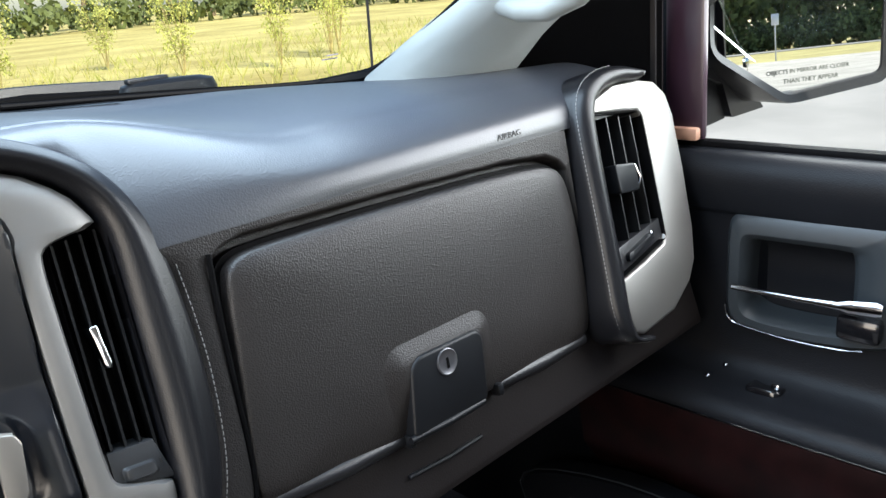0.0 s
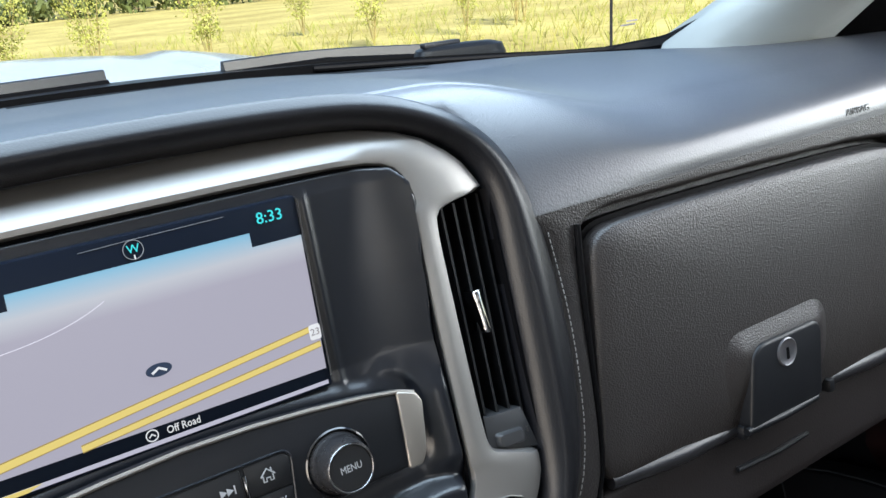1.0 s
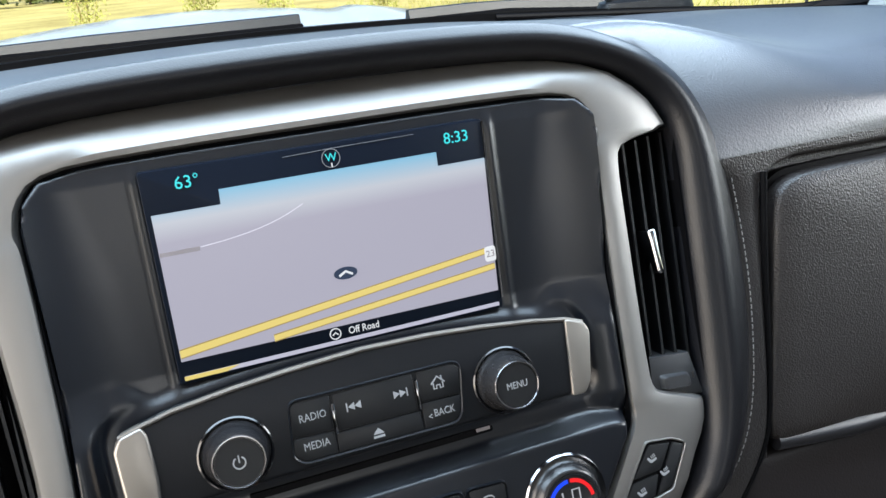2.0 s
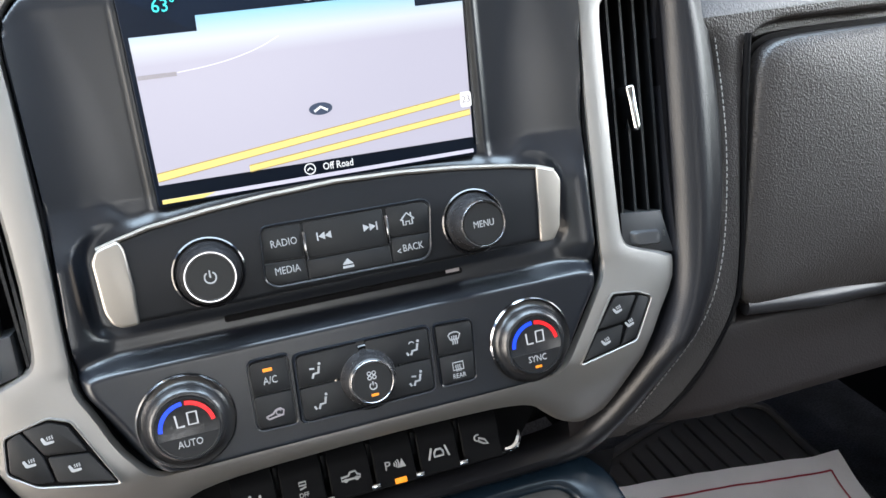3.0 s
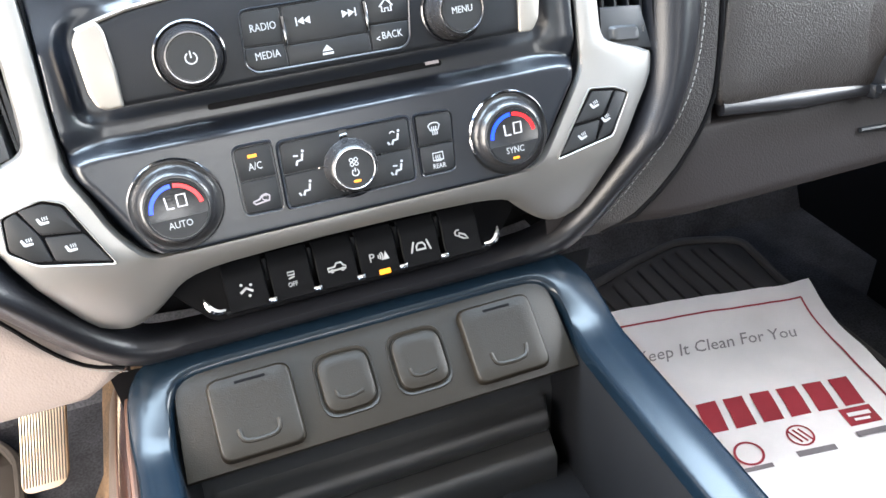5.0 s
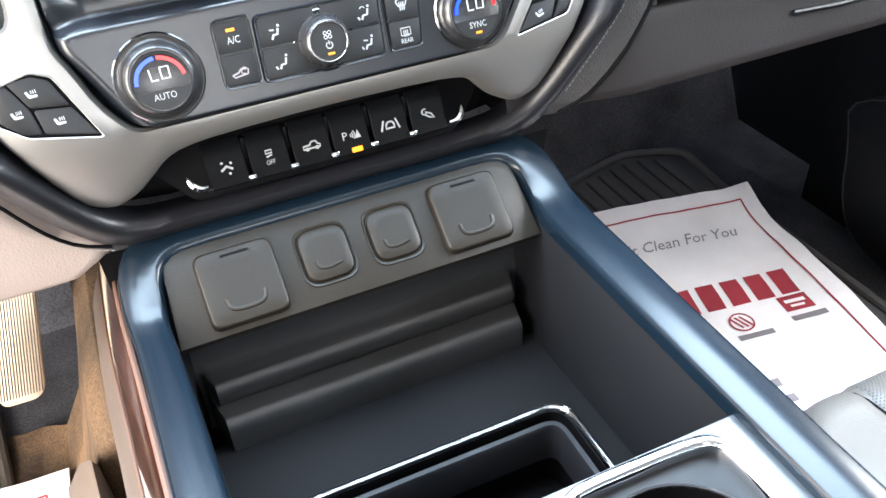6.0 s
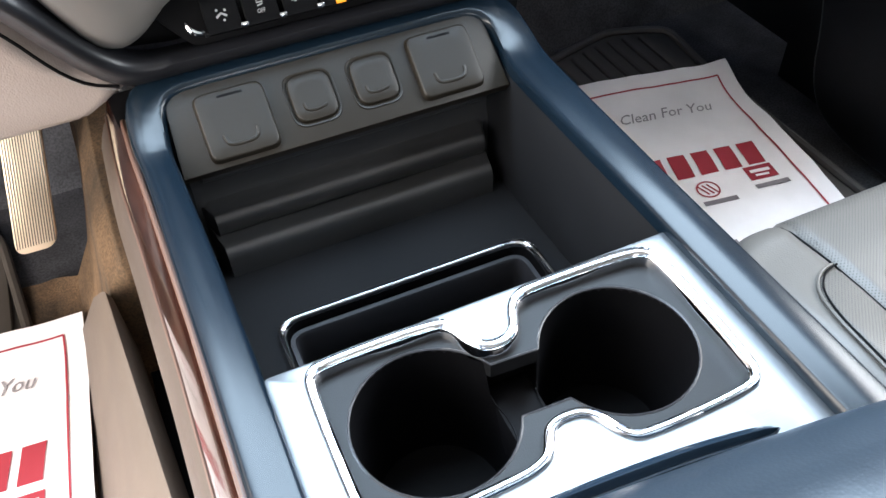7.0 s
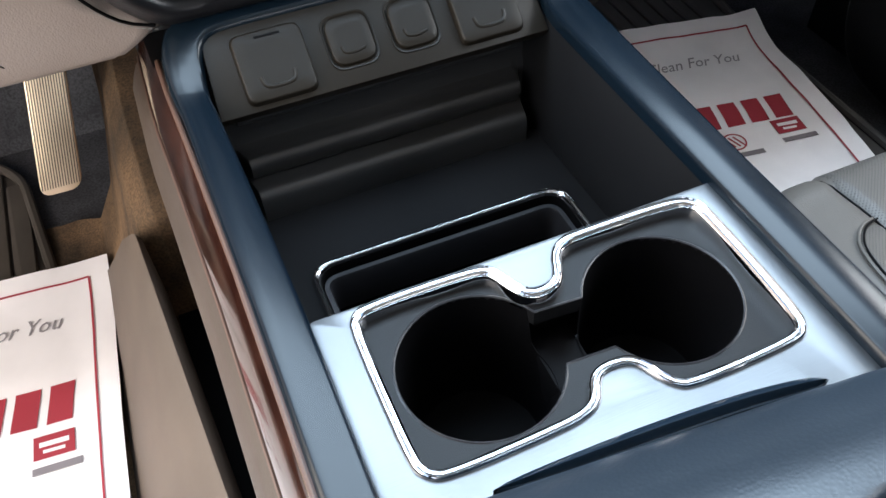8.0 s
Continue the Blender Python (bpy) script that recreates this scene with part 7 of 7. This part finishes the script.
def armrest():
    a = thing("armrest", "padded dark armrest lid with a recessed front latch", "armrest", (0.02, 0.0, 0.45))

    def pad(u, v):
        x = -0.135 + 0.32 * u
        s = [(0.1520, 0.455), (0.1565, 0.475), (0.1560, 0.486), (0.148, 0.498), (0.128, 0.512), (0.10, 0.526), (0.05, 0.534), (-0.05, 0.536), (-0.2, 0.535), (-0.25, 0.48)]
        y, z = spline_at(s, v)
        e = min(u, 1 - u)
        drop = 0.030 * (1 - sstep(0, 0.13, e))
        y -= 0.010 * (1 - sstep(0, 0.35, 1 - u)) * (1 if y > 0 else 0) + 0.02 * (1 - sstep(0, 0.06, u)) * (1 if y > 0 else 0)
        y += (0.0040 - 0.085 * clamp(x, -0.1, 0.09)) * sstep(0.02, 0.12, y)
        # scoop in the top of the lid
        q = ((x - 0.060) / 0.070) ** 2 + ((y - 0.035) / 0.055) ** 2
        return (x, y, z - drop * (1 if v > 0.05 else 0.3) - 0.016 * (1 - sstep(0.75, 1.05, q)))
    part("pad", grid(pad, 110, 120), ARMPAD, a, sharp=75)
    part("front_wall", loft([[(x, 0.153, 0.47), (x, 0.150, 0.44)] for x in (-0.13, 0.17)]), CONSOLE, a)
    # latch: a glossy finger pull with a trough and a lip
    pull = [(-0.0800, 0.1708, -0.0780, 0.1690), (-0.0700, 0.1724, -0.0690, 0.1660), (-0.0430, 0.1726, -0.0430, 0.1632), (0.0020, 0.1714, 0.0020, 0.1600), (0.0473, 0.1678, 0.0473, 0.1570), (0.0780, 0.1632, 0.0760, 0.1532), (0.0895, 0.1600, 0.0870, 0.1526), (0.0935, 0.1565, 0.0925, 0.1545)]
    part("latch", band(pull, [(0, 0.462), (0, 0.4808), (0.05, 0.4820), (0.38, 0.4836), (0.44, 0.4826), (0.60, 0.4778), (0.76, 0.4786), (0.82, 0.4830), (0.89, 0.4852), (0.97, 0.4848), (1.0, 0.462)], ID, closed=False, times=2), LATCH, a, "glossy black latch pull", sharp=45)
    ring = chaikin([(0.060 + 0.076 * math.cos(t), 0.035 + 0.060 * math.sin(t), 0.529) for t in [k * math.pi / 8 for k in range(16)]], 1)
    part("scoop_piping", tube([(x, y, 0.5205 + 0.006 * sstep(0.09, 0.0, y)) for x, y, z in ring], 0.0035, n=8, closed=True), SOFT, a)


# ---- seats, floor mats, pedal ----
def seat():
    s = thing("leather_car_seat", "grey leather passenger seat cushion with perforated centre and dark seams", "car seat", (0.48, 0.1, 0.05))

    pipe = [(0.300, 0.224), (0.02, 0.223), (0.10, 0.2235), (0.186, 0.225), (0.21, 0.226), (0.235, 0.229), (0.258, 0.237), (0.270, 0.248), (0.276, 0.258), (0.279, 0.270)]

    def height(x, y):
        """Top of the cushion: raised side bolster, sunk seams, dropping a little to the rear."""
        z = 0.397 - 0.055 * max(0.0, 0.25 - y) * sstep(0.20, 0.30, x)
        z += 0.014 * sstep(0.300, 0.225, x) * sstep(0.315, 0.20, y) * sstep(0.185, 0.215, x)
        z -= 0.003 * sstep(0.006, 0.0, abs(x - 0.273))
        z -= 0.060 * sstep(0.228, 0.185, x) ** 2 + 0.05 * sstep(0.72, 0.765, x) ** 2
        return z - 0.004 * sstep(0.28, 0.33, y)

    def cushion(a, b):
        x = 0.185 + 0.58 * a
        front = 0.345 - 0.045 * sstep(0.26, 0.185, x) ** 1.5 - 0.04 * sstep(0.70, 0.765, x)
        zt = height(x, front - 0.03)
        if b < 0.4:
            t = b / 0.4
            if t < 0.5:
                z, dy = 0.13 + (zt - 0.028 - 0.13) * t * 2, -0.035 * (1 - t * 2)
                return (x, front + dy, z)
            ang = radians((t - 0.5) * 180)
            return (x, front - 0.028 + 0.028 * math.cos(ang), zt - 0.028 + 0.028 * math.sin(ang))
        y = front - 0.028 - (b - 0.4) / 0.6 * 0.70
        return (x, y, height(x, y))
    part("cushion", grid(cushion, 150, 130), SEAT, s, sharp=80)

    def insert(a, b):
        x, y = 0.2745 + 0.40 * a, 0.342 - 0.61 * b
        return (x, y, height(x, y) + 0.0022 - 0.0018 * (1 - sstep(0, 0.006, min(a * 0.4, (1 - a) * 0.4))) - 0.028 * (1 - math.sqrt(1 - (max(0.0, y - 0.317) / 0.028) ** 2)))
    part("perforated_insert", grid(insert, 80, 100), PERF, s, "perforated leather centre panel", sharp=80)

    def side(a, b):
        y = 0.2765 - 0.40 * b
        x0 = lerp_at([(p[0], p[1]) for p in sorted(pipe[1:])], y) + 0.002
        x = x0 + (0.2715 - x0) * a
        return (x, y, height(x, y) + 0.0020 - 0.003 * (1 - sstep(0, 0.06, min(a, 1 - a, b * 4))))
    part("side_insert", grid(side, 16, 60), PERF, s, "perforated leather side strip", sharp=80)
    line = chaikin([(x, y, height(x, y) + 0.002) for y, x in pipe[1:]], 2, False)
    part("piping", tube(line, 0.0012, n=8), SEAT, s)
    part("seam", tube([(x + 0.0035, y - 0.0012, z - 0.0002) for x, y, z in line], 0.0008, n=6), PITCH, s, "dark sewn seam")
    part("cross_seam", tube([(0.2730, y, height(0.2735, y) + 0.0012 - 0.028 * (1 - math.sqrt(1 - (max(0.0, y - 0.317) / 0.028) ** 2))) for y in [0.341 - 0.01 * k for k in range(40)]], 0.0008, n=6), PITCH, s)
    part("base", box((0.48, -0.02, 0.13), (0.44, 0.56, 0.2), bevel=0.02), PITCH, s)
    part("backrest", loft([[(x, y - 0.09 * abs(x - 0.48) / 0.28, z) for x in (0.22, 0.27, 0.48, 0.69, 0.74)] for y, z in ((-0.36, 0.34), (-0.42, 0.5), (-0.52, 0.85), (-0.54, 0.92), (-0.62, 0.93), (-0.66, 0.85))]), SEAT, s, sharp=80)


def paper_mat(name, cx, cy, ang, lift, group):
    """A printed paper floor mat, curling at its edges. Local x across, y towards the toe board."""
    W, H = 0.37, 0.50
    p = thing(name, "white paper floor mat with a red border and red lettering", "paper mat", (cx, cy, 0.05), group)
    ca, sa = math.cos(radians(ang)), math.sin(radians(ang))

    def at(x, y, up=0.0):
        z = 0.0575 + 0.010 * max(0.0, math.sin(6.0 * x + 1.2 + 3 * y)) * lift + 0.030 * lift * sstep(0.14, 0.27, y) ** 2 + 0.020 * sstep(0.12, 0.22, abs(x)) * lift * (0.5 + 0.5 * math.sin(9 * y + 1)) + 0.0015 * noise.noise((x * 30, y * 30, lift))
        return Vector((cx + ca * x - sa * y, cy + sa * x + ca * y, z + up))

    def bend(bm, up):
        for v in bm.verts:
            v.co = at(v.co.x, v.co.y, up + v.co.z)
        return bm
    sheet = grid(lambda a, b: (W * (a - 0.5), H * (b - 0.5), 0), 50, 64)
    part("sheet", bend(sheet, 0.0), PAPER, p, sharp=80)

    def flat(pts, w):
        b = stroke(pts, w, 0, 0.0002)
        return b

    def dense(a, b, n=40):
        return [(a[0] + (b[0] - a[0]) * k / n, a[1] + (b[1] - a[1]) * k / n) for k in range(n + 1)]
    m = 0.025
    bm = bmesh.new()
    x0, x1, y0, y1 = -W / 2 + m, W / 2 - m, -H / 2 + m, H / 2 - m
    for a, b in (((x0, y1), (x1, y1)), ((x1, y1), (x1, y0)), ((x1, y0), (x0, y0)), ((x0, y0), (x0, y1))):
        stroke(dense(a, b), 0.0025, 0, 0.0002, bm=bm)
    part("border", bend(bm, 0.0012), RED, p, "printed red border line")
    t = words("Keep It Clean For You", 0.0300, 0.004, 0.173, 0, squeeze=0.86, shear=0.38, thick=0.0001)
    part("slogan", bend(t, 0.0014), FAINT, p, "slanted grey printed slogan")
    # the dealer's name as plain slanted blocks
    row = 0.0345 if cx < 0 else 0.0255
    for k in range(7):
        x, w = -0.101 + k * 0.0366, 0.0265 if k else 0.020
        part("name_block", bend(grid(lambda a, b: (x + w * (a - 0.5) + 0.0052 * b, row + 0.049 * b, 0.0), 5, 9), 0.0012), RED, p, "bold red printed block")
    bm = extr(rect(0.113, 0.008, 0.042, 0.028), 0, 0.0002)
    part("red_badge", bend(bm, 0.0012), RED, p)
    bm = extr(rect(0.113, 0.011, 0.030, 0.006), 0, 0.0002)
    extr(rect(0.113, 0.002, 0.022, 0.004), 0, 0.0002, bm=bm)
    part("badge_bar", bend(bm, 0.0018), PAPER, p)
    for bx, by, bw, bh in ((0.116, -0.0195, 0.050, 0.0085), (0.032, -0.0300, 0.050, 0.0085), (-0.050, -0.0360, 0.046, 0.0060)):
        part("word_bar", bend(extr(rect(bx, by, bw, bh), 0, 0.0002), 0.0012), INK, p)
    bm = stroke(circle(0.026, -0.004, 0.0155, 30), 0.0024, 0, 0.0002, closed=True)
    for dx in (-0.007, 0.0, 0.007):
        stroke([(0.026 + dx - 0.005, 0.006), (0.026 + dx + 0.004, -0.014)], 0.0026, 0, 0.0002, bm=bm)
    part("emblem", bend(bm, 0.0012), RED, p, "round printed emblem drawn as plain rings")
    bm = stroke(circle(-0.046, -0.014, 0.0165, 30), 0.0030, 0, 0.0002, closed=True)
    part("emblem", bend(bm, 0.0012), RED, p, "round printed emblem drawn as plain rings")
    for y, bars in ((-0.108, ((-0.10, 0.05), (-0.045, 0.045), (0.0, 0.03))), (-0.134, ((-0.09, 0.05), (-0.02, 0.08))), (-0.160, ((-0.07, 0.07), (0.02, 0.06)))):
        for bx, bw in bars:
            part("address_bar", bend(extr(rect(bx, y, bw, 0.012), 0, 0.0002), 0.0012), INK, p)
    return p


def rubber_mat(name, outline, step, lab, mat):
    xs, ys = [p[0] for p in outline], [p[1] for p in outline]
    m = thing(name, lab, "floor mat", (sum(xs) / len(xs), sum(ys) / len(ys), 0.025))
    poly = rounded(outline, 0.025)
    part("base", extr(poly, 0.024, 0.034, bevel=0.004), mat, m)
    x = min(xs) + 0.035
    while x < max(xs) - 0.03:
        cut = []
        for (ax, ay), (bx, by) in zip(poly, poly[1:] + poly[:1]):
            if (ax > x) != (bx > x):
                cut.append(ay + (by - ay) * (x - ax) / (bx - ax))
        y0, y1 = min(cut) + 0.03, max(cut) - 0.022
        part("ridge", extr(rect(x, (y0 + y1) / 2, step * 0.86, y1 - y0, 0.004), 0.032, 0.042, bevel=0.0015), mat, m)
        x += step
    part("edge_lip", tube([(*p, 0.038) for p in poly], 0.007, n=8, closed=True), mat, m)
    return m


def footwells():
    rubber_mat("passenger_floor_mat", [(0.30, 0.42), (0.74, 0.42), (0.737, 0.94), (0.752, 1.07), (0.70, 1.095), (0.648, 1.112), (0.55, 1.088), (0.47, 1.062), (0.30, 1.0)], 0.028, "dark ribbed rubber passenger floor mat", MATRUB)
    rubber_mat("driver_floor_mat", [(-0.78, 0.38), (-0.345, 0.38), (-0.352, 0.70), (-0.371, 0.83), (-0.383, 0.935), (-0.395, 1.04), (-0.43, 1.09), (-0.78, 1.09)], 0.031, "grey-brown ribbed rubber driver floor mat", MATGREY)
    paper_mat("paper_mat", 0.500, 0.667, -9.0, 1.0, "paper mats on the floor")
    paper_mat("paper_mat", -0.502, 0.574, -4.6, 0.55, "paper mats on the floor")
    # driver carpet rising to the tunnel
    def hump(a, b):
        xs = [(-0.60, 0.030), (-0.40, 0.030), (-0.335, 0.034), (-0.300, 0.050), (-0.270, 0.10), (-0.250, 0.17), (-0.235, 0.235), (-0.215, 0.265), (-0.185, 0.270)]
        k = a * (len(xs) - 1)
        i = min(int(k), len(xs) - 2)
        f = k - i
        x, z = (xs[i][c] + (xs[i + 1][c] - xs[i][c]) * f for c in (0, 1))
        # far edge cut along the shadow behind the pedal, dark floor beyond
        y = lerp_at([(-0.60, 0.935), (-0.335, 0.930), (-0.30, 0.908), (-0.27, 0.905), (-0.252, 0.98), (-0.235, 1.13)], x) + 0.006 * noise.noise((x * 25, 3, 0)) - 0.83 * b
        z = 0.03 + (z - 0.03) * sstep(0.632, 0.65, y)
        return (x + 0.006 * noise.noise((x * 9, y * 7, 0)), y, z + 0.006 * noise.noise((x * 11, y * 9, 4)))
    c = setting("carpet", grid(hump, 180, 90), CARPET, "mottled brown carpet of the driver footwell, orange tone for sunlight", "carpet", sharp=80)
    # taupe sill panel beside the console with a dark pocket behind it
    s = thing("tunnel_panel", "taupe side panel with a dark pocket beside the console", "side panel", (-0.23, 0.4, 0.05))
    rows = []
    for k in range(8):
        yt, yb = 0.628 - 0.105 * k, 0.81 - 0.13 * k
        xt, xb = -0.2330 + 0.007 * min(k, 3), -0.3110 - 0.005 * min(k, 3)
        rows.append([(xb, yb, 0.040), (xb + (xt - xb) * 0.42, yb + (yt - yb) * 0.5, 0.150), (xb + (xt - xb) * 0.78, yb + (yt - yb) * 0.86, 0.238), (xt - 0.003, yt, 0.266), (xt, yt - 0.004, 0.268), (xt + 0.004, yt - 0.008, 0.262), (xt + 0.005, yt - 0.01, 0.18)])
    part("panel", loft(rows), TAN, s, sharp=60)
    # black floor darkens the gap beside the console
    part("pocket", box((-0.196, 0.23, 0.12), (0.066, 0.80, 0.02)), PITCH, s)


def pedal():
    p = thing("accelerator_pedal", "ribbed metal accelerator pedal", "pedal", (-0.31, 0.87, 0.05))
    M = fr((-0.293, 0.868, 0.222), (0.21, 0.28, 0.93), (0.0, -0.957, 0.29))
    part("pad", extr(rounded([(-0.0325, -0.070), (-0.0262, 0.095), (0.0178, 0.095), (0.0145, -0.061), (0.006, -0.071), (-0.026, -0.077)], 0.007), -0.010, 0.0, M, bevel=0.002), PEDAL, p)
    for k in range(15):
        f = k / 14
        part("rib", tube([(-0.0297 + 0.0415 * f, -0.069 + 0.008 * f, 0.0004), (-0.0240 + 0.0395 * f, 0.092, 0.0004)], 0.00055, n=6, M=M), BLACK, p)
    part("arm", box((-0.30, 0.985, 0.30), (0.03, 0.12, 0.22), bevel=0.01), PITCH, p)


# ---- build ----
outside()
trees()
shell()
pillar()
wipers()
dashboard()
glove_box()
right_vent()
centre_bezel()
stack_housing()
display()
radio_panel()
climate_panel()
seat_keys()
switch_bank()
centre_vents()
console()
armrest()
seat()
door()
door_mirror()
body_side()
footwells()
pedal()
